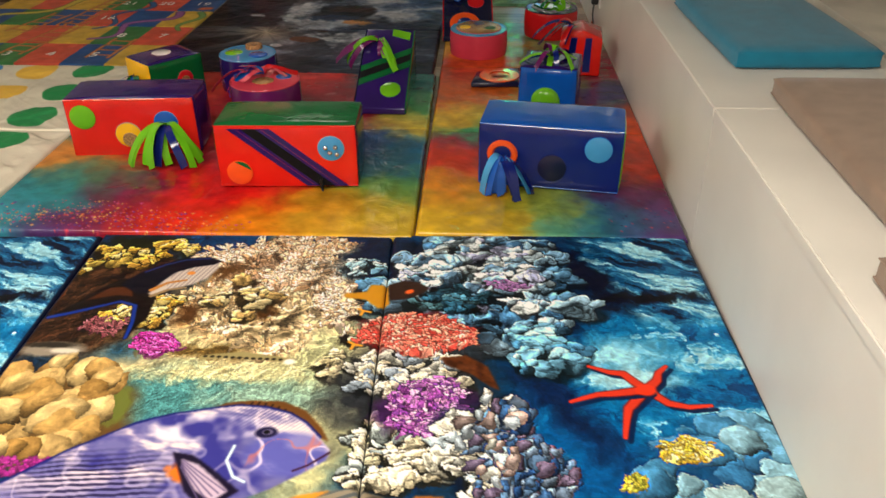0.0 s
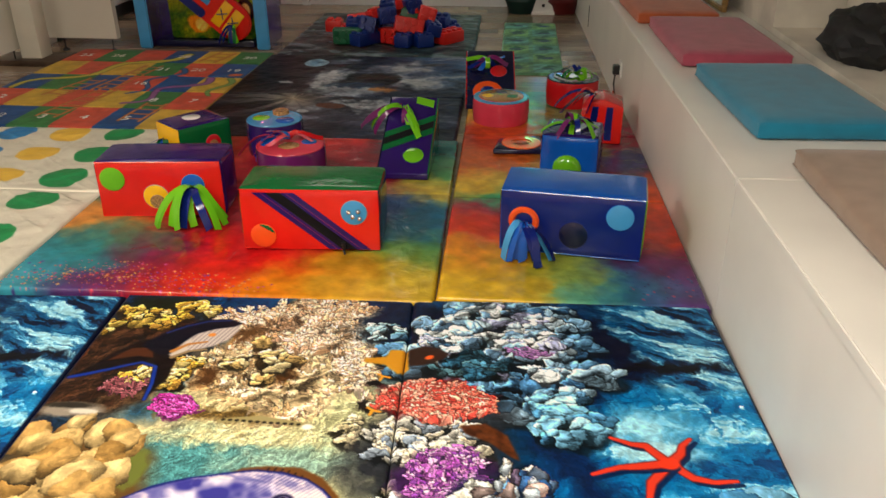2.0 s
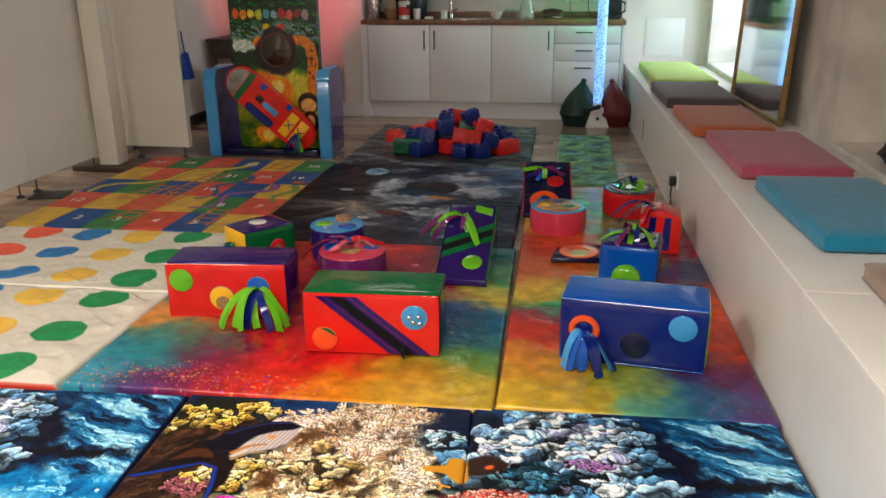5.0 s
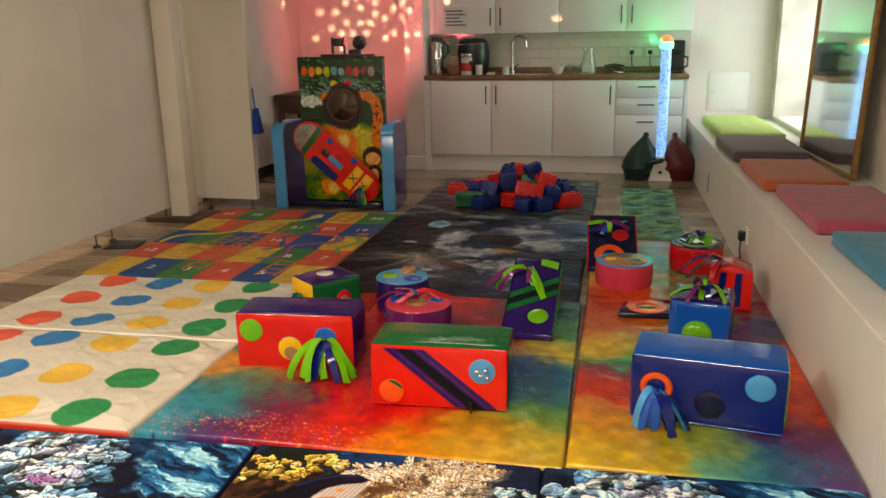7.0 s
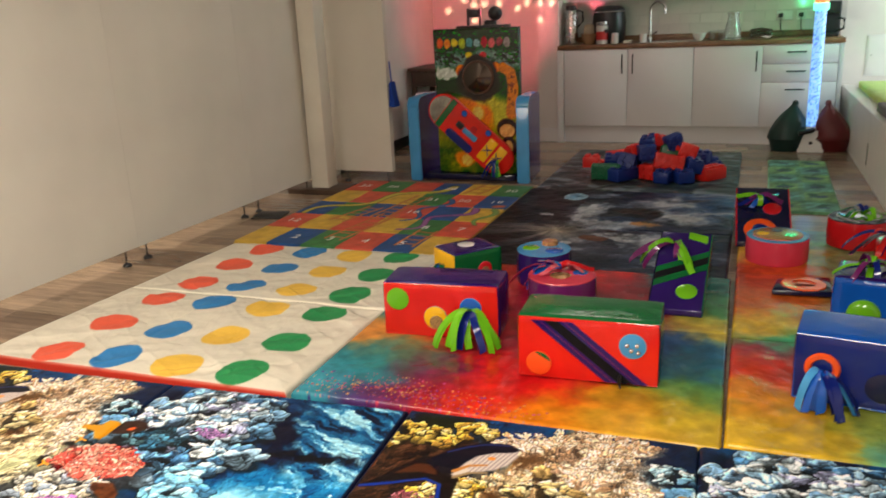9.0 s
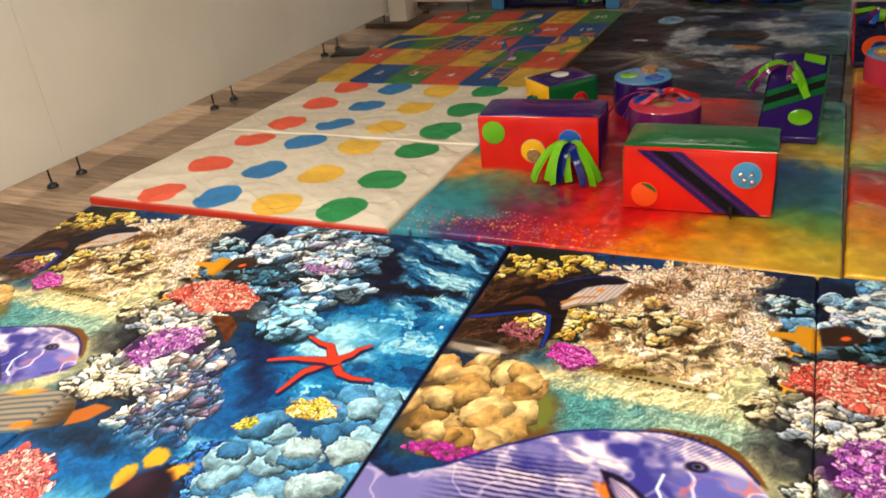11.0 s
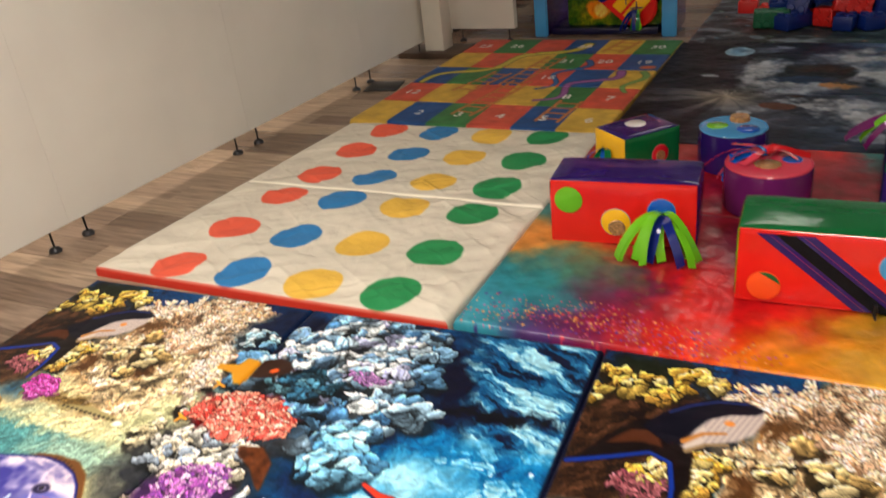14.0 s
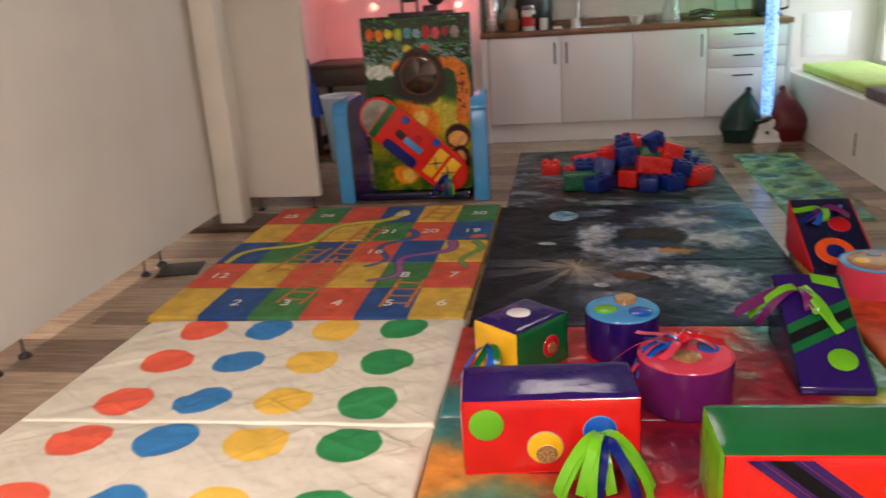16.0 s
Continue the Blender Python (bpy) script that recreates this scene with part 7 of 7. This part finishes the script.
for x in (0.42, 0.60):
    t = thing("double_socket", "white double socket on the tiles with black plugs", "socket", pose(x, WALL_FAR - 0.012, 1.15))
    part("plate", box(-0.073, 0.073, -0.010, 0.0, -0.043, 0.043, 0.003), white_paint, t)
    part("plug", box(-0.055, -0.015, -0.045, -0.010, -0.02, 0.02, 0.005), black_plastic, t)
    part("cord", add_tube(bmesh.new(), [(-0.035, -0.035, -0.02), (-0.03, -0.05, -0.12), (0.02, -0.07, -0.20), (0.07, -0.10, -0.243)], 0.004), black_plastic, t)

# ---- bubble tube and bean bags ----
t = thing("bubble_tube", "glowing blue bubble tube on a white stand", "bubble tube", pose(0.682, 8.03, 0))
part("stand", add_prism(bmesh.new(), [(-0.105, -0.085), (0.105, -0.085), (0.105, 0.085), (-0.105, 0.085)], 0, 0.02), white_paint, t, smooth=False)
bm = add_prism(bmesh.new(), [(-0.10, 0), (0.10, 0), (0.055, 0.17), (-0.055, 0.17)], -0.07, 0.07)
bmesh.ops.transform(bm, matrix=FRONT, verts=bm.verts)
part("stand_front", bm, white_paint, t, m=F((0, 0, 0.015)), smooth=False)
part("button", lathe([(0.016, 0), (0.014, 0.006), (0.001, 0.007)], 16), black_plastic, t, m=on_front(0, 0.08, -0.07))
m = bpy.data.materials.new("bubble_water")
m.use_nodes = True
n, l = m.node_tree.nodes, m.node_tree.links
tc, vo, rp = n.new("ShaderNodeTexCoord"), n.new("ShaderNodeTexVoronoi"), n.new("ShaderNodeValToRGB")
vo.inputs["Scale"].default_value = 55
rp.color_ramp.elements[0].color, rp.color_ramp.elements[1].color = (0.45, 0.85, 1.0, 1), (0.01, 0.14, 0.75, 1)
rp.color_ramp.elements[0].position, rp.color_ramp.elements[1].position = 0.2, 0.75
l.new(tc.outputs["Object"], vo.inputs["Vector"])
l.new(vo.outputs["Distance"], rp.inputs["Fac"])
l.new(rp.outputs["Color"], n["Principled BSDF"].inputs["Emission Color"])
n["Principled BSDF"].inputs["Emission Strength"].default_value = 1.15
n["Principled BSDF"].inputs["Base Color"].default_value = (0.3, 0.5, 0.7, 1)
n["Principled BSDF"].inputs["Roughness"].default_value = 0.1
part("water_column", lathe([(0.046, 0.185), (0.046, 1.20)], 28), m, t, "glowing blue bubbling water")
part("collar", lathe([(0.05, 0.17), (0.056, 0.18), (0.056, 0.215), (0.047, 0.22)], 28), white_paint, t)
part("top_ring", lathe([(0.05, 1.20), (0.062, 1.205), (0.062, 1.255), (0.05, 1.26)], 28), mat("green_glow", (0.15, 1.0, 0.55), 0.3, emit=2.5), t, "glowing green ring")
part("top_dome", lathe([(0.058, 1.26)] + [(max(0.058 * math.cos(a), 0.001), 1.26 + 0.062 * math.sin(a)) for a in [i * math.pi / 14 for i in range(1, 8)]], 24), mat("amber_dome", (0.9, 0.28, 0.10), 0.2, emit=1.0), t, "amber dome")


def bean_bag(label, m, rgb):
    t = thing("bean_bag", label, "bean bag", m, group="bean bags beside the bubble tube")
    bm = bmesh.new()
    bmesh.ops.create_uvsphere(bm, u_segments=28, v_segments=20, radius=1)
    for v in bm.verts:
        z = (v.co.z + 1) / 2
        w = (1 - z ** 2.2) * 0.85 + 0.15 * (1 - z)
        k = 1 + 0.10 * noise.noise(v.co * 2.2) + 0.05 * noise.noise(v.co * 6)
        r = math.hypot(v.co.x, v.co.y)
        f = (0.25 + 0.75 * w) if z > 0.3 else 1.0
        v.co = Vector((v.co.x * 0.185 * f * k + 0.06 * z, v.co.y * 0.17 * f * k, max(z * 0.42, 0.0)))
        if z < 0.12:
            v.co.z = 0.0
    part("bag", bm, mat("leather_%d_%d_%d" % rgb, lin(rgb), 0.45, var=0.2, scale=10, grain=0.6, grain_scale=25), t)
    part("strap", add_tube(bmesh.new(), [(0.10, -0.15, 0.17), (0.18, -0.14, 0.19), (0.22, -0.08, 0.19)], 0.022, 8), black_plastic, t)
    part("neck", lathe([(0.03, 0), (0.022, 0.03), (0.001, 0.04)], 12), mat("leather_%d_%d_%d" % rgb, (0, 0, 0)), t, m=F((0.065, 0, 0.405)))
    return t


bean_bag("dark green bean bag leaning by the bubble tube", pose(0.475, 8.06, 0, 0, 0, 0), (8, 48, 42))
bean_bag("dark red bean bag leaning by the bubble tube", pose(0.868, 8.06, 0, 0, 0, 180), (92, 20, 22))

# ---- end wall, window, mirror ----
t = thing("meter_door", "white square access door in the end wall", "access door", pose(1.345, WALL_FAR, 0.755))
part("frame", box(-0.195, 0.195, -0.008, 0.0, -0.19, 0.19, 0.003), white_paint, t)
part("leaf", box(-0.18, 0.18, -0.014, -0.008, -0.175, 0.175, 0.003), white_paint, t)
part("catch", dome(0.008, 0.006, 10, 3), chrome, t, m=on_front(-0.15, 0.0, -0.014))
t = thing("window_1", "tall white window in a deep reveal", "window", pose(2.24, 7.985, 0), kind="structure")
for y in (-0.735, 0.0, 0.735):
    part("window_frame", box(-0.03, 0.03, y - 0.03, y + 0.03, 0.52, 2.1, 0.004), white_paint, t)
for z in (0.55, 1.30, 2.07):
    part("glazing_bar", box(-0.028, 0.028, -0.705, 0.705, z - 0.03, z + 0.03, 0.004), white_paint, t)
for y in (-0.365, 0.365):
    for z0, z1 in ((0.58, 1.27), (1.33, 2.04)):
        pane = part("pane", box(-0.003, 0.003, y - 0.335, y + 0.335, z0, z1), glass, t, smooth=False)
        pane.visible_shadow = False
tagged(part("window_sill", box(WALL_R, 2.21, 7.25, 8.72, 0.52, 0.535, 0.003), white_paint), "white painted window sill", "sill", kind="structure")
gilt = mat("gilt_frame", (0.36, 0.22, 0.08), 0.4, 0.5, var=0.35, scale=30, grain=0.4, grain_scale=80)
t = thing("wall_mirror", "large gilt framed mirror leaning against the wall", "mirror", pose(1.640, 5.33, BTOP + 0.002, 0, 1.6, 2.6))
part("glass", box(0.0, 0.006, 0.02, 1.18, 0.02, 1.38), mat("mirror_glass", (0.86, 0.87, 0.86), 0.03, 1.0, var=0.02), t, "old silver mirror glass", smooth=False)
for y0, y1, z0, z1 in ((0, 1.20, 0, 0.028), (0, 1.20, 1.372, 1.40), (0, 0.028, 0.028, 1.372), (1.172, 1.20, 0.028, 1.372)):
    part("frame", box(-0.012, 0.022, y0, y1, z0, z1, 0.006), gilt, t)
t = thing("black_bag", "crumpled black fabric bag in the wall recess", "bag", pose(1.93, 4.02, 0.521))
bm = bmesh.new()
bmesh.ops.create_icosphere(bm, subdivisions=4, radius=1)
for v in bm.verts:
    k = 1 + 0.28 * noise.noise(v.co * 2.0) + 0.12 * noise.noise(v.co * 6)
    v.co = Vector((v.co.x * 0.15 * k, v.co.y * 0.26 * k, max((v.co.z * k + 0.8) * 0.13, 0)))
part("bag", bm, mat("black_cloth", (0.014, 0.014, 0.016), 0.7, var=0.3, grain=0.5, grain_scale=60), t)
t = thing("plaster_patch", "rough flaking plaster block in the recess", "plaster", pose(2.16, 4.55, 0.52))
bm = soft_box(bmesh.new(), 0.14, 0.34, 0.22, 0.02, 0.02, 9, 5)
for f in bm.faces:
    f.material_index = 0
for v in bm.verts:
    v.co += Vector((noise.noise(v.co * 9), noise.noise(v.co * 9 + Vector((5, 0, 0))), 0)) * 0.02
part("lump", bm, old_plaster, t)
# ceiling lamps
for lx, ly, _ in LAMPS:
    t = thing("ceiling_light", "square white ceiling light panel", "ceiling light", pose(lx, ly, CEIL), group="ceiling lights")
    part("frame", box(-0.32, 0.32, -0.32, 0.32, -0.06, 0.0, 0.006), white_paint, t)
    part("diffuser", box(-0.29, 0.29, -0.29, 0.29, -0.066, -0.061), mat("diffuser", (1.0, 0.86, 0.68), 0.6, emit=1.5), t, smooth=False)

# ---- splashback tiles and floor boards ----
me = bpy.data.meshes.new("tile")
bm = box(-0.098, 0.098, -0.006, 0.0, -0.046, 0.046, 0.0015, 1)
bm.to_mesh(me)
bm.free()
me.materials.append(tile_mat)
for r in range(4):
    for c in range(13):
        x = -1.55 + 0.2 * c + (0.1 if r % 2 else 0)
        if x + 0.1 > 0.955:
            continue
        o = new("tile", me)
        o.parent = back
        o.location = (x, WALL_FAR - 0.0065, 1.058 + 0.096 * r)


def board_mat():
    m = bpy.data.materials.new("floor_boards")
    m.use_nodes = True
    n, l = m.node_tree.nodes, m.node_tree.links
    b = n["Principled BSDF"]
    info, tc, mp = n.new("ShaderNodeObjectInfo"), n.new("ShaderNodeTexCoord"), n.new("ShaderNodeMapping")
    mp.inputs["Scale"].default_value = (2.0, 26, 1)
    comb = n.new("ShaderNodeVectorMath")
    comb.operation = "ADD"
    sc = n.new("ShaderNodeVectorMath")
    sc.operation = "SCALE"
    sc.inputs[0].default_value, = [(13.0, 7.0, 3.0)]
    l.new(info.outputs["Random"], sc.inputs["Scale"])
    l.new(tc.outputs["Object"], comb.inputs[0])
    l.new(sc.outputs[0], comb.inputs[1])
    l.new(comb.outputs[0], mp.inputs["Vector"])
    gr = n.new("ShaderNodeTexNoise")
    gr.inputs["Scale"].default_value, gr.inputs["Detail"].default_value, gr.inputs["Distortion"].default_value = 2.2, 6, 0.6
    l.new(mp.outputs["Vector"], gr.inputs["Vector"])
    tone = n.new("ShaderNodeValToRGB")
    e = tone.color_ramp.elements
    e[0].color, e[1].color = (0.15, 0.100, 0.066, 1), (0.37, 0.265, 0.175, 1)
    e.new(0.35).color = (0.21, 0.142, 0.098, 1)
    e.new(0.7).color = (0.32, 0.228, 0.152, 1)
    l.new(info.outputs["Random"], tone.inputs["Fac"])
    hsv, mr = n.new("ShaderNodeHueSaturation"), n.new("ShaderNodeMapRange")
    mr.inputs["From Min"].default_value, mr.inputs["From Max"].default_value = 0.3, 0.7
    mr.inputs["To Min"].default_value, mr.inputs["To Max"].default_value = 0.65, 1.3
    l.new(gr.outputs["Fac"], mr.inputs["Value"])
    l.new(mr.outputs["Result"], hsv.inputs["Value"])
    l.new(tone.outputs["Color"], hsv.inputs["Color"])
    l.new(hsv.outputs["Color"], b.inputs["Base Color"])
    b.inputs["Roughness"].default_value = 0.2
    bp = n.new("ShaderNodeBump")
    bp.inputs["Strength"].default_value, bp.inputs["Distance"].default_value = 0.25, 0.002
    l.new(gr.outputs["Fac"], bp.inputs["Height"])
    l.new(bp.outputs["Normal"], b.inputs["Normal"])
    return m


floor = tagged(part("floor", box(-4.0, 2.3, WALL_NEAR - 0.15, WALL_FAR + 0.15, -0.12, -0.012), dark_wood, smooth=False), "worn brown and grey wooden board floor", "floor", kind="structure")
boards = board_mat()
rng = random.Random(12)
BW = 0.155
shapes = {}
y = WALL_NEAR
while y < WALL_FAR:
    x = -3.85 - rng.uniform(0, 1.0)
    while x < 1.75:
        L = rng.choice((1.1, 1.4, 1.7, 2.0))
        x0, x1 = max(x, -3.85), min(x + L, 1.75)
        if x1 - x0 > 0.1:
            key = round(x1 - x0, 2)
            if key not in shapes:
                me = bpy.data.meshes.new("board")
                bm = box(0.0008, key - 0.0008, 0.0008, BW - 0.0008, -0.012, 0.0, 0.0015, 1)
                bm.to_mesh(me)
                bm.free()
                me.materials.append(boards)
                shapes[key] = me
            o = new("board", shapes[key])
            o.parent = floor
            o.location = (x0, y, -rng.uniform(0, 0.0008))
        x += L
    y += BW
